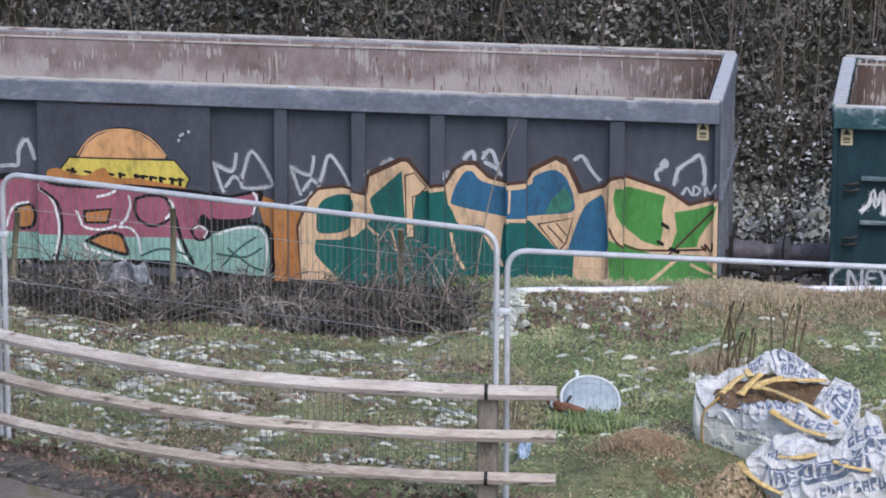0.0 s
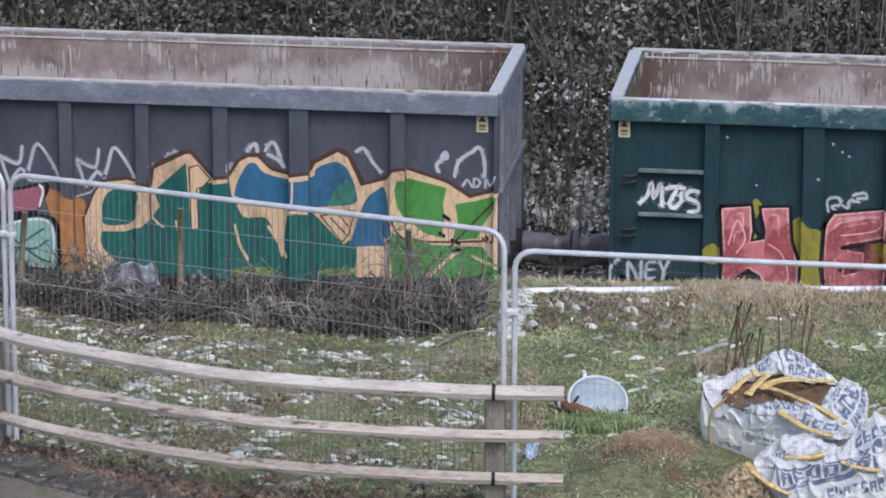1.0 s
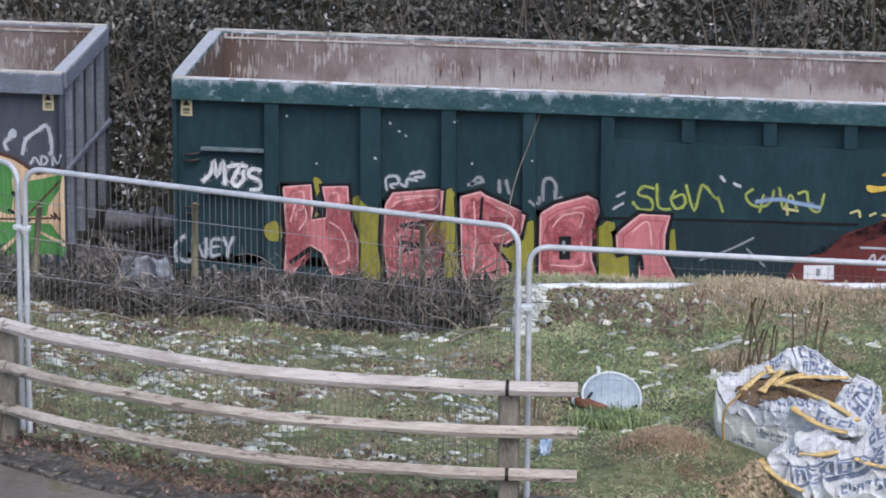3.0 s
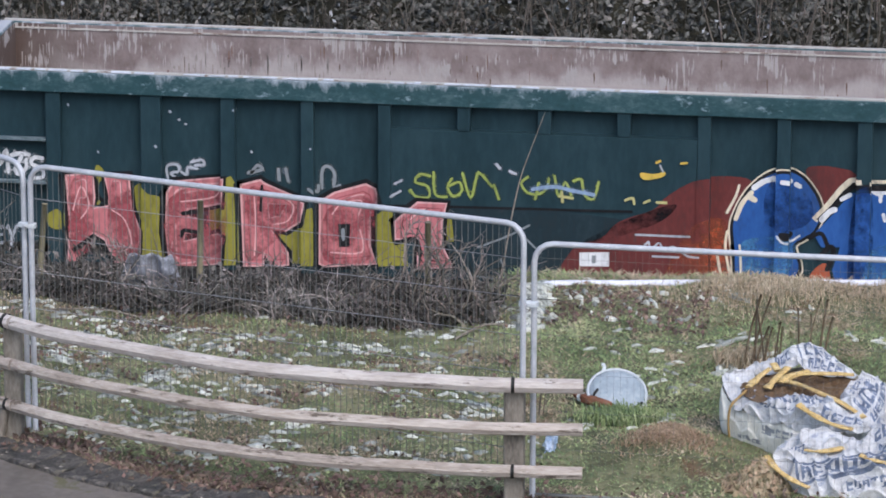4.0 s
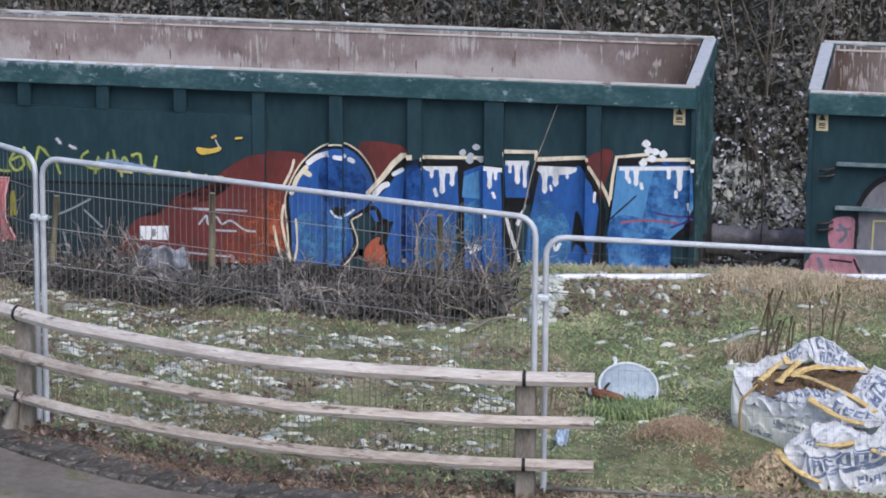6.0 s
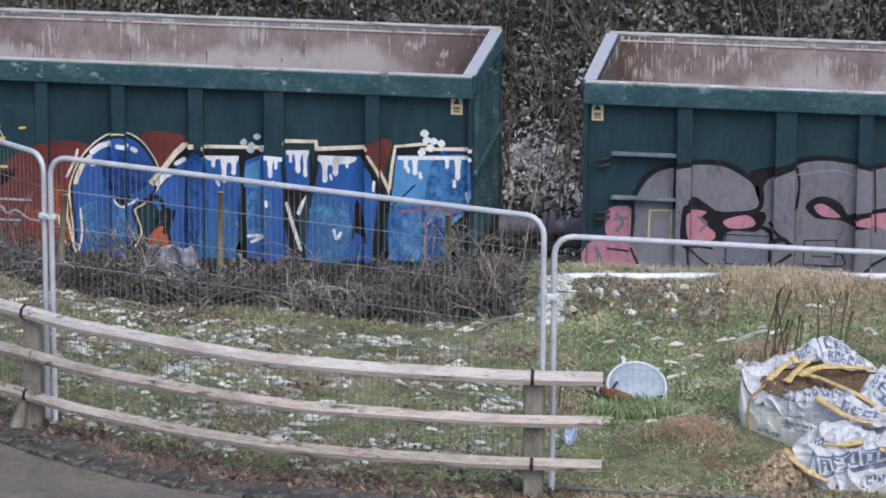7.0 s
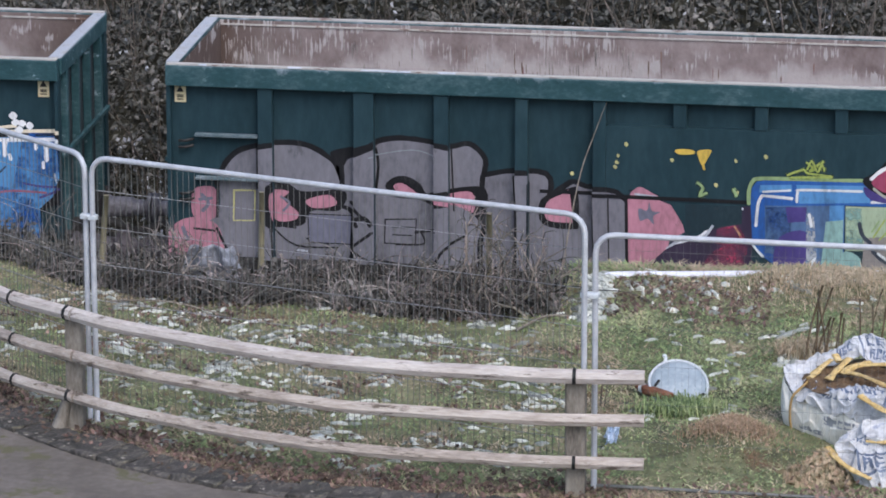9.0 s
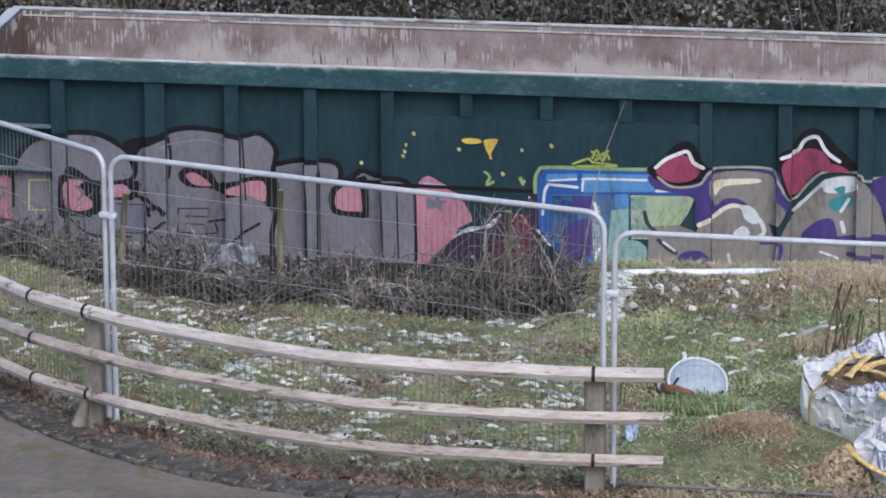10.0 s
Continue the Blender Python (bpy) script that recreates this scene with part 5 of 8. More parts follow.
def straw_tuft(x, y, wide, count, high, label, material="straw"):
    v, f = [], []
    for _ in range(count):
        a, q = rnd.uniform(0, 6.28), abs(rnd.normal(0, wide * 0.5))
        px, py = x + q * math.cos(a), y + q * math.sin(a) * 0.7
        z = ground_z(px, py)
        h = high * rnd.uniform(0.5, 1.2)
        out, a = rnd.uniform(0.1, 1.1), rnd.uniform(0, 6.28)
        dx, dy = math.cos(a), math.sin(a)
        w, k = rnd.uniform(0.002, 0.004), len(v)
        m = (px + dx * h * out * 0.5, py + dy * h * out * 0.5, z + h * 0.8)
        e = (px + dx * h * out * 1.3, py + dy * h * out * 1.3, z + h * (0.9 - 0.6 * out))
        v += [(px - dy * w, py + dx * w, z), (px + dy * w, py - dx * w, z), (m[0] + dy * w, m[1] - dx * w, m[2]), (m[0] - dy * w, m[1] + dx * w, m[2]), e]
        f += [(k, k + 1, k + 2, k + 3), (k + 3, k + 2, k + 4)]
    raw("straw_tuft", v, f, M[material], label, "dead grass")


M["bleached"] = mat("bleached_straw", [(0.20, 0.145, 0.085), (0.36, 0.28, 0.175), (0.54, 0.45, 0.31)], 3, 0.85, bump=0, island=0.45)
M["mound"] = mat("brown_mound_grass", [(0.20, 0.13, 0.08), (0.34, 0.24, 0.155), (0.46, 0.345, 0.235)], 4, 0.85, bump=0, island=0.3)
heap = []
for _ in range(1500):
    qx, qy = rnd.normal(0, 0.10), rnd.normal(0, 0.10)
    top = 0.19 * math.exp(-(qx * qx + qy * qy) / 0.02)
    heap.append((-1.99 + qx, 30.13 + qy, ground_z(-1.99 + qx, 30.13 + qy) + top * rnd.uniform(0.3, 1.0)))
raw("leaf_heap", *leaf_cloud(heap, 0.042, 0.75, 0.7), M["bleached"], "heap of bleached dead leaves and grass beside the bags", "dead grass")
straw_tuft(-1.97, 30.12, 0.24, 500, 0.12, "bleached tuft of dead grass beside the bags", "bleached")
straw_tuft(-3.12, 31.52, 0.30, 2200, 0.12, "short grass tuft at the foot of a round lid", "grass")
straw_tuft(-2.68, 30.72, 0.36, 5200, 0.03, "flattened brown grass on a low mound", "mound")
straw_tuft(-2.3, 34.85, 0.8, 5200, 0.06, "brown dead grass along the crest of the terrace")
straw_tuft(-0.9, 35.1, 0.5, 1500, 0.09, "brown dead grass along the crest of the terrace")
straw_tuft(-2.35, 33.05, 0.25, 900, 0.14, "straw-coloured grass round dead stalks")


def build_litter():
    s = thing("plastic_sheet", -7.2, 34.2, PLATEAU - 0.03, "torn grey plastic sheet caught in the brambles", "plastic sheet")

    def fun(u, v):
        return Vector((0.17 * (u - 0.5) * (1 + 0.7 * (1 - v)) * 2, 0.05 * math.sin(u * 14) + 0.05 * noise.noise((u * 4, v * 4, 1)), 0.36 * v + 0.05 * noise.noise((u * 5, 2, v))))
    part("sheet", sheet(fun, 20, 10, 0, 1, 0, 1), M["poly"], s)
    for x0, y0, x1, y1, r in ((-4.61, 33.34, -4.21, 33.75, 0.012), (-6.25, 34.1, -5.8, 33.68, 0.014), (-5.6, 33.9, -4.9, 33.75, 0.01), (-7.9, 33.6, -6.9, 33.4, 0.008)):
        st = thing("fallen_stick", x0, y0, 0, "pale fallen stick lying at the edge of the brambles", "stick", "fallen sticks")
        za, zb = ground_z(x0, y0) + r, ground_z(x1, y1) + r
        part("stem", tube(bmesh.new(), smooth_line([(0, 0, za), ((x1 - x0) * 0.5, (y1 - y0) * 0.5 + 0.03, (za + zb) / 2 + 0.05), (x1 - x0, y1 - y0, zb)], 4), [r * (1 - 0.05 * i) for i in range(9)], 6), M["pale_twig"], st)
    c = thing("litter_scrap", -3.55, 30.67, ground_z(-3.55, 30.67), "crumpled blue and white plastic wrapper in the grass", "litter", rz=20)

    def wrap(u, v):
        return Vector((0.075 * (u - 0.5) + 0.03 * v, 0.05 * noise.noise((u * 3, v * 3, 6)) + 0.04 * v, 0.005 + 0.12 * v))
    part("wrapper", sheet(wrap, 10, 10, 0, 1, 0, 1, crumple=0.012), M["wrapper"], c)
    # dark bramble branches arching in front of the railway
    for pts in ([(-4.40, 34.3, 5.35), (-4.33, 34.3, 5.9), (-4.23, 34.3, 6.43), (-4.12, 34.3, 6.76), (-4.03, 34.3, 7.01)], [(-5.35, 34.0, 5.4), (-5.2, 34.0, 5.62), (-4.9, 33.95, 5.85), (-4.72, 33.9, 6.05)], [(-4.6, 34.1, 5.4), (-4.55, 34.05, 5.7), (-4.3, 34.0, 5.9)], [(-5.0, 34.1, 5.4), (-5.05, 34.1, 5.8), (-5.0, 34.05, 6.1)]):
        st = thing("bare_branch", *pts[0], "bare branch arching out of the brambles", "branch", "bare branches")
        o = Vector(pts[0])
        part("stem", tube(bmesh.new(), smooth_line([Vector(p) - o for p in pts], 4), [0.0085 - 0.0004 * i for i in range(4 * (len(pts) - 1) + 1)], 5), M["pale_twig"] if len(pts) > 4 else M["bramble"], st)


M["poly"] = mat("grey_plastic", [(0.09, 0.095, 0.11), (0.17, 0.175, 0.2), (0.4, 0.41, 0.45)], 16, 0.4, bump=0.3)
M["wrapper"] = mat("blue_wrapper", [(0.12, 0.25, 0.46), (0.42, 0.50, 0.62), (0.70, 0.72, 0.76)], 16, 0.4, bump=0.2)
build_litter()


# ---- graffiti: thin coats of paint that follow the wagon sides, in centimetres along the wagon and above the rail ----


def ink(code):
    c = [int(code[i:i + 2], 16) / 255 for i in (0, 2, 4)]
    return [((v + 0.055) / 1.055) ** 2.4 if v > 0.04 else v / 12.92 for v in c]


SPRAY = dict(seagreen="3a8470", slate="1e333b", logo_orange="d9a066", logo_yellow="d8c24a", black="17161a", orange="bb7a38", magenta="a2576c", mint="8bb8ac", white="e4e4e6", darkgreen="2f5a52", tagwhite="b2b6be", tagfaint="8a9094", brown="54392c", peach="dcb890", teal="10655f", teal_blue="2a678c", green="4a9140", lime="9cab4e", olive="968f26", pink="cd7478", pinklight="e4aaa8", pinkdark="b0525a", red="6e2f2c", orangered="b4552f", tagyellow="c4bd78", yellow="dcb83a", blue="1558a4", bluelight="468ac0", cream="e6d8bc", silver="76747c", pink2="b9798a", star="6f6f80", purple="47397c", darkpurple="352a40", crimson="9e3a5c", limefaint="8fa870", skyblue="4c8cc4", steelblue="4c6c94", palewhite="d4d8d8", mintgrey="8cb4ac", palegreen="a3b493", darkslate="343c48", taupe="8b847e", taupelight="a8a898", tealpaint="2f8c90", tagblue="8ba4c4", navy="123f80", slatefield="484b57")
for tone, code in SPRAY.items():
    c = ink(code)
    mean = sum(c) / 3
    c = [v * 0.84 + mean * 0.12 for v in c]
    M["spray_" + tone] = mat("spray_" + tone, [[v * 0.5 + 0.012 for v in c], c, [min(0.9, v * 1.2 + 0.01) for v in c]], 2.4, 0.6, bump=0.04, spec=0.3, stretch=(1, 1, 0.4), speck=[v * 0.5 + 0.03 for v in c], speck_at=0.61, speck_scale=6.0)
    if tone in ("tagwhite", "tagfaint", "white", "lime", "limefaint", "tagyellow", "tagblue", "palewhite", "cream", "pinklight", "pinkdark", "bluelight", "blue", "navy", "crimson", "orangered", "red", "mintgrey", "palegreen", "silver", "magenta", "teal", "green", "olive", "brown", "mint", "black"):
        M["mist_" + tone] = mat("mist_" + tone, [[v * 0.8 for v in c], c, [min(0.9, v * 1.1) for v in c]], 4, 0.7, bump=0, spec=0.2, cover=(0.47, 0.68, 15.0))
        M["veil_" + tone] = mat("veil_" + tone, [[v * 0.8 for v in c], c, [min(0.9, v * 1.1) for v in c]], 4, 0.7, bump=0, spec=0.2, cover=(0.40, 0.66, 3.2))
STRIPS = sorted({0.0, 0.05, LONG - 0.05, LONG} | {q for r in RIBS for q in r})


from mathutils.geometry import tessellate_polygon


def clip(poly, axis, at, sign):
    """The part of a polygon on one side of a line."""
    out = []
    for i, p in enumerate(poly):
        q = poly[i - 1]
        a, b = (q[axis] - at) * sign, (p[axis] - at) * sign
        if (a >= 0) != (b >= 0):
            t = a / (a - b)
            out.append((q[0] + (p[0] - q[0]) * t, q[1] + (p[1] - q[1]) * t))
        if b >= 0:
            out.append(p)
    return out


def side_depth(x, z, plate):
    """How far the wagon's side lies behind its rib faces at x, z."""
    for r in RIBS:
        if r[0] < x < r[1] and (r not in STUBS or z > 2.3):
            if r in STUBS and not plate:
                break
            return 0.0
    if x < 0.05 or x > LONG - 0.05 or (plate and 5.35 < x < 9.03 and z < 2.3) or (not plate and 6.13 < x < 8.25):
        return 0.012
    return DEEP


tessellate = tessellate_polygon


class Art:
    laid = {}

    def __init__(self, wagon, name, label):
        self.wagon, self.name, self.label = wagon, name, label
        self.bm, self.tones = bmesh.new(), []
        self.haze, self.haze_tones = bmesh.new(), []
        self.plate = wagon is not GREY
        self.base = 0.003 + Art.laid.get(wagon.name, 0.0)

    def lay(self, tone, poly):
        if tone not in self.tones:
            self.tones.append(tone)
        lift = self.base + 0.00012 * self.count()
        cuts = list(STRIPS) + ([] if self.plate else [6.13, 8.25])
        cuts.sort()
        poly = [p for p in poly]
        for a, b in zip(cuts, cuts[1:]):
            if b - a < 1e-6:
                continue
            piece = clip(clip(poly, 0, a, 1), 0, b, -1)
            piece = clip(clip(piece, 1, SILL + 0.002, 1), 1, RIM - 0.28, -1) if len(piece) > 2 else piece
            if len(piece) < 3:
                continue
            mid = ((a + b) / 2, 1.2)
            y = side_depth(*mid, self.plate) - lift
            vs = [self.bm.verts.new((p[0], y, p[1])) for p in piece]
            for tri in tessellate([[Vector((p[0], p[1], 0)) for p in piece]]):
                try:
                    f = self.bm.faces.new([vs[i] for i in tri])
                    f.material_index = self.tones.index(tone)
                except ValueError:
                    pass

    def count(self):
        self.k += 1
        return self.k

    k = 0

    def fill(self, tone, pts, smooth=True):
        pts = [Vector((a / 100, b / 100, 0)) for a, b in pts]
        if smooth:
            pts = smooth_line(pts, 4, True)
        self.lay(tone, [(p.x, p.y) for p in pts])

    def tag(self, tone, width, pts):
        """A hand-sprayed stroke: a haze of overspray, then the paint."""
        stroke = self.bm, self.tones
        self.bm, self.tones = self.haze, self.haze_tones
        self.line("mist_" + tone, width * 2.1, pts)
        self.bm, self.tones = stroke
        self.line(tone, width, pts)

    def drip(self, tone, x, z, wide, long):
        """A run of paint, round at its foot."""
        w = wide / 2
        self.fill(tone, [(x - w, z), (x + w, z), (x + w * 0.7, z - long * 0.5), (x + w * 0.8, z - long + w), (x, z - long), (x - w * 0.8, z - long + w), (x - w * 0.7, z - long * 0.5)])

    def line(self, tone, width, pts, smooth=True):
        p = [Vector((a / 100, b / 100, 0)) for a, b in pts]
        if smooth and len(p) > 2:
            p = smooth_line(p, 4)
        h = width / 200
        left, right = [], []
        for i, q in enumerate(p):
            d0 = (q - p[max(i - 1, 0)])
            d1 = (p[min(i + 1, len(p) - 1)] - q)
            d = (d0.normalized() + d1.normalized())
            if d.length < 1e-6:
                d = d1 if d1.length > 1e-9 else d0
            d.normalize()
            w = h * (1 + 0.18 * noise.noise((q.x * 7, q.y * 7, i * 0.3)))
            s = Vector((-d.y, d.x, 0)) * w
            e = d * h * 0.7 if i in (0, len(p) - 1) and not smooth else Vector()
            e = -e if i == 0 else e
            left.append(q + s + e)
            right.append(q - s + e)
        for i in range(len(p) - 1):
            self.k -= 1 if i else 0
            self.lay(tone, [(v.x, v.y) for v in (left[i], left[i + 1], right[i + 1], right[i])])
        if smooth:
            for q, r in ((p[0], p[1]), (p[-1], p[-2])):
                d = (q - r).normalized()
                n = Vector((-d.y, d.x, 0))
                self.k -= 1
                self.lay(tone, [((q + (n * math.cos(a) + d * math.sin(a)) * h).x, (q + (n * math.cos(a) + d * math.sin(a)) * h).y) for a in (math.pi * j / 6 for j in range(7))])

    def done(self):
        Art.laid[self.wagon.name] = Art.laid.get(self.wagon.name, 0.0) + 0.00012 * self.k
        owner = self.wagon
        for name, bm, tones, label in ((self.name, self.bm, self.tones, self.label), ("overspray", self.haze, self.haze_tones, "thin haze of overspray")):
            if tones:
                bmesh.ops.remove_doubles(bm, verts=bm.verts, dist=0.00002)
                bmesh.ops.recalc_face_normals(bm, faces=bm.faces)
                owner = part(name, bm, [M[t if t.split("_")[0] in ("mist", "veil") else "spray_" + t] for t in tones], owner, label, kind="stuff" if name == "overspray" else "")
            else:
                bm.free()


art = Art(GREY, "repaint_patch", "darker slate repainted field with ragged edges")
art.fill("slatefield", [(614, 256), (825, 258), (822, 241), (825, 216), (820, 188), (825, 160), (612, 166), (616, 202), (611, 230)], False)
art.done()
art = Art(GREY, "rust_patch", "faded brown rust strip under the rim")
art.fill("veil_red", [(659, 264), (776, 265), (774, 259), (714, 257), (665, 257)])
art.done()
art = Art(GREY, "paint_splash", "small white paint flecks on slate steel")
art.fill("tagwhite", [(785, 216), (787, 218), (789, 216), (787, 214)])
art.done()
art = Art(GREY, "paint_splash", "small white paint flecks on slate steel")
art.fill("tagwhite", [(790, 224), (792, 226), (794, 224), (792, 222)])
art.done()
art = Art(GREY, "paint_splash", "small white paint flecks on slate steel")
art.fill("tagwhite", [(797, 227), (799, 229), (801, 227), (799, 225)])
art.done()
art = Art(GREY, "paint_splash", "small white paint flecks on slate steel")
art.fill("tagwhite", [(787, 222), (789, 224), (791, 222), (789, 220)])
art.done()

art = Art(GREY, "company_sign", "weathered orange and yellow company sign, partly sprayed over")
art.fill("logo_orange", [(665, 192), (673, 207), (687, 218), (703, 225), (721, 227), (738, 223), (755, 212), (769, 197), (770, 193), (664, 189)], False)
art.line("black", 1.9, [(660, 191), (669, 205), (685, 219), (703, 227), (721, 229), (740, 225), (759, 213), (773, 193)])
art.line("logo_orange", 1.9, [(662, 193), (672, 208), (686, 220), (703, 226), (721, 227), (739, 224), (757, 213), (771, 196)])
art.fill("logo_yellow", [(652, 189), (781, 190), (799, 168), (793, 156), (650, 161), (640, 174)], False)
art.line("black", 1.9, [(640, 174), (652, 190), (781, 191), (800, 169), (794, 155)], False)
art.line("black", 3.2, [(649, 174), (660, 172)], False)
art.line("black", 3.2, [(671, 173), (678, 172)], False)
art.line("black", 3.2, [(686, 173), (692, 171)], False)
art.line("black", 3.2, [(696, 172), (706, 170)], False)
art.line("black", 3.2, [(714, 171), (720, 170)], False)
art.line("black", 3.2, [(732, 170), (739, 169)], False)
art.line("black", 3.2, [(743, 170), (748, 169)], False)
art.line("black", 3.2, [(752, 169), (759, 168)], False)
art.line("black", 3.2, [(763, 169), (770, 167)], False)
art.line("black", 3.2, [(775, 168), (784, 166)], False)
art.line("black", 3.2, [(786, 168), (792, 167)], False)
art.line("black", 4.2, [(656, 176), (656, 164)], False)
art.line("black", 4.2, [(686, 174), (687, 163)], False)
art.line("black", 4.2, [(714, 172), (715, 162)], False)
art.line("black", 4.2, [(734, 171), (734, 160)], False)
art.line("black", 4.2, [(742, 170), (743, 160)], False)
art.line("black", 4.2, [(752, 169), (752, 160)], False)
art.line("black", 4.2, [(764, 168), (765, 159)], False)
art.line("black", 4.2, [(778, 168), (779, 158)], False)
art.line("black", 4.2, [(788, 167), (788, 157)], False)
art.fill("orange", [(624, 171), (636, 176), (650, 172), (671, 168), (687, 176), (696, 178), (706, 167), (734, 167), (761, 163), (788, 159), (796, 153), (733, 147), (636, 157)])
art.done()

art = Art(GREY, "graffiti_piece", "pink and mint bubble letters with black and white outlines")
art.fill("orange", [(882, 145), (913, 138), (934, 126), (932, 41), (892, 39), (892, 96)])
art.fill("black", [(523, 146), (572, 165), (608, 165), (636, 159), (706, 158), (728, 159), (796, 156), (824, 152), (844, 147), (883, 155), (887, 144), (877, 126), (872, 115), (893, 111), (901, 90), (898, 45), (829, 45), (795, 55), (634, 55), (521, 51)])
art.fill("magenta", [(523, 139), (573, 158), (608, 162), (636, 153), (692, 152), (709, 156), (726, 150), (768, 154), (803, 146), (844, 143), (879, 151), (880, 144), (872, 121), (830, 117), (816, 125), (809, 114), (820, 106), (817, 93), (774, 93), (725, 91), (635, 90), (522, 87)])
art.fill("mint", [(522, 87), (635, 92), (725, 93), (774, 94), (817, 93), (827, 99), (858, 109), (880, 111), (892, 101), (895, 75), (893, 48), (824, 52), (774, 65), (634, 60), (521, 56)])
art.fill("orange", [(583, 122), (600, 126), (606, 113), (602, 99), (588, 96), (581, 104)])
art.line("black", 3.9, [(583, 122), (600, 126), (606, 113), (602, 99), (588, 96), (581, 104), (583, 122)])
art.line("white", 3.2, [(570, 98), (575, 115), (582, 125), (597, 129)])
art.line("white", 3.2, [(611, 151), (627, 140), (634, 124), (638, 100), (634, 72), (631, 60)])
art.line("black", 3.9, [(616, 149), (635, 134), (641, 112), (640, 86), (634, 60)])
art.fill("orange", [(669, 123), (702, 127), (698, 110), (671, 109)], False)
art.line("black", 3.9, [(669, 123), (702, 127), (698, 110), (671, 109), (669, 123)], False)
art.line("white", 3.2, [(660, 123), (664, 113), (670, 103), (691, 101), (708, 106)])
art.fill("orange", [(672, 86), (694, 97), (714, 95), (720, 82), (721, 71), (697, 76)])
art.line("black", 4.5, [(672, 86), (694, 97), (714, 95), (720, 82), (721, 71), (697, 76), (672, 86)])
art.line("white", 3.2, [(668, 83), (673, 76), (697, 70), (719, 64)])
art.line("white", 3.2, [(712, 105), (726, 104), (735, 93), (739, 73)])
art.line("white", 3.2, [(715, 109), (722, 118), (726, 132), (725, 144)])
art.line("white", 3.2, [(686, 142), (698, 145), (708, 150)])
art.fill("magenta", [(733, 141), (749, 146), (767, 145), (776, 133), (772, 116), (755, 108), (740, 113), (732, 125)])
art.line("black", 3.9, [(733, 141), (749, 146), (767, 145), (776, 133), (772, 116), (755, 108), (740, 113), (732, 125), (733, 141)])
art.line("white", 3.2, [(775, 141), (779, 133), (775, 123), (770, 118)])
art.line("black", 4.5, [(782, 120), (787, 99), (795, 78), (803, 63)])
art.line("white", 3.2, [(777, 114), (781, 96), (791, 74), (796, 67)])
art.fill("magenta", [(801, 104), (809, 110), (819, 106), (819, 95), (808, 93)])
art.line("black", 3.2, [(801, 104), (809, 110), (819, 106), (819, 95), (808, 93), (801, 104)])
art.line("white", 2.6, [(804, 106), (811, 110), (820, 105), (817, 96)])
art.line("black", 3.9, [(827, 101), (844, 107), (872, 113), (890, 108), (898, 92), (896, 47)])
art.line("white", 2.6, [(830, 97), (851, 105), (876, 108), (888, 102), (892, 82), (889, 49)])
art.line("white", 3.2, [(876, 151), (880, 144), (875, 125)])
art.line("darkgreen", 2.6, [(838, 59), (858, 81), (879, 96)])
art.line("darkgreen", 2.6, [(844, 80), (871, 60), (887, 54)])
art.line("darkgreen", 2.6, [(739, 70), (767, 80), (802, 71)])
art.line("darkgreen", 2.6, [(830, 73), (864, 70), (885, 82)])
art.done()

art = Art(GREY, "spray_tag", "thin white spray tags above the graffiti")
art.tag("tagwhite", 3.9, [(828, 186), (834, 165), (839, 152)])
art.done()
art = Art(GREY, "spray_tag", "thin white spray tags above the graffiti")
art.tag("tagwhite", 3.9, [(828, 186), (850, 177), (855, 199)])
art.done()
art = Art(GREY, "spray_tag", "thin white spray tags above the graffiti")
art.tag("tagwhite", 3.9, [(842, 158), (852, 171), (861, 166), (865, 180), (875, 203), (897, 170), (896, 160), (865, 157), (861, 167)])
art.done()
art = Art(GREY, "spray_tag", "thin white spray tags above the graffiti")
art.tag("tagwhite", 3.9, [(923, 185), (929, 164), (934, 152)])
art.done()
art = Art(GREY, "spray_tag", "thin white spray tags above the graffiti")
art.tag("tagwhite", 3.9, [(923, 185), (945, 176), (950, 199)])
art.done()
art = Art(GREY, "spray_tag", "thin white spray tags above the graffiti")
art.tag("tagwhite", 3.9, [(937, 157), (947, 170), (956, 165), (961, 179), (970, 202), (992, 169), (991, 160), (960, 157), (956, 167)])
art.done()
art = Art(GREY, "spray_tag", "thin white spray tags above the graffiti")
art.tag("tagwhite", 4.5, [(561, 173), (578, 175), (586, 176), (588, 196), (598, 207), (607, 184)])
art.done()
art = Art(GREY, "spray_tag", "thin white spray tags above the graffiti")
art.tag("tagwhite", 4.5, [(1033, 192), (1044, 199)])
art.done()
art = Art(GREY, "spray_tag", "thin white spray tags above the graffiti")
art.tag("tagwhite", 4.5, [(1017, 182), (1021, 176)])
art.done()
art = Art(GREY, "spray_tag", "thin white spray tags above the graffiti")
art.tag("tagwhite", 4.5, [(1113, 187), (1110, 181)])
art.done()
art = Art(GREY, "spray_tag", "thin white spray tags above the graffiti")
art.tag("tagwhite", 4.5, [(1133, 204), (1142, 213), (1145, 203)])
art.done()
art = Art(GREY, "spray_tag", "thin white spray tags above the graffiti")
art.tag("tagwhite", 4.5, [(1155, 205), (1162, 215), (1168, 211), (1174, 192)])
art.done()
art = Art(GREY, "spray_tag", "thin white spray tags above the graffiti")
art.tag("tagwhite", 4.5, [(1158, 200), (1170, 194), (1177, 186)])
art.done()
art = Art(GREY, "spray_tag", "thin white spray tags above the graffiti")
art.tag("tagwhite", 4.5, [(1266, 208), (1275, 212), (1285, 196), (1295, 184)])
art.done()
art = Art(GREY, "spray_tag", "thin white spray tags above the graffiti")
art.tag("tagwhite", 4.5, [(1365, 187), (1363, 195), (1369, 201)])
art.done()
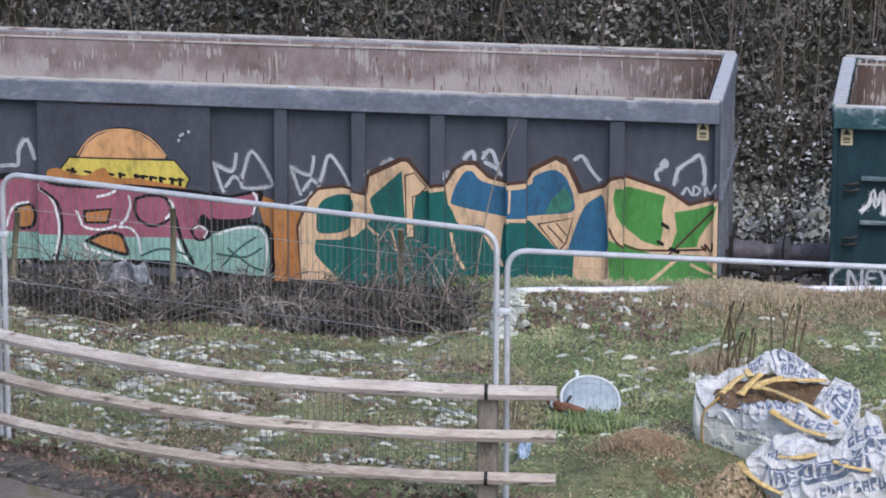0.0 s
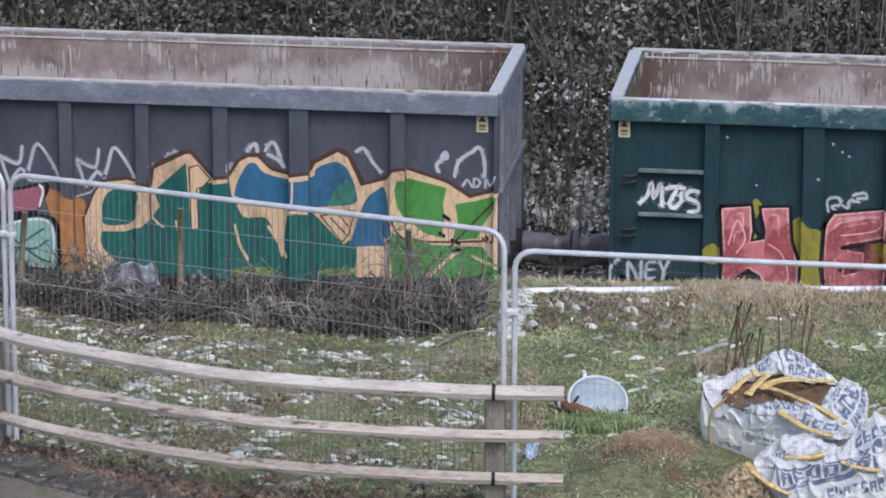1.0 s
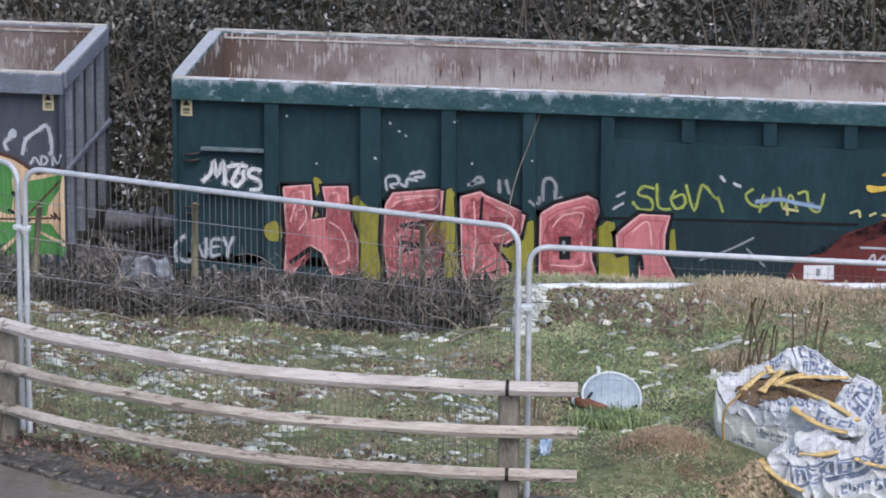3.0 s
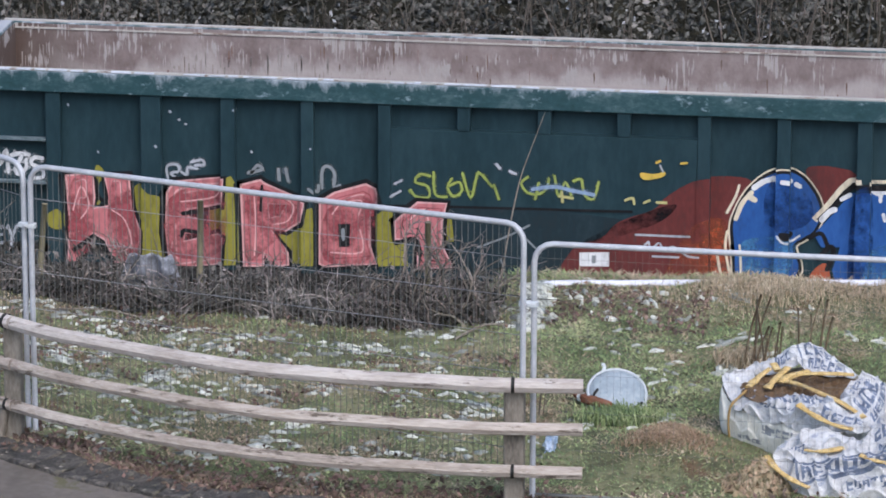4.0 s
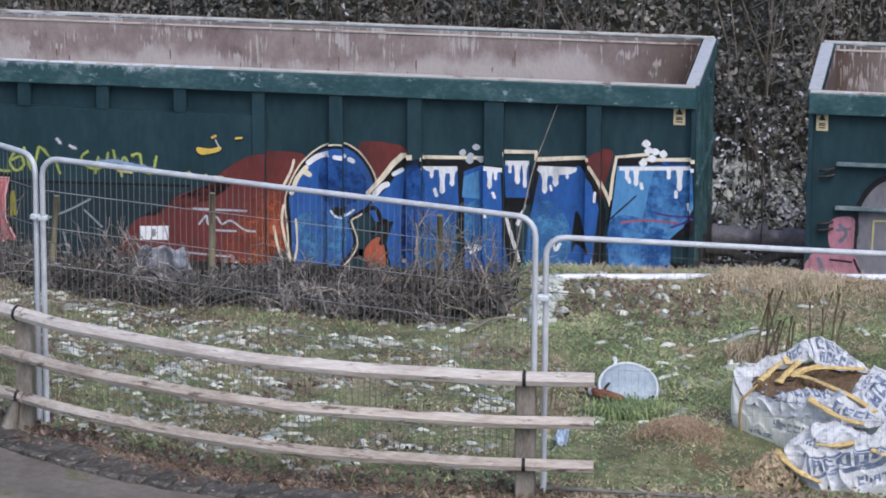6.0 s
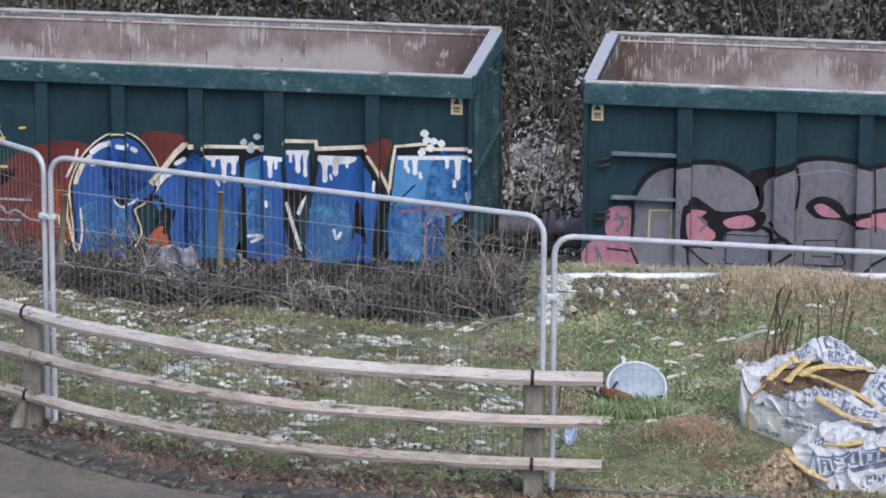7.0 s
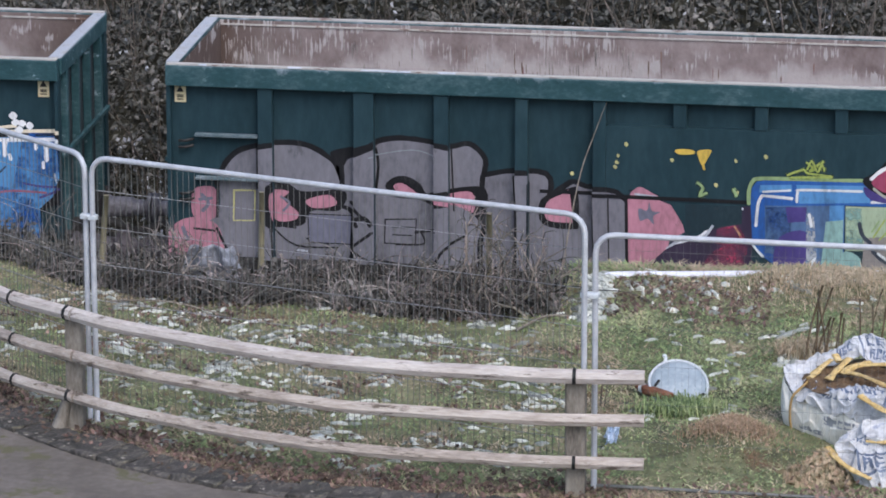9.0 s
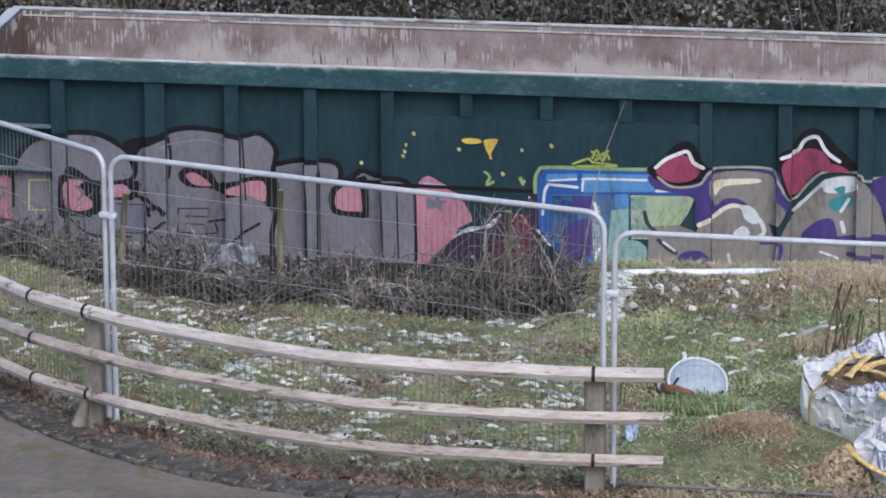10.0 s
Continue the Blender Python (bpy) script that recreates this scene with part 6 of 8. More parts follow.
art = Art(GREY, "spray_tag", "thin white spray tags above the graffiti")
art.tag("tagwhite", 4.5, [(1385, 182), (1390, 200), (1405, 212), (1415, 218), (1421, 201), (1421, 183)])
art.done()
art = Art(GREY, "spray_tag", "thin white spray tags above the graffiti")
art.fill("tagwhite", [(1367, 206), (1373, 213), (1378, 209), (1377, 202), (1370, 201)])
art.done()
art = Art(GREY, "spray_tag", "thin white spray tags above the graffiti")
art.tag("tagwhite", 2.6, [(1395, 170), (1400, 178), (1406, 169)])
art.done()
art = Art(GREY, "spray_tag", "thin white spray tags above the graffiti")
art.tag("tagwhite", 2.6, [(1408, 169), (1409, 180), (1416, 175), (1411, 169)])
art.done()
art = Art(GREY, "spray_tag", "thin white spray tags above the graffiti")
art.tag("tagwhite", 2.6, [(1422, 169), (1423, 180), (1428, 171), (1435, 185)])
art.done()
art = Art(GREY, "spray_tag", "thin white spray tags above the graffiti")
art.tag("tagwhite", 2.6, [(922, 139), (941, 146), (947, 155)])
art.done()

art = Art(GREY, "graffiti_piece", "large teal, blue and green wildstyle letters outlined in peach")
art.fill("brown", [(928, 112), (941, 146), (955, 162), (982, 166), (1010, 160), (1017, 184), (1055, 203), (1066, 202), (1089, 173), (1110, 175), (1119, 192), (1133, 201), (1147, 202), (1162, 186), (1181, 179), (1208, 183), (1212, 195), (1242, 212), (1255, 209), (1268, 188), (1276, 169), (1304, 181), (1309, 191), (1323, 193), (1377, 177), (1404, 160), (1439, 170), (1444, 58), (934, 37)], False)
art.fill("peach", [(931, 111), (945, 146), (956, 158), (984, 162), (1015, 156), (1018, 177), (1057, 197), (1063, 197), (1089, 168), (1111, 171), (1123, 190), (1134, 196), (1145, 196), (1162, 180), (1184, 175), (1209, 179), (1216, 191), (1243, 206), (1255, 200), (1264, 181), (1271, 165), (1302, 174), (1311, 186), (1322, 189), (1375, 173), (1403, 155), (1441, 166), (1444, 58), (934, 37)], False)
art.fill("teal", [(954, 42), (949, 84), (952, 96), (982, 97), (1004, 107), (1015, 118), (1024, 130), (1017, 149), (1057, 186), (1061, 127), (1070, 123), (1074, 160), (1110, 166), (1113, 147), (1128, 124), (1154, 122), (1174, 115), (1181, 130), (1212, 130), (1250, 91), (1256, 97), (1266, 92), (1264, 49), (982, 39)], False)
art.fill("teal", [(955, 136), (963, 147), (982, 154), (999, 150), (998, 129), (995, 115), (982, 106), (956, 105), (953, 119)])
art.fill("teal_blue", [(1117, 153), (1122, 169), (1133, 187), (1143, 188), (1154, 177), (1188, 170), (1213, 175), (1217, 185), (1238, 194), (1250, 190), (1258, 180), (1265, 159), (1263, 143), (1229, 138), (1188, 134), (1154, 139), (1120, 146)])
art.fill("seagreen", [(1230, 139), (1239, 159), (1254, 173), (1264, 159), (1261, 143)], False)
art.fill("teal_blue", [(1260, 91), (1264, 114), (1277, 148), (1291, 161), (1300, 163), (1305, 127), (1305, 95), (1284, 91)])
art.fill("peach", [(1061, 180), (1072, 184), (1087, 167), (1078, 157), (1070, 154), (1072, 104), (1063, 103)], False)
art.line("brown", 1.9, [(1061, 180), (1072, 184), (1087, 167), (1078, 157), (1070, 154), (1072, 104), (1063, 103), (1061, 180)], False)
art.fill("peach", [(1120, 143), (1154, 135), (1188, 129), (1180, 122), (1175, 72), (1166, 100), (1154, 121), (1128, 121)])
art.fill("peach", [(1222, 126), (1264, 135), (1256, 104), (1248, 94)], False)
art.line("brown", 1.9, [(1222, 126), (1264, 135), (1256, 104), (1248, 94), (1222, 126)], False)
art.line("brown", 1.9, [(1234, 124), (1253, 104)])
art.line("brown", 1.9, [(1245, 127), (1256, 114)])
art.line("peach", 2.6, [(1189, 173), (1189, 157), (1188, 142)])
art.fill("peach", [(1003, 146), (1018, 151), (1015, 125), (1003, 112), (995, 106), (996, 129)])
art.fill("peach", [(941, 95), (952, 99), (952, 77), (982, 43), (954, 42), (939, 77)])
art.line("peach", 3.9, [(1117, 110), (1122, 87), (1132, 68)])
art.line("peach", 3.2, [(1044, 112), (1051, 87)])
art.line("peach", 3.9, [(1158, 110), (1172, 88), (1179, 73)])
art.line("peach", 3.2, [(1010, 121), (1021, 110), (1028, 105)])
art.fill("green", [(1313, 164), (1316, 176), (1330, 177), (1375, 167), (1371, 146), (1373, 130), (1369, 104), (1348, 110), (1329, 125), (1317, 144)], False)
art.fill("green", [(1386, 147), (1411, 152), (1437, 160), (1433, 143), (1416, 117), (1413, 105), (1382, 102), (1389, 123)], False)
art.fill("green", [(1306, 113), (1324, 107), (1358, 95), (1383, 95), (1419, 95), (1427, 83), (1440, 75), (1440, 57), (1311, 51)], False)
art.line("brown", 2.6, [(1309, 127), (1319, 109), (1338, 100), (1365, 99), (1419, 102)])
art.line("peach", 4.5, [(1392, 92), (1365, 66), (1352, 55)])
art.line("peach", 3.9, [(1407, 83), (1426, 74), (1441, 72)])
art.line("brown", 2.6, [(1433, 152), (1379, 93)])
art.line("black", 4.5, [(1367, 110), (1372, 107)])
art.line("black", 4.5, [(1382, 102), (1391, 98)])
art.line("black", 4.5, [(1372, 132), (1378, 128)])
art.line("black", 4.5, [(1384, 88), (1392, 91)])
art.fill("veil_lime", [(1106, 54), (1147, 59), (1168, 55), (1161, 48), (1120, 45)])
art.fill("veil_lime", [(1224, 59), (1257, 63), (1264, 55), (1229, 51)])
art.line("brown", 2.6, [(1419, 106), (1424, 101), (1423, 109), (1430, 100), (1432, 110)])
art.done()

art = Art(FIRST, "spray_tag", "white spray tag reading MDS and others")
art.tag("white", 5.0, [(36, 158), (44, 166), (49, 182), (52, 163), (60, 182), (62, 155)])
art.done()
art = Art(FIRST, "spray_tag", "white spray tag reading MDS and others")
art.tag("white", 5.0, [(67, 176), (77, 178), (88, 177)])
art.done()
art = Art(FIRST, "spray_tag", "white spray tag reading MDS and others")
art.tag("white", 4.6, [(79, 174), (71, 159), (75, 152), (84, 159), (85, 171)])
art.done()
art = Art(FIRST, "spray_tag", "white spray tag reading MDS and others")
art.tag("white", 5.0, [(105, 173), (95, 174), (91, 166), (104, 160), (105, 150), (94, 148)])
art.done()
art = Art(FIRST, "spray_tag", "white spray tag reading MDS and others")
art.tag("tagwhite", 4.2, [(10, 86), (1, 76), (3, 60), (13, 54), (20, 57)])
art.done()
art = Art(FIRST, "spray_tag", "white spray tag reading MDS and others")
art.tag("tagwhite", 3.8, [(22, 61), (23, 83), (36, 60), (38, 84)])
art.done()
art = Art(FIRST, "spray_tag", "white spray tag reading MDS and others")
art.tag("tagwhite", 3.8, [(54, 84), (45, 82), (44, 64), (54, 65)])
art.done()
art = Art(FIRST, "spray_tag", "white spray tag reading MDS and others")
art.tag("tagwhite", 3.4, [(45, 74), (53, 75)])
art.done()
art = Art(FIRST, "spray_tag", "white spray tag reading MDS and others")
art.tag("tagwhite", 3.8, [(60, 86), (65, 75), (71, 87)])
art.done()
art = Art(FIRST, "spray_tag", "white spray tag reading MDS and others")
art.tag("tagwhite", 3.8, [(65, 75), (64, 63)])
art.done()
art = Art(FIRST, "spray_tag", "white spray tag reading MDS and others")
art.tag("tagwhite", 3.2, [(260, 155), (259, 169), (271, 172), (274, 164), (264, 161), (272, 154)])
art.done()
art = Art(FIRST, "spray_tag", "white spray tag reading MDS and others")
art.tag("tagwhite", 3.2, [(277, 163), (283, 160), (285, 169), (296, 168)])
art.done()
art = Art(FIRST, "spray_tag", "white spray tag reading MDS and others")
art.tag("tagwhite", 3.2, [(289, 176), (302, 179), (305, 174), (294, 172)])
art.done()
art = Art(FIRST, "spray_tag", "white spray tag reading MDS and others")
art.tag("tagfaint", 3.9, [(359, 165), (370, 168), (377, 171), (370, 175), (363, 165)])
art.done()
art = Art(FIRST, "spray_tag", "white spray tag reading MDS and others")
art.tag("tagfaint", 3.9, [(396, 171), (397, 158)])
art.done()
art = Art(FIRST, "spray_tag", "white spray tag reading MDS and others")
art.tag("tagfaint", 3.9, [(405, 172), (408, 157)])
art.done()
art = Art(FIRST, "spray_tag", "white spray tag reading MDS and others")
art.tag("tagfaint", 3.9, [(449, 150), (450, 173), (458, 177), (465, 168), (464, 152), (471, 154)])
art.done()
art = Art(FIRST, "spray_tag", "white spray tag reading MDS and others")
art.tag("tagfaint", 3.9, [(435, 151), (444, 145), (445, 153)])
art.done()
art = Art(FIRST, "spray_tag", "white spray tag reading MDS and others")
art.tag("tagwhite", 2.6, [(540, 162), (548, 166)])
art.done()
art = Art(FIRST, "spray_tag", "white spray tag reading MDS and others")
art.tag("tagwhite", 2.6, [(535, 146), (547, 153)])
art.done()

art = Art(FIRST, "spray_tag", "lime green spray tag reading SLOW")
art.tag("lime", 3.0, [(583, 173), (570, 175), (565, 165), (580, 160), (581, 147), (566, 147), (559, 155)])
art.done()
art = Art(FIRST, "spray_tag", "lime green spray tag reading SLOW")
art.tag("lime", 3.0, [(587, 178), (589, 151), (603, 148)])
art.done()
art = Art(FIRST, "spray_tag", "lime green spray tag reading SLOW")
art.tag("lime", 3.0, [(609, 171), (604, 160), (611, 149), (621, 156), (618, 167), (606, 162)])
art.done()
art = Art(FIRST, "spray_tag", "lime green spray tag reading SLOW")
art.tag("lime", 3.0, [(622, 178), (632, 148), (639, 175), (643, 179), (657, 164)])
art.done()
art = Art(FIRST, "spray_tag", "lime green spray tag reading SLOW")
art.tag("lime", 3.0, [(660, 165), (666, 148)])
art.done()
art = Art(FIRST, "spray_tag", "lime green spray tag reading SLOW")
art.tag("lime", 3.0, [(701, 177), (693, 169), (700, 158), (713, 156), (724, 164), (726, 176)])
art.done()
art = Art(FIRST, "spray_tag", "lime green spray tag reading SLOW")
art.tag("lime", 3.0, [(710, 150), (714, 170)])
art.done()
art = Art(FIRST, "spray_tag", "lime green spray tag reading SLOW")
art.tag("lime", 3.0, [(733, 179), (738, 154), (746, 172), (753, 157)])
art.done()
art = Art(FIRST, "spray_tag", "lime green spray tag reading SLOW")
art.tag("lime", 3.0, [(756, 174), (765, 176), (769, 158), (780, 153), (786, 174)])
art.done()
art = Art(FIRST, "spray_tag", "lime green spray tag reading SLOW")
art.tag("tagwhite", 3.2, [(679, 183), (686, 180)])
art.done()
art = Art(FIRST, "spray_tag", "lime green spray tag reading SLOW")
art.tag("tagwhite", 3.2, [(663, 191), (667, 186)])
art.done()
art = Art(FIRST, "spray_tag", "lime green spray tag reading SLOW")
art.tag("tagblue", 4.5, [(707, 162), (733, 166), (755, 162), (780, 158)])
art.done()

art = Art(FIRST, "paint_splash", "small white paint flecks on green steel")
art.fill("tagwhite", [(262, 238), (264, 240), (266, 237), (264, 236)])
art.done()
art = Art(FIRST, "paint_splash", "small white paint flecks on green steel")
art.fill("tagwhite", [(273, 228), (275, 230), (277, 228), (275, 227)])
art.done()
art = Art(FIRST, "paint_splash", "small white paint flecks on green steel")
art.fill("tagwhite", [(281, 223), (283, 225), (285, 222), (283, 222)])
art.done()
art = Art(FIRST, "paint_splash", "small white paint flecks on green steel")
art.fill("tagwhite", [(342, 245), (344, 247), (346, 244), (344, 244)])
art.done()
art = Art(FIRST, "paint_splash", "small white paint flecks on green steel")
art.fill("tagwhite", [(362, 191), (363, 194), (365, 191), (363, 190)])
art.done()
art = Art(FIRST, "paint_splash", "small white paint flecks on green steel")
art.fill("tagwhite", [(246, 197), (248, 199), (250, 196), (248, 195)])
art.done()
art = Art(FIRST, "paint_splash", "small white paint flecks on green steel")
art.fill("tagwhite", [(173, 184), (174, 186), (176, 183), (174, 183)])
art.done()
art = Art(FIRST, "paint_splash", "small white paint flecks on green steel")
art.fill("tagwhite", [(436, 201), (437, 203), (439, 201), (437, 200)])
art.done()
art = Art(FIRST, "paint_splash", "small white paint flecks on green steel")
art.fill("tagwhite", [(137, 242), (138, 244), (140, 241), (138, 240)])
art.done()

art = Art(FIRST, "repaint_patch", "slate blue repainted strip along the foot of the plate")
art.fill("slate", [(611, 135), (717, 138), (826, 128), (830, 38), (611, 28)], False)
art.line("black", 3.2, [(517, 134), (611, 136), (826, 139)], False)
art.done()
art = Art(FIRST, "spray_tag", "faint white scrawl on a slate repainted strip")
art.line("tagfaint", 2.6, [(641, 87), (676, 102), (703, 117)])
art.done()
art = Art(FIRST, "spray_tag", "faint white scrawl on a slate repainted strip")
art.line("tagfaint", 2.6, [(669, 74), (676, 45)])
art.done()
art = Art(FIRST, "spray_tag", "faint white scrawl on a slate repainted strip")
art.line("tagfaint", 2.6, [(696, 103), (717, 83)])
art.done()
art = Art(FIRST, "spray_tag", "faint white scrawl on a slate repainted strip")
art.line("tagfaint", 2.6, [(634, 51), (676, 48)])
art.done()

art = Art(FIRST, "graffiti_fill", "olive yellow background sprayed behind pink letters")
art.fill("olive", [(114, 108), (127, 113), (133, 91), (118, 89), (111, 100)])
art.done()
art = Art(FIRST, "graffiti_fill", "olive yellow background sprayed behind pink letters")
art.fill("olive", [(170, 163), (177, 166), (182, 156), (174, 142), (176, 121), (169, 122)])
art.done()
art = Art(FIRST, "graffiti_fill", "olive yellow background sprayed behind pink letters")
art.fill("olive", [(215, 135), (225, 147), (238, 137), (255, 127), (257, 54), (232, 45), (228, 95), (215, 115)])
art.done()
art = Art(FIRST, "graffiti_fill", "olive yellow background sprayed behind pink letters")
art.fill("olive", [(321, 155), (340, 164), (347, 152), (348, 52), (310, 50), (311, 119)], False)
art.done()
art = Art(FIRST, "graffiti_fill", "olive yellow background sprayed behind pink letters")
art.fill("olive", [(399, 53), (396, 95), (418, 121), (439, 128), (444, 111), (440, 55)], False)
art.done()
art = Art(FIRST, "graffiti_fill", "olive yellow background sprayed behind pink letters")
art.fill("olive", [(514, 58), (509, 114), (528, 131), (537, 129), (540, 101), (554, 88), (556, 60)], False)
art.done()
art = Art(FIRST, "graffiti_fill", "olive yellow background sprayed behind pink letters")
art.fill("olive", [(594, 121), (609, 124), (612, 93), (599, 91)], False)
art.done()

art = Art(FIRST, "graffiti_letter", "pink blocky graffiti letter with heavy black outline")
art.line("black", 12.9, [(134, 153), (167, 157), (169, 128), (167, 113), (187, 117), (182, 155), (212, 157), (214, 115), (225, 88), (224, 51), (194, 44), (181, 74), (166, 82), (143, 42), (134, 41), (138, 91), (134, 153)], False)
art.fill("pink", [(134, 153), (167, 157), (169, 128), (167, 113), (187, 117), (182, 155), (212, 157), (214, 115), (225, 88), (224, 51), (194, 44), (181, 74), (166, 82), (143, 42), (134, 41), (138, 91)], False)
art.line("pinklight", 2.6, [(134, 153), (167, 157), (169, 128), (167, 113), (187, 117), (182, 155), (212, 157), (214, 115), (225, 88), (224, 51), (194, 44), (181, 74), (166, 82), (143, 42), (134, 41), (138, 91), (134, 153)], False)
art.line("pinklight", 1.9, [(147, 146), (158, 148), (158, 127), (149, 121), (148, 63)])
art.line("pinklight", 1.9, [(192, 148), (201, 146), (203, 115), (213, 87), (213, 59)])
art.fill("veil_pinkdark", [(138, 60), (165, 66), (164, 150), (138, 140)])
art.fill("veil_pinkdark", [(188, 60), (222, 60), (210, 150), (188, 140)])
art.line("pinklight", 1.9, [(142, 110), (152, 140), (162, 118), (152, 100)])
art.line("pinklight", 1.9, [(190, 112), (206, 100), (214, 70), (200, 60)])
art.line("black", 4.5, [(171, 149), (174, 128), (184, 124), (180, 149)])
art.line("black", 5.8, [(143, 60), (167, 78)])
art.done()

art = Art(FIRST, "graffiti_letter", "pink blocky graffiti letter with heavy black outline")
art.line("black", 12.9, [(259, 137), (268, 151), (330, 159), (327, 126), (296, 119), (284, 117), (285, 107), (303, 105), (302, 91), (280, 86), (279, 76), (321, 87), (328, 85), (325, 50), (262, 41), (257, 89), (259, 137)], False)
art.fill("pink", [(259, 137), (268, 151), (330, 159), (327, 126), (296, 119), (284, 117), (285, 107), (303, 105), (302, 91), (280, 86), (279, 76), (321, 87), (328, 85), (325, 50), (262, 41), (257, 89)], False)
art.line("pinklight", 2.6, [(259, 137), (268, 151), (330, 159), (327, 126), (296, 119), (284, 117), (285, 107), (303, 105), (302, 91), (280, 86), (279, 76), (321, 87), (328, 85), (325, 50), (262, 41), (257, 89), (259, 137)], False)
art.line("pinklight", 1.9, [(269, 97), (270, 54)])
art.line("pinklight", 1.9, [(275, 136), (316, 145)])
art.line("pinklight", 1.9, [(266, 118), (267, 129), (275, 142), (322, 151)])
art.line("pinklight", 1.9, [(265, 75), (265, 48), (317, 56)])
art.fill("veil_pinkdark", [(262, 60), (325, 66), (328, 145), (262, 130)])
art.line("pinklight", 1.9, [(272, 146), (318, 150), (318, 134), (276, 126)])
art.line("black", 5.2, [(278, 111), (300, 115)])
art.line("black", 5.2, [(276, 83), (280, 90), (300, 87)])
art.done()

art = Art(FIRST, "graffiti_letter", "pink blocky graffiti letter with heavy black outline")
art.line("black", 12.9, [(350, 150), (374, 157), (379, 153), (429, 133), (423, 107), (405, 95), (387, 95), (407, 67), (408, 52), (388, 49), (378, 66), (377, 49), (353, 48), (350, 150)], False)
art.fill("pink", [(350, 150), (374, 157), (379, 153), (429, 133), (423, 107), (405, 95), (387, 95), (407, 67), (408, 52), (388, 49), (378, 66), (377, 49), (353, 48)], False)
art.line("pinklight", 2.6, [(350, 150), (374, 157), (379, 153), (429, 133), (423, 107), (405, 95), (387, 95), (407, 67), (408, 52), (388, 49), (378, 66), (377, 49), (353, 48), (350, 150)], False)
art.line("pinkdark", 1.9, [(358, 140), (378, 146), (381, 143), (420, 126), (415, 105), (402, 95), (388, 95), (403, 72), (404, 59), (389, 57), (381, 71), (380, 57), (361, 56), (358, 140)], False)
art.fill("pinkdark", [(383, 128), (406, 128), (398, 113), (385, 110)], False)
art.line("pinklight", 1.9, [(383, 128), (406, 128), (398, 113), (385, 110), (383, 128)], False)
art.fill("veil_pinkdark", [(355, 60), (376, 66), (420, 120), (380, 146), (356, 140)])
art.line("pinklight", 1.9, [(366, 144), (368, 100), (366, 62)])
art.line("pinklight", 1.9, [(392, 140), (414, 128), (408, 108), (390, 102)])
art.line("black", 3.2, [(376, 150), (374, 119)])
art.done()

art = Art(FIRST, "graffiti_letter", "pink blocky graffiti letter with heavy black outline")
art.line("black", 12.9, [(447, 133), (465, 145), (503, 157), (514, 152), (518, 139), (508, 119), (508, 79), (516, 58), (452, 52), (446, 55), (447, 133)], False)
art.fill("pink", [(447, 133), (465, 145), (503, 157), (514, 152), (518, 139), (508, 119), (508, 79), (516, 58), (452, 52), (446, 55)], False)
art.line("pinklight", 2.6, [(447, 133), (465, 145), (503, 157), (514, 152), (518, 139), (508, 119), (508, 79), (516, 58), (452, 52), (446, 55), (447, 133)], False)
art.line("pinkdark", 1.9, [(455, 129), (470, 139), (500, 148), (508, 144), (511, 134), (503, 118), (504, 84), (509, 67), (460, 62), (456, 64), (455, 129)], False)
art.line("pinklight", 1.9, [(459, 126), (486, 141), (500, 144)])
art.fill("veil_pinkdark", [(452, 60), (508, 64), (508, 140), (456, 124)])
art.line("pinklight", 1.9, [(462, 118), (474, 132), (498, 136), (494, 118)])
art.line("pinklight", 1.9, [(460, 70), (498, 72), (496, 100)])
art.fill("black", [(469, 106), (484, 107), (483, 78), (470, 77)], False)
art.fill("tagfaint", [(473, 99), (477, 100), (477, 87), (474, 86)])
art.done()

art = Art(FIRST, "graffiti_letter", "pink blocky graffiti letter with heavy black outline")
art.line("black", 12.9, [(540, 115), (560, 133), (568, 140), (603, 140), (597, 117), (597, 88), (611, 61), (568, 57), (568, 95), (541, 93), (540, 115)], False)
art.fill("pink", [(540, 115), (560, 133), (568, 140), (603, 140), (597, 117), (597, 88), (611, 61), (568, 57), (568, 95), (541, 93)], False)
art.line("pinklight", 2.6, [(540, 115), (560, 133), (568, 140), (603, 140), (597, 117), (597, 88), (611, 61), (568, 57), (568, 95), (541, 93), (540, 115)], False)
art.line("pinkdark", 1.9, [(548, 113), (563, 127), (569, 134), (597, 133), (592, 115), (593, 91), (604, 69), (570, 66), (570, 97), (548, 95), (548, 113)], False)
art.line("pinklight", 1.9, [(559, 119), (577, 132), (582, 103)])
art.line("black", 5.2, [(541, 88), (565, 94), (571, 74)])
art.done()

art = Art(FIRST, "graffiti_fill", "red and orange sprayed cloud behind blue letters")
art.fill("red", [(740, 32), (755, 89), (790, 105), (811, 126), (852, 143), (866, 158), (894, 177), (921, 184), (962, 183), (969, 169), (949, 147), (942, 98), (880, 38)])
art.done()
art = Art(FIRST, "graffiti_fill", "red and orange sprayed cloud behind blue letters")
art.fill("veil_orangered", [(870, 70), (900, 124), (935, 131), (944, 98), (952, 40), (872, 37)])
art.fill("veil_orangered", [(905, 60), (915, 110), (938, 118), (946, 40), (905, 37)])
art.fill("veil_black", [(770, 100), (800, 118), (850, 142), (880, 150), (860, 128), (800, 104)])
art.done()
art = Art(FIRST, "graffiti_fill", "red and orange sprayed cloud behind blue letters")
art.fill("red", [(1032, 197), (1051, 202), (1072, 200), (1087, 196), (1092, 183), (1052, 146), (1042, 172)])
art.done()
art = Art(FIRST, "graffiti_fill", "red and orange sprayed cloud behind blue letters")
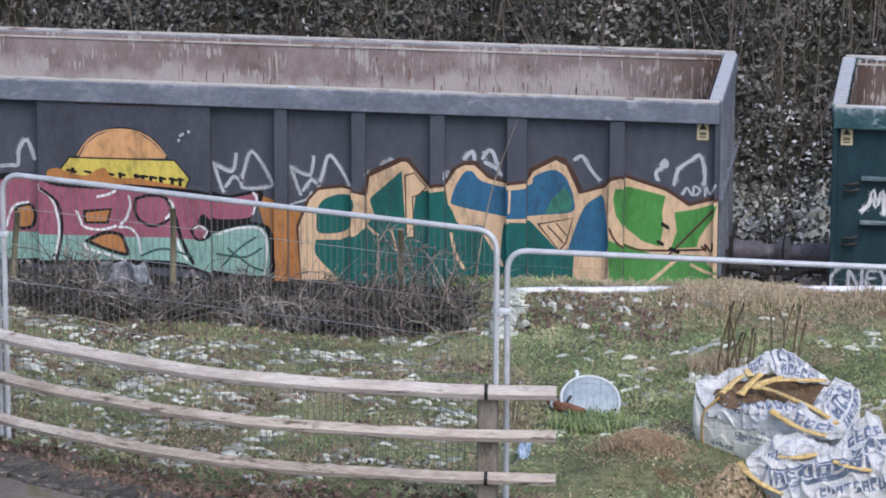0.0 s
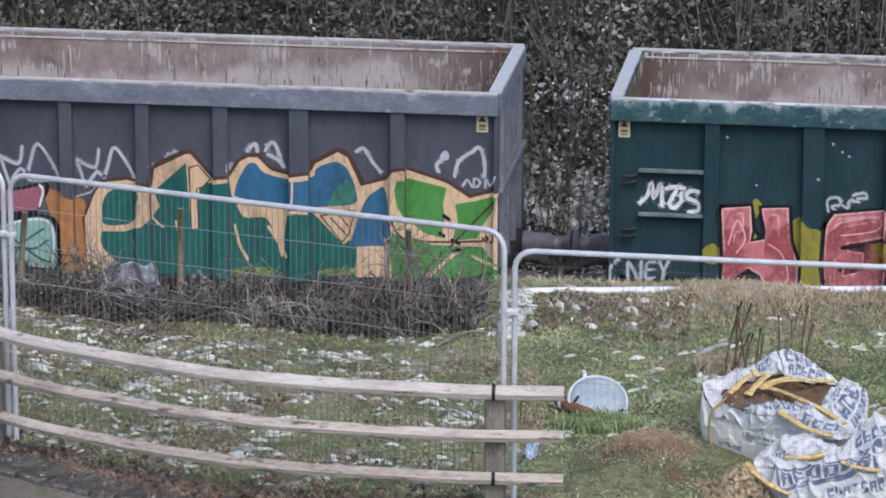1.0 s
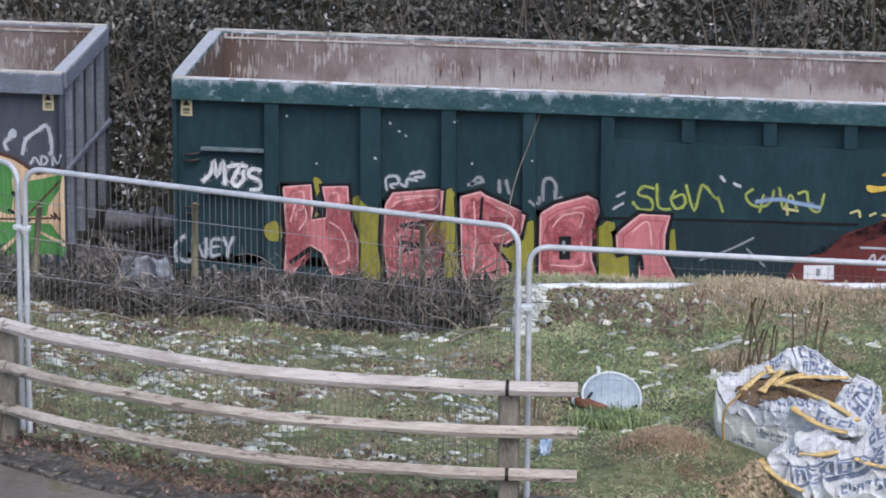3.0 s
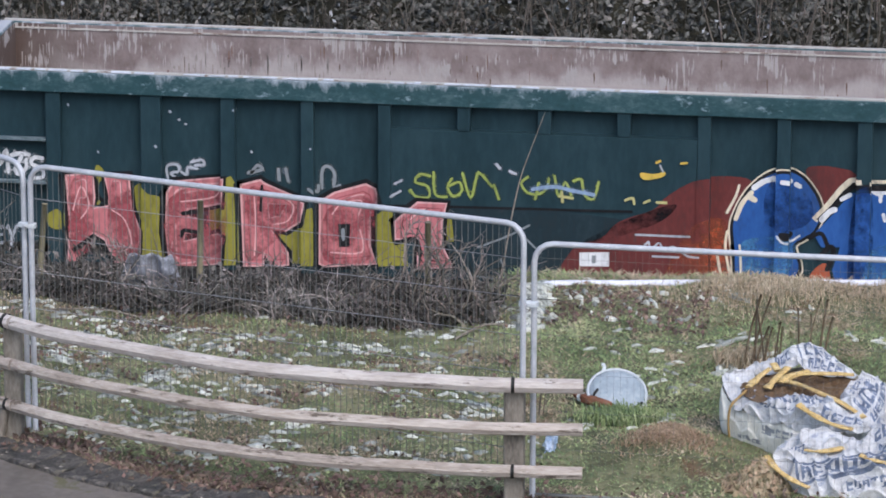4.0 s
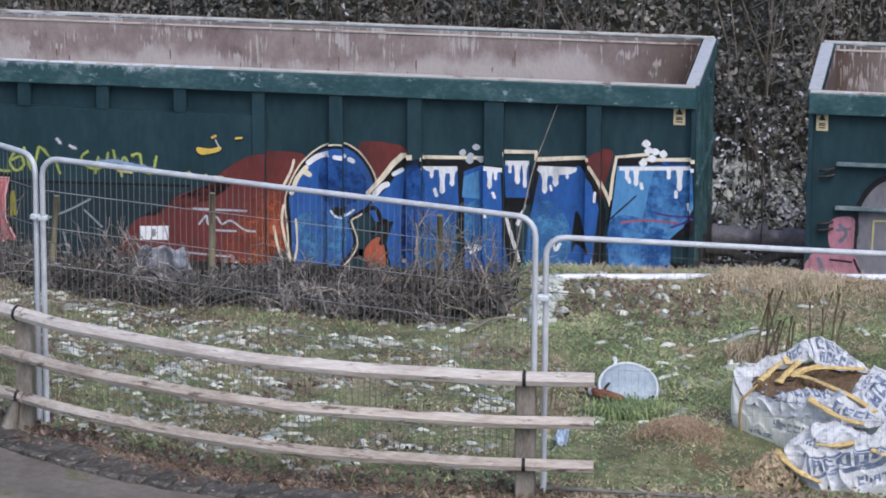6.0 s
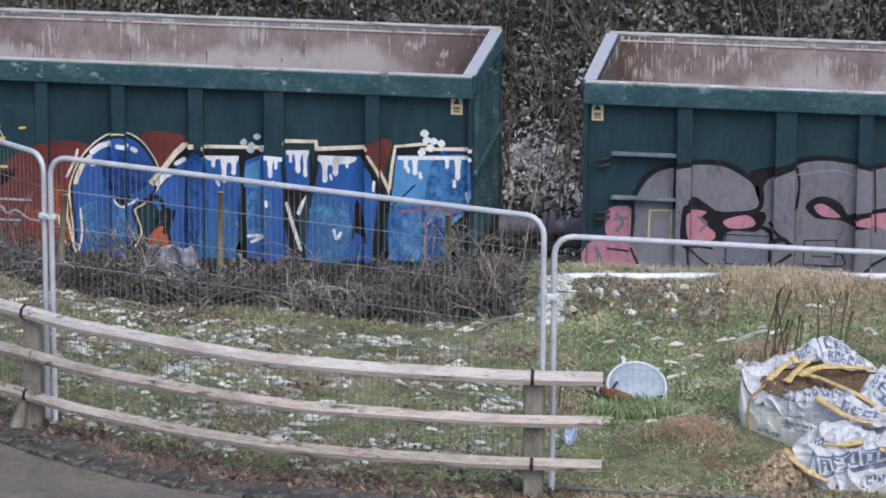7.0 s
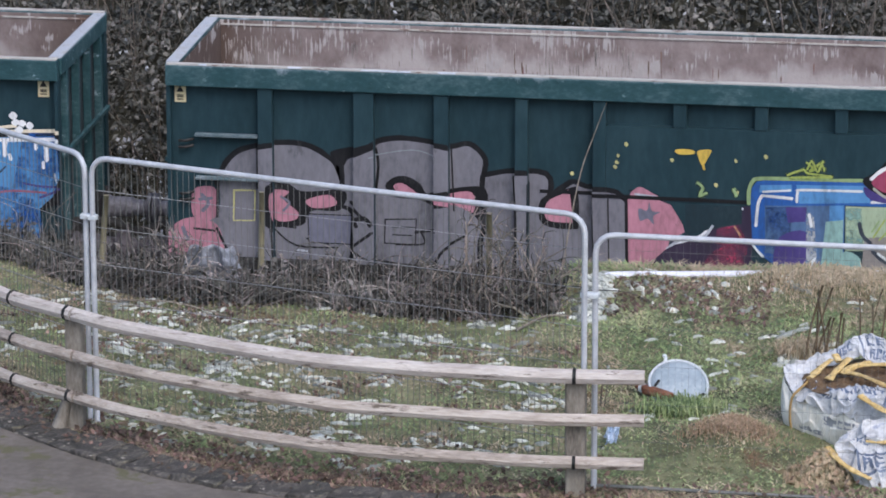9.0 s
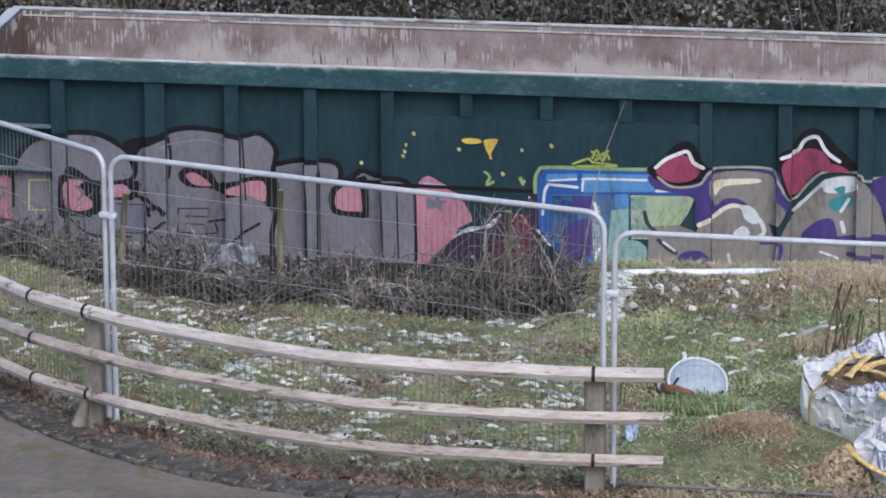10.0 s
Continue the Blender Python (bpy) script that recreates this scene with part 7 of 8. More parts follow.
art.fill("red", [(1306, 190), (1315, 199), (1327, 204), (1340, 199), (1331, 163), (1327, 142), (1313, 177)])
art.done()
art = Art(FIRST, "graffiti_fill", "red and orange sprayed cloud behind blue letters")
art.fill("orangered", [(1040, 67), (1059, 82), (1065, 46), (1045, 43)])
art.done()
art = Art(FIRST, "data_label", "white data label with faded print")
art.fill("white", [(764, 86), (800, 88), (800, 70), (764, 69)], False)
art.fill("tagfaint", [(779, 83), (784, 83), (784, 74), (779, 73)], False)
art.done()
art = Art(FIRST, "graffiti_fill", "red and orange sprayed cloud behind blue letters")
art.line("tagwhite", 2.6, [(831, 111), (896, 111)])
art.done()
art = Art(FIRST, "graffiti_fill", "red and orange sprayed cloud behind blue letters")
art.line("tagwhite", 2.6, [(838, 92), (847, 103), (849, 92), (859, 102), (866, 93), (877, 98), (894, 87), (907, 86)])
art.done()
art = Art(FIRST, "graffiti_fill", "red and orange sprayed cloud behind blue letters")
art.line("tagwhite", 2.6, [(852, 85), (883, 85)])
art.done()
art = Art(FIRST, "graffiti_fill", "red and orange sprayed cloud behind blue letters")
art.line("tagwhite", 2.6, [(796, 57), (880, 52)])
art.done()
art = Art(FIRST, "graffiti_fill", "red and orange sprayed cloud behind blue letters")
art.line("tagyellow", 3.2, [(818, 153), (827, 156), (829, 149)])
art.done()
art = Art(FIRST, "graffiti_fill", "red and orange sprayed cloud behind blue letters")
art.line("tagyellow", 3.2, [(841, 151), (847, 154)])
art.done()
art = Art(FIRST, "graffiti_fill", "red and orange sprayed cloud behind blue letters")
art.line("tagyellow", 3.2, [(856, 152), (867, 152)])
art.done()
art = Art(FIRST, "graffiti_fill", "red and orange sprayed cloud behind blue letters")
art.line("tagyellow", 3.2, [(742, 160), (743, 148)])
art.done()
art = Art(FIRST, "graffiti_fill", "red and orange sprayed cloud behind blue letters")
art.line("tagyellow", 3.2, [(739, 155), (755, 153)])
art.done()
art = Art(FIRST, "graffiti_fill", "red and orange sprayed cloud behind blue letters")
art.fill("yellow", [(837, 188), (852, 187), (865, 190), (863, 184), (843, 179), (836, 183)])
art.done()
art = Art(FIRST, "graffiti_fill", "red and orange sprayed cloud behind blue letters")
art.line("yellow", 3.2, [(855, 201), (859, 203)])
art.done()
art = Art(FIRST, "graffiti_fill", "red and orange sprayed cloud behind blue letters")
art.line("yellow", 2.6, [(884, 201), (891, 202)])
art.done()
art = Art(FIRST, "graffiti_fill", "red and orange sprayed cloud behind blue letters")
art.line("tagwhite", 1.9, [(859, 198), (863, 190)])
art.done()

art = Art(FIRST, "graffiti_letter", "blue round graffiti letter with cream highlights")
art.line("cream", 11.6, [(949, 98), (947, 126), (954, 148), (967, 169), (982, 184), (1001, 193), (1017, 192), (1032, 182), (1046, 161), (1050, 142), (1043, 122), (1031, 113), (1018, 101), (1026, 73), (1004, 44), (963, 39), (952, 56), (949, 98)])
art.line("black", 7.7, [(949, 98), (947, 126), (954, 148), (967, 169), (982, 184), (1001, 193), (1017, 192), (1032, 182), (1046, 161), (1050, 142), (1043, 122), (1031, 113), (1018, 101), (1026, 73), (1004, 44), (963, 39), (952, 56), (949, 98)])
art.fill("blue", [(949, 98), (947, 126), (954, 148), (967, 169), (982, 184), (1001, 193), (1017, 192), (1032, 182), (1046, 161), (1050, 142), (1043, 122), (1031, 113), (1018, 101), (1026, 73), (1004, 44), (963, 39), (952, 56)])
art.fill("veil_bluelight", [(955, 100), (990, 112), (1020, 108), (1018, 80), (1004, 48), (963, 44)])
art.fill("veil_navy", [(990, 180), (1030, 172), (1042, 140), (1020, 122), (985, 130)])
art.fill("black", [(1003, 121), (1018, 119), (1014, 111), (1004, 112)])
art.line("white", 2.6, [(1000, 116), (1006, 109), (1016, 108), (1026, 115)])
art.line("cream", 2.6, [(955, 100), (957, 70), (953, 48)])
art.line("cream", 5.8, [(950, 133), (957, 152), (968, 166)])
art.line("white", 7.1, [(971, 172), (982, 180), (994, 184)])
art.line("white", 5.8, [(1005, 183), (1014, 182)])
art.line("white", 5.8, [(1021, 178), (1025, 176)])
art.line("cream", 6.5, [(965, 161), (972, 157)])
art.line("cream", 3.2, [(939, 140), (949, 160), (953, 174)])
art.line("cream", 3.2, [(940, 117), (938, 97), (943, 69), (949, 43)])
art.line("cream", 3.2, [(928, 90), (932, 69), (938, 48)])
art.done()

art = Art(FIRST, "graffiti_letter", "blue graffiti letter with a cream zigzag edge")
art.line("cream", 7.7, [(1045, 137), (1060, 155), (1075, 175), (1085, 185), (1096, 186)], False)
art.line("black", 6.5, [(1050, 136), (1065, 152), (1079, 170), (1089, 180), (1109, 181)], False)
art.fill("blue", [(1043, 118), (1067, 145), (1085, 170), (1110, 175), (1153, 177), (1156, 149), (1152, 107), (1148, 47), (1073, 41), (1066, 75), (1075, 103), (1052, 102)], False)
art.fill("veil_navy", [(1090, 165), (1110, 172), (1112, 60), (1085, 60)])
art.fill("veil_bluelight", [(1112, 100), (1148, 105), (1146, 52), (1105, 50)])
art.line("white", 7.1, [(1052, 136), (1061, 146), (1067, 149)])
art.line("white", 5.2, [(1075, 162), (1085, 168)])
art.line("black", 5.2, [(1038, 113), (1052, 119), (1060, 103)])
art.line("black", 5.8, [(1049, 88), (1063, 103), (1067, 96), (1060, 75)])
art.line("white", 4.5, [(1111, 174), (1152, 174)], False)
art.fill("white", [(1111, 176), (1152, 176), (1150, 168), (1138, 166), (1128, 170), (1116, 168)])
art.drip("white", 1134, 172, 8, 32)
art.drip("white", 1146, 170, 7, 20)
art.drip("white", 1121, 171, 6, 12)
art.line("white", 4.5, [(1125, 145), (1127, 138)])
art.line("white", 3.2, [(1146, 158), (1144, 154)])
art.line("cream", 4.5, [(1110, 185), (1183, 187)], False)
art.line("black", 7.1, [(1110, 177), (1183, 180)], False)
art.done()

art = Art(FIRST, "graffiti_letter", "blue dripping graffiti letter with black shadow")
art.fill("black", [(1152, 177), (1241, 183), (1245, 133), (1229, 130), (1222, 110), (1231, 54), (1158, 48)], False)
art.fill("blue", [(1160, 169), (1181, 178), (1206, 175), (1208, 137), (1208, 95), (1216, 49), (1162, 47)], False)
art.fill("bluelight", [(1158, 137), (1160, 163), (1178, 171), (1180, 136)], False)
art.fill("blue", [(1209, 179), (1239, 182), (1239, 140), (1211, 139)], False)
art.fill("veil_bluelight", [(1163, 126), (1190, 129), (1200, 80), (1166, 70)])
art.line("white", 5.2, [(1187, 177), (1206, 176)], False)
art.drip("white", 1193, 176, 7, 24)
art.drip("white", 1200, 175, 5, 12)
art.line("white", 3.9, [(1197, 147), (1199, 142)])
art.line("white", 3.9, [(1187, 122), (1188, 117)])
art.line("white", 5.2, [(1212, 182), (1237, 183)], False)
art.drip("white", 1225, 182, 8, 26)
art.drip("white", 1234, 182, 6, 30)
art.drip("white", 1216, 182, 5, 13)
art.line("cream", 5.2, [(1210, 196), (1247, 197), (1248, 188)], False)
art.line("white", 4.5, [(1211, 118), (1217, 96), (1228, 61)])
art.line("white", 5.2, [(1233, 129), (1226, 107)])
art.fill("black", [(1211, 135), (1235, 134), (1226, 117), (1220, 110)])
art.line("white", 3.9, [(1163, 75), (1182, 76), (1168, 68)])
art.fill("tagwhite", [(1154, 192), (1159, 197), (1163, 193), (1159, 188)])
art.fill("tagwhite", [(1163, 188), (1168, 193), (1173, 189), (1168, 185)])
art.fill("tagwhite", [(1170, 200), (1175, 204), (1180, 200), (1175, 196)])
art.fill("tagwhite", [(1162, 183), (1167, 187), (1172, 183), (1167, 179)])
art.fill("tagwhite", [(1176, 185), (1180, 189), (1185, 185), (1181, 181)])
art.done()

art = Art(FIRST, "graffiti_letter", "deep blue graffiti letter fading to light blue")
art.fill("black", [(1247, 185), (1306, 190), (1316, 184), (1332, 129), (1329, 51), (1230, 47), (1240, 111)], False)
art.fill("blue", [(1252, 175), (1300, 182), (1315, 163), (1325, 134), (1321, 100), (1316, 51), (1234, 47), (1239, 104)], False)
art.fill("veil_bluelight", [(1237, 98), (1246, 132), (1272, 134), (1290, 99), (1285, 52), (1236, 50)])
art.fill("veil_bluelight", [(1240, 90), (1262, 110), (1284, 90), (1280, 52), (1240, 50)])
art.line("cream", 5.2, [(1249, 188), (1309, 193)], False)
art.line("white", 5.8, [(1252, 177), (1293, 177)], False)
art.fill("white", [(1251, 178), (1295, 180), (1290, 172), (1276, 170), (1262, 168), (1254, 170)])
art.drip("white", 1258, 174, 8, 28)
art.drip("white", 1271, 174, 9, 19)
art.drip("white", 1285, 175, 5, 10)
art.line("white", 3.2, [(1265, 156), (1266, 151)])
art.line("cream", 3.9, [(1312, 184), (1323, 167), (1334, 145), (1338, 134)])
art.line("white", 3.2, [(1320, 153), (1319, 142)])
art.fill("black", [(1295, 123), (1301, 120), (1306, 100), (1312, 75), (1297, 85), (1291, 74)])
art.line("white", 3.9, [(1269, 87), (1272, 76), (1277, 84)])
art.done()

art = Art(FIRST, "graffiti_letter", "sky blue graffiti letter with white drips")
art.fill("black", [(1344, 193), (1441, 197), (1438, 105), (1419, 97), (1409, 90), (1413, 55), (1333, 52), (1336, 129)], False)
art.fill("bluelight", [(1345, 184), (1435, 189), (1438, 139), (1426, 112), (1410, 97), (1411, 55), (1337, 52), (1335, 101), (1341, 143)], False)
art.fill("veil_blue", [(1390, 182), (1434, 186), (1436, 140), (1410, 100), (1408, 60), (1375, 60)])
art.fill("veil_blue", [(1340, 120), (1400, 110), (1408, 60), (1340, 55)])
art.line("cream", 3.9, [(1337, 143), (1340, 171), (1344, 195), (1382, 200)], False)
art.line("white", 4.5, [(1349, 181), (1436, 185)], False)
art.line("cream", 4.5, [(1376, 193), (1441, 196)], False)
art.drip("white", 1357, 181, 6, 14)
art.drip("white", 1368, 182, 7, 22)
art.drip("white", 1407, 184, 6, 14)
art.line("white", 4.5, [(1374, 163), (1375, 158)])
art.drip("white", 1420, 184, 8, 28)
art.line("white", 4.5, [(1416, 155), (1416, 149)])
art.line("white", 4.5, [(1431, 140), (1432, 134)])
art.line("white", 4.5, [(1359, 169), (1360, 165)])
art.fill("white", [(1374, 212), (1379, 218), (1385, 213), (1380, 208)])
art.fill("white", [(1377, 204), (1382, 209), (1388, 205), (1382, 200)])
art.fill("white", [(1385, 203), (1390, 208), (1396, 204), (1391, 199)])
art.fill("white", [(1381, 195), (1387, 200), (1392, 195), (1387, 190)])
art.fill("white", [(1395, 201), (1400, 206), (1405, 201), (1400, 196)])
art.fill("white", [(1371, 189), (1376, 194), (1381, 189), (1376, 184)])
art.line("magenta", 2.6, [(1351, 114), (1378, 118), (1418, 117)])
art.line("purple", 2.6, [(1391, 128), (1411, 125), (1438, 125)])
art.line("black", 1.9, [(1332, 113), (1357, 137), (1368, 148)])
art.line("purple", 3.2, [(1411, 111), (1431, 119)])
art.done()

art = Art(LAST, "graffiti_piece", "silver bubble letters with black outline and pink patches")
art.line("black", 13.5, [(62, 138), (72, 160), (88, 176), (114, 184), (141, 188), (169, 186), (191, 175), (203, 165), (211, 144), (213, 165), (224, 175), (244, 185), (258, 194), (285, 199), (319, 196), (347, 191), (368, 195), (385, 179), (385, 158), (415, 163), (460, 162), (463, 139), (457, 126), (487, 148), (496, 153), (510, 148), (557, 137), (563, 46)])
art.fill("silver", [(62, 138), (72, 160), (88, 176), (114, 184), (141, 188), (169, 186), (191, 175), (203, 165), (211, 144), (213, 165), (224, 175), (244, 185), (258, 194), (285, 199), (319, 196), (347, 191), (368, 195), (385, 179), (385, 158), (415, 163), (460, 162), (463, 139), (457, 126), (487, 148), (496, 153), (510, 148), (557, 137), (563, 46), (-6, 21), (2, 72), (58, 102)])
art.fill("black", [(203, 172), (199, 181), (210, 186), (224, 189), (258, 198), (251, 188), (224, 177), (213, 162)])
art.line("black", 5.8, [(213, 165), (211, 137), (183, 129), (155, 130), (130, 145)])
art.fill("black", [(126, 141), (134, 148), (155, 135), (169, 127), (217, 133), (210, 109), (182, 108), (171, 103), (166, 90), (148, 86), (120, 89), (120, 133)])
art.fill("pink2", [(126, 129), (148, 130), (141, 120), (159, 104), (153, 94), (130, 95)])
art.fill("pink2", [(169, 120), (196, 128), (207, 118), (196, 112), (176, 111)])
art.line("star", 3.2, [(138, 123), (148, 116), (141, 106)])
art.fill("black", [(266, 142), (279, 154), (295, 154), (309, 146), (317, 134), (333, 139), (388, 144), (385, 102), (368, 115), (347, 121), (327, 119), (306, 127), (279, 128)])
art.fill("pink2", [(276, 142), (287, 146), (303, 136), (307, 130), (286, 131)])
art.fill("pink2", [(324, 125), (340, 134), (372, 138), (374, 113), (354, 120)])
art.line("black", 3.2, [(110, 186), (109, 133)], False)
art.line("black", 5.2, [(213, 114), (224, 109), (232, 93)])
art.line("black", 5.8, [(224, 98), (242, 103), (249, 95)])
art.line("black", 3.9, [(227, 67), (251, 85)])
art.line("black", 4.5, [(222, 92), (225, 53), (214, 38)])
art.line("black", 3.2, [(130, 88), (155, 85)])
art.line("black", 3.2, [(127, 84), (130, 41)])
art.line("tagwhite", 2.6, [(157, 57), (169, 56)])
art.line("black", 6.5, [(385, 158), (384, 130), (388, 102), (382, 73), (383, 38)])
art.line("black", 3.9, [(423, 159), (426, 104), (426, 40)])
art.line("black", 2.6, [(441, 153), (441, 48)])
art.fill("black", [(456, 133), (490, 148), (500, 146), (502, 107), (497, 97), (458, 102)])
art.fill("pink2", [(463, 129), (483, 141), (490, 144), (494, 109), (490, 105), (463, 108)])
art.line("black", 3.2, [(255, 188), (258, 167), (255, 139)])
art.line("black", 1.9, [(347, 191), (350, 114)])
art.line("black", 1.9, [(518, 142), (521, 51)])
art.line("black", 1.9, [(538, 139), (540, 52)])
art.line("black", 1.9, [(127, 34), (168, 40), (217, 37)])
art.line("black", 1.9, [(279, 69), (313, 71), (310, 85)])
art.line("black", 1.9, [(169, 72), (196, 66)])
art.fill("pink2", [(28, 125), (44, 133), (58, 128), (56, 94), (30, 93)])
art.fill("pink2", [(-2, 71), (9, 86), (30, 93), (58, 85), (67, 60), (78, 32), (1, 22), (0, 57)])
art.line("star", 4.5, [(40, 122), (48, 112), (41, 102)])
art.line("star", 3.9, [(37, 116), (52, 118)])
art.line("star", 5.2, [(16, 79), (21, 65)])
art.line("star", 4.5, [(41, 48), (57, 38), (43, 31)])
art.line("star", 3.9, [(39, 38), (57, 48)])
art.line("black", 3.9, [(60, 138), (59, 95)], False)
art.line("black", 3.2, [(58, 80), (71, 53), (85, 32)])
art.line("black", 2.6, [(30, 79), (55, 77)])
art.fill("star", [(171, 103), (225, 103), (223, 67), (172, 67)], False)
art.line("black", 1.6, [(171, 103), (225, 103), (223, 67), (172, 67), (171, 103)], False)
art.line("black", 1.6, [(266, 100), (304, 102), (303, 70), (265, 70), (266, 100)], False)
art.line("black", 1.4, [(275, 91), (302, 91)], False)
art.line("black", 1.4, [(275, 81), (298, 81)], False)
art.line("black", 4.0, [(224, 120), (237, 106), (251, 97)])
art.line("black", 3.0, [(303, 85), (327, 89)])
art.line("black", 3.4, [(327, 47), (339, 67), (367, 85)])
art.line("tagyellow", 2.2, [(80, 129), (106, 130), (105, 92), (79, 91), (80, 129)], False)
art.line("black", 2.0, [(127, 85), (156, 63), (207, 62)])
art.line("black", 2.4, [(230, 60), (247, 50), (281, 45)])
art.line("tagfaint", 1.6, [(248, 179), (299, 188), (327, 181)])
art.done()

art = Art(LAST, "graffiti_patch", "pink sprayed patch with grey stars")
art.fill("pink2", [(561, 143), (571, 147), (598, 141), (614, 135), (628, 112), (631, 102), (613, 92), (610, 76), (586, 61), (577, 45), (563, 45)], False)
art.line("black", 3.9, [(560, 144), (562, 44)], False)
art.fill("star", [(575, 129), (585, 127), (588, 138), (591, 127), (601, 126), (593, 120), (594, 110), (586, 117), (577, 114)])
art.line("black", 1.9, [(564, 151), (598, 146)])
art.fill("pink2", [(567, 150), (577, 156), (591, 149), (599, 144), (568, 144)])
art.line("tagwhite", 2.6, [(571, 147), (598, 144)])
art.fill("black", [(593, 54), (606, 72), (616, 86), (632, 90), (636, 63), (626, 49)])
art.fill("darkpurple", [(615, 90), (646, 96), (659, 113), (671, 123), (685, 134), (712, 136), (719, 116), (713, 87), (700, 59), (633, 49)])
art.line("white", 3.2, [(619, 88), (646, 96), (662, 110), (672, 125), (682, 135), (699, 134)])
art.line("tagyellow", 2.6, [(683, 120), (693, 108), (699, 97)])
art.fill("veil_crimson", [(672, 114), (692, 115), (706, 87), (694, 59), (667, 64)])
art.fill("tagwhite", [(639, 80), (659, 85), (666, 74), (646, 69)])
art.done()

art = Art(LAST, "repaint_patch", "dark band along the foot of a plate")
art.line("black", 4.5, [(456, 143), (564, 143), (712, 142)], False)
art.fill("slate", [(631, 137), (699, 137), (699, 115), (659, 106), (632, 98)], False)
art.done()

art = Art(LAST, "paint_splash", "yellow paint splashes and white paint flecks")
art.fill("yellow", [(618, 203), (630, 205), (641, 203), (640, 199), (623, 198)])
art.done()
art = Art(LAST, "paint_splash", "yellow paint splashes and white paint flecks")
art.fill("yellow", [(645, 203), (661, 205), (657, 194), (651, 185), (646, 195)])
art.done()
art = Art(LAST, "paint_splash", "yellow paint splashes and white paint flecks")
art.line("yellow", 3.2, [(652, 185), (653, 181)])
art.done()
art = Art(LAST, "paint_splash", "yellow paint splashes and white paint flecks")
art.fill("tagyellow", [(548, 194), (550, 196), (552, 194), (550, 191)])
art.done()
art = Art(LAST, "paint_splash", "yellow paint splashes and white paint flecks")
art.fill("tagyellow", [(546, 185), (548, 188), (551, 185), (549, 183)])
art.done()
art = Art(LAST, "paint_splash", "yellow paint splashes and white paint flecks")
art.fill("tagyellow", [(544, 180), (546, 182), (549, 180), (547, 177)])
art.done()
art = Art(LAST, "paint_splash", "yellow paint splashes and white paint flecks")
art.fill("tagyellow", [(557, 208), (559, 211), (562, 208), (560, 205)])
art.done()
art = Art(LAST, "paint_splash", "yellow paint splashes and white paint flecks")
art.fill("tagyellow", [(612, 191), (614, 193), (617, 191), (615, 188)])
art.done()
art = Art(LAST, "paint_splash", "yellow paint splashes and white paint flecks")
art.fill("tagyellow", [(689, 192), (690, 195), (693, 192), (691, 190)])
art.done()
art = Art(LAST, "paint_splash", "yellow paint splashes and white paint flecks")
art.fill("tagyellow", [(724, 199), (726, 202), (729, 199), (727, 196)])
art.done()
art = Art(LAST, "paint_splash", "yellow paint splashes and white paint flecks")
art.fill("tagyellow", [(691, 153), (693, 156), (695, 154), (694, 151)])
art.done()
art = Art(LAST, "paint_splash", "yellow paint splashes and white paint flecks")
art.fill("tagyellow", [(491, 166), (493, 169), (496, 167), (494, 164)])
art.done()
art = Art(LAST, "paint_splash", "yellow paint splashes and white paint flecks")
art.fill("tagyellow", [(665, 162), (667, 165), (670, 162), (668, 159)])
art.done()

art = Art(LAST, "graffiti_piece", "blue, taupe and purple graffiti letters with cream highlights")
art.line("limefaint", 4.5, [(707, 141), (707, 157), (711, 168), (719, 172), (759, 173), (809, 173), (848, 174), (858, 167)])
art.fill("blue", [(709, 143), (710, 160), (716, 168), (724, 170), (848, 172), (857, 163), (873, 153), (901, 149), (897, 143), (821, 143), (821, 44), (781, 39), (727, 74), (712, 91)], False)
art.fill("skyblue", [(763, 166), (848, 168), (851, 147), (767, 143)], False)
art.fill("skyblue", [(720, 164), (758, 166), (758, 157), (719, 155)], False)
art.fill("steelblue", [(726, 139), (803, 142), (803, 84), (785, 57), (760, 75), (728, 81)], False)
art.fill("veil_navy", [(727, 137), (759, 139), (756, 86), (728, 85)], False)
art.fill("purple", [(751, 138), (776, 139), (775, 121), (754, 119)], False)
art.fill("purple", [(744, 100), (775, 109), (778, 76), (760, 56), (738, 63)])
art.fill("skyblue", [(803, 142), (820, 143), (820, 92), (804, 91)], False)
art.fill("mintgrey", [(799, 122), (820, 125), (820, 44), (792, 43)], False)
art.fill("veil_palewhite", [(775, 134), (785, 127), (792, 43), (778, 42)], False)
art.fill("palegreen", [(822, 142), (900, 143), (891, 121), (880, 105), (878, 89), (823, 87)], False)
art.fill("veil_mintgrey", [(822, 140), (841, 140), (845, 89), (823, 89)], False)
art.fill("taupe", [(845, 104), (880, 107), (919, 92), (920, 54), (842, 51)], False)
art.fill("mintgrey", [(820, 85), (841, 78), (838, 52), (822, 48)])
art.fill("purple", [(884, 69), (902, 77), (919, 76), (918, 56), (883, 54)])
art.fill("darkpurple", [(923, 71), (931, 78), (936, 55), (923, 54)], False)
art.line("darkslate", 5.0, [(839, 121), (843, 107), (852, 98)])
art.line("darkslate", 5.0, [(856, 87), (866, 78), (877, 72)])
art.line("palewhite", 3.0, [(862, 85), (876, 75)])
art.line("lime", 2.0, [(856, 105), (869, 127)])
art.line("lime", 2.0, [(863, 102), (884, 126)])
art.line("limefaint", 2.0, [(854, 112), (862, 125)])
art.line("palewhite", 3.6, [(716, 114), (718, 139), (722, 150), (727, 151), (758, 149)])
art.line("palewhite", 2.6, [(724, 156), (756, 159)])
art.line("palewhite", 3.0, [(764, 145), (765, 157), (771, 160), (841, 161)])
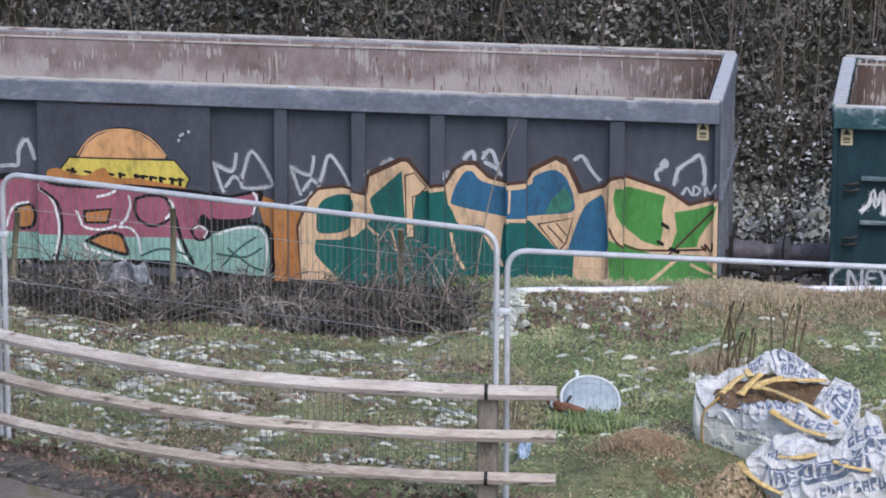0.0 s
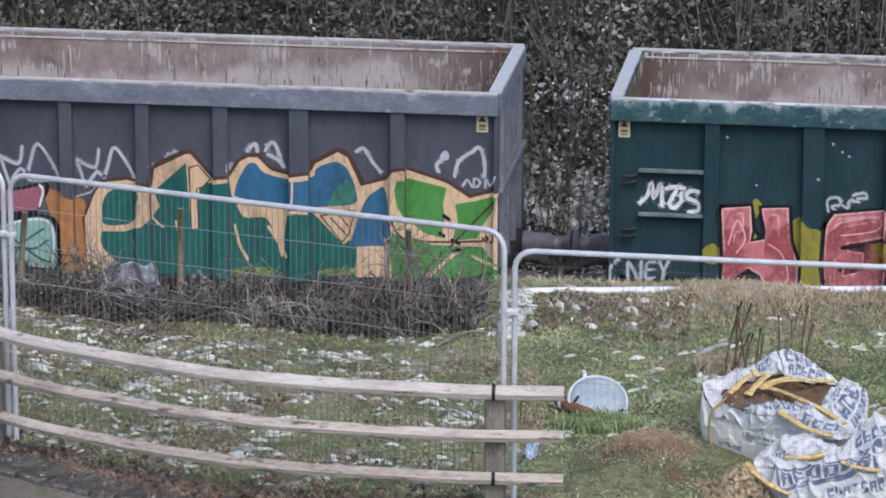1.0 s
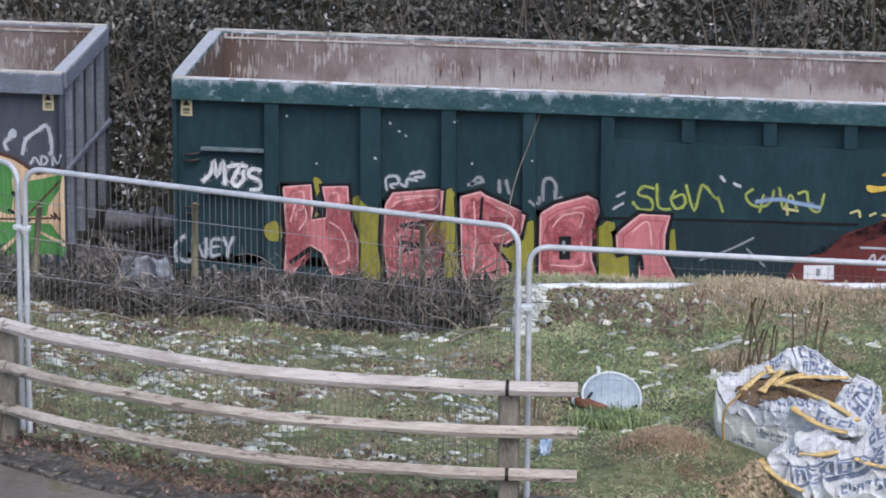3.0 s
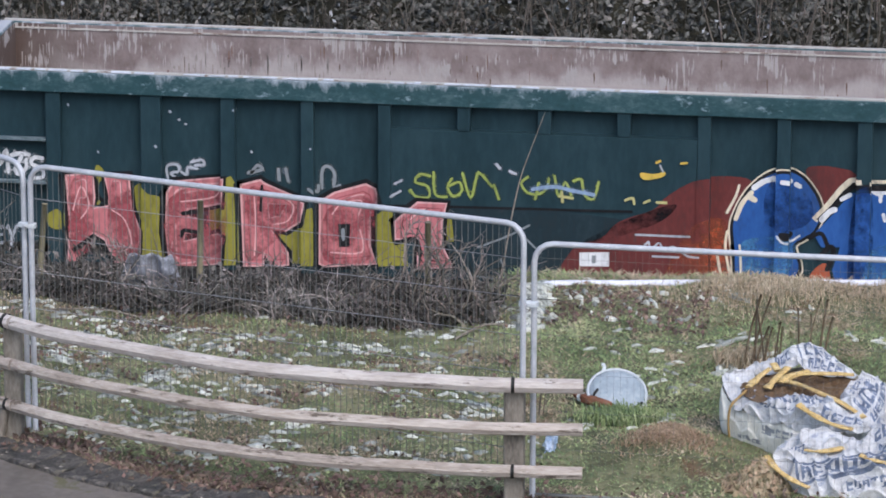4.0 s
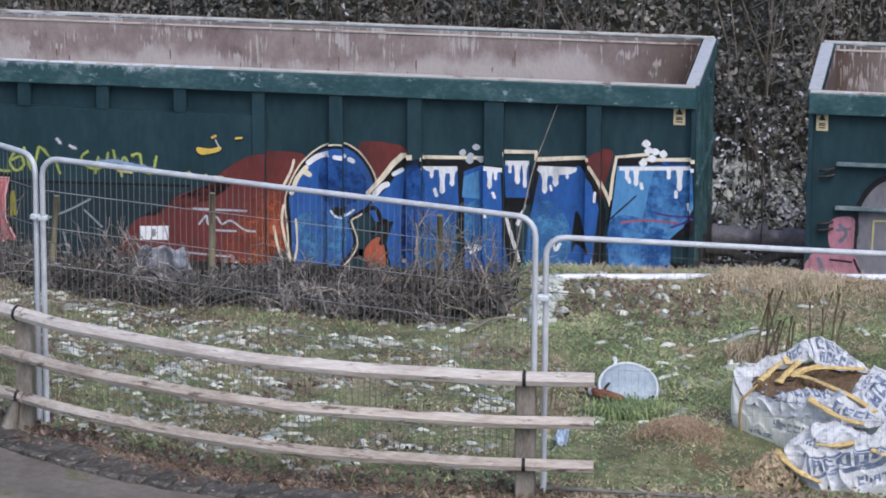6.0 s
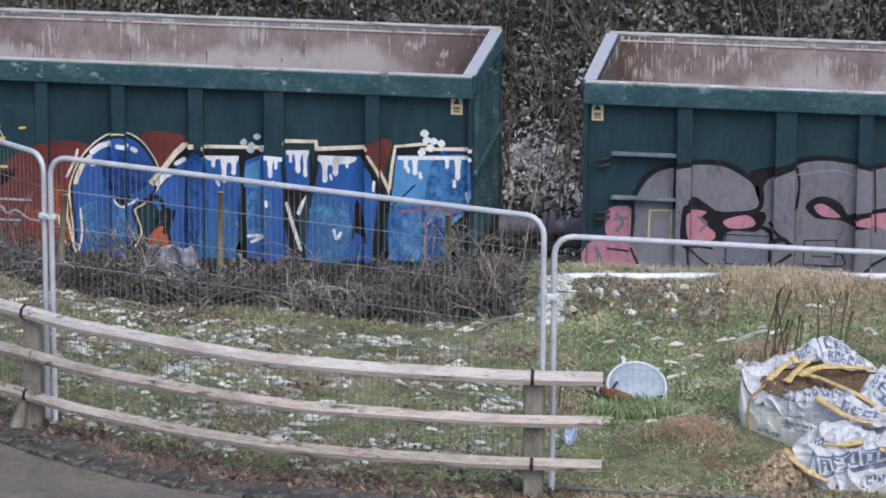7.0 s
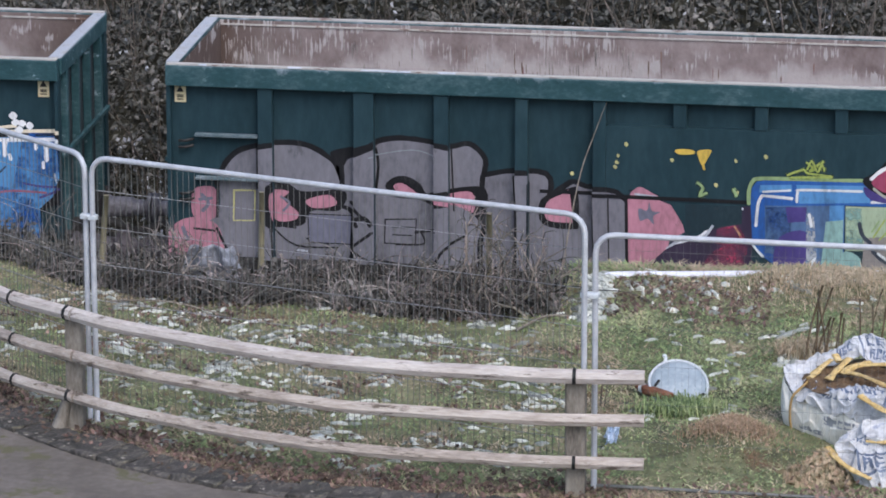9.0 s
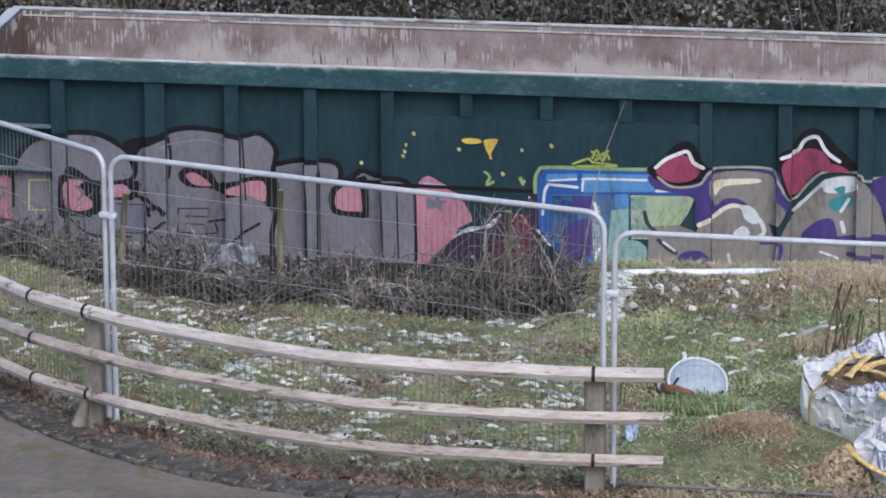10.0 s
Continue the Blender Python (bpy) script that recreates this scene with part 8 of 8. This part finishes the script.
art.line("palewhite", 3.4, [(853, 148), (876, 149), (897, 146)])
art.line("palewhite", 3.4, [(779, 130), (782, 116)])
art.line("palewhite", 3.0, [(710, 94), (719, 82), (725, 76)])
art.line("palewhite", 3.0, [(787, 76), (781, 65), (785, 48)])
art.line("tagwhite", 2.6, [(592, 43), (606, 59)])
art.line("tagwhite", 3.2, [(610, 81), (627, 93), (652, 96), (664, 111)])
art.fill("darkpurple", [(592, 42), (606, 78), (641, 90), (675, 88), (716, 68), (716, 40)])
art.fill("veil_crimson", [(654, 65), (682, 88), (703, 67), (689, 39), (661, 37)])
art.fill("black", [(841, 174), (859, 187), (872, 203), (886, 211), (899, 206), (910, 184), (920, 176), (906, 163), (879, 155), (859, 158)])
art.fill("crimson", [(852, 172), (866, 186), (883, 194), (895, 187), (905, 174), (893, 162), (870, 160)])
art.line("white", 4.5, [(852, 177), (863, 187), (879, 195), (890, 198), (897, 185), (909, 179)])
art.fill("purple", [(843, 167), (859, 159), (879, 153), (906, 160), (917, 171), (994, 176), (1004, 157), (1015, 139), (988, 107), (921, 90), (900, 111), (897, 141), (852, 151)])
art.fill("taupe", [(921, 169), (987, 171), (996, 142), (1008, 128), (995, 108), (974, 121), (954, 138), (934, 139), (922, 131)])
art.fill("cream", [(921, 160), (947, 164), (974, 165), (974, 160), (933, 154), (923, 142)])
art.line("taupelight", 3.2, [(855, 165), (873, 154), (904, 158), (917, 174), (940, 178), (987, 178), (998, 165), (1015, 142), (1034, 162), (1054, 177), (1094, 177), (1101, 170), (1126, 173)])
art.fill("taupe", [(900, 97), (914, 111), (941, 129), (968, 127), (988, 107), (996, 44), (894, 40)])
art.line("cream", 5.2, [(904, 108), (920, 116), (934, 127), (947, 131), (968, 125)])
art.fill("palewhite", [(955, 131), (968, 129), (977, 114), (968, 109), (957, 117)])
art.fill("palewhite", [(948, 101), (958, 106), (965, 97), (955, 89), (945, 93)])
art.line("palewhite", 5.2, [(977, 114), (982, 100), (975, 93)])
art.line("palewhite", 3.9, [(939, 70), (943, 49)])
art.fill("purple", [(880, 68), (907, 76), (921, 55), (894, 40)])
art.fill("black", [(999, 198), (1013, 207), (1024, 223), (1037, 230), (1053, 224), (1067, 208), (1080, 197), (1092, 181), (1074, 177), (1041, 175), (1015, 143), (1001, 170)])
art.fill("crimson", [(1003, 186), (1020, 199), (1034, 205), (1051, 200), (1061, 180), (1041, 175), (1017, 147), (1007, 164)])
art.fill("crimson", [(1047, 186), (1067, 186), (1081, 178), (1051, 177)])
art.line("white", 4.5, [(1002, 194), (1020, 202), (1029, 215), (1043, 219), (1051, 206), (1058, 198), (1070, 190)])
art.fill("taupe", [(1015, 122), (1028, 141), (1048, 163), (1068, 172), (1094, 171), (1112, 154), (1122, 127), (1128, 50), (996, 44), (1002, 94)])
art.line("palewhite", 3.9, [(1016, 128), (1035, 147), (1054, 166)])
art.fill("palewhite", [(1054, 167), (1088, 172), (1091, 156), (1068, 151), (1052, 153)])
art.fill("tealpaint", [(1059, 142), (1081, 150), (1088, 139), (1069, 129), (1059, 134)])
art.fill("tealpaint", [(1065, 156), (1077, 160), (1075, 148)])
art.line("palewhite", 3.9, [(1082, 144), (1073, 129)])
art.fill("purple", [(1026, 95), (1042, 114), (1062, 119), (1069, 97), (1063, 89)])
art.fill("purple", [(1108, 164), (1148, 169), (1157, 51), (1131, 50), (1126, 120)])
art.line("palewhite", 5.2, [(1074, 115), (1077, 104)])
art.line("purple", 7.7, [(1069, 94), (1109, 98), (1150, 97)])
art.line("purple", 5.8, [(1083, 76), (1123, 74)])
art.line("purple", 5.2, [(979, 86), (1002, 87), (1000, 66)])
art.line("palewhite", 3.2, [(1049, 78), (1070, 71)])
art.fill("taupe", [(1148, 162), (1214, 172), (1231, 54), (1155, 51)])
art.fill("crimson", [(1174, 184), (1200, 199), (1214, 179), (1195, 164)])
art.done()

art = Art(LAST, "spray_tag", "lime green spray tag over blue lettering")
art.tag("lime", 2.6, [(753, 178), (771, 185), (777, 181), (805, 178)])
art.done()
art = Art(LAST, "spray_tag", "lime green spray tag over blue lettering")
art.tag("lime", 2.6, [(775, 194), (784, 186), (779, 184), (791, 193), (796, 186)])
art.done()
art = Art(LAST, "spray_tag", "lime green spray tag over blue lettering")
art.tag("lime", 2.6, [(776, 186), (781, 196), (788, 183), (794, 196)])
art.done()
art = Art(LAST, "spray_tag", "lime green spray tag over blue lettering")
art.tag("lime", 2.6, [(757, 175), (805, 177)])
art.done()
art = Art(LAST, "spray_tag", "lime green spray tag over blue lettering")
art.tag("limefaint", 3.2, [(646, 164), (652, 158), (648, 148), (656, 152)])
art.done()
art = Art(LAST, "spray_tag", "lime green spray tag over blue lettering")
art.tag("limefaint", 3.2, [(689, 157), (692, 150)])
art.done()


motions()
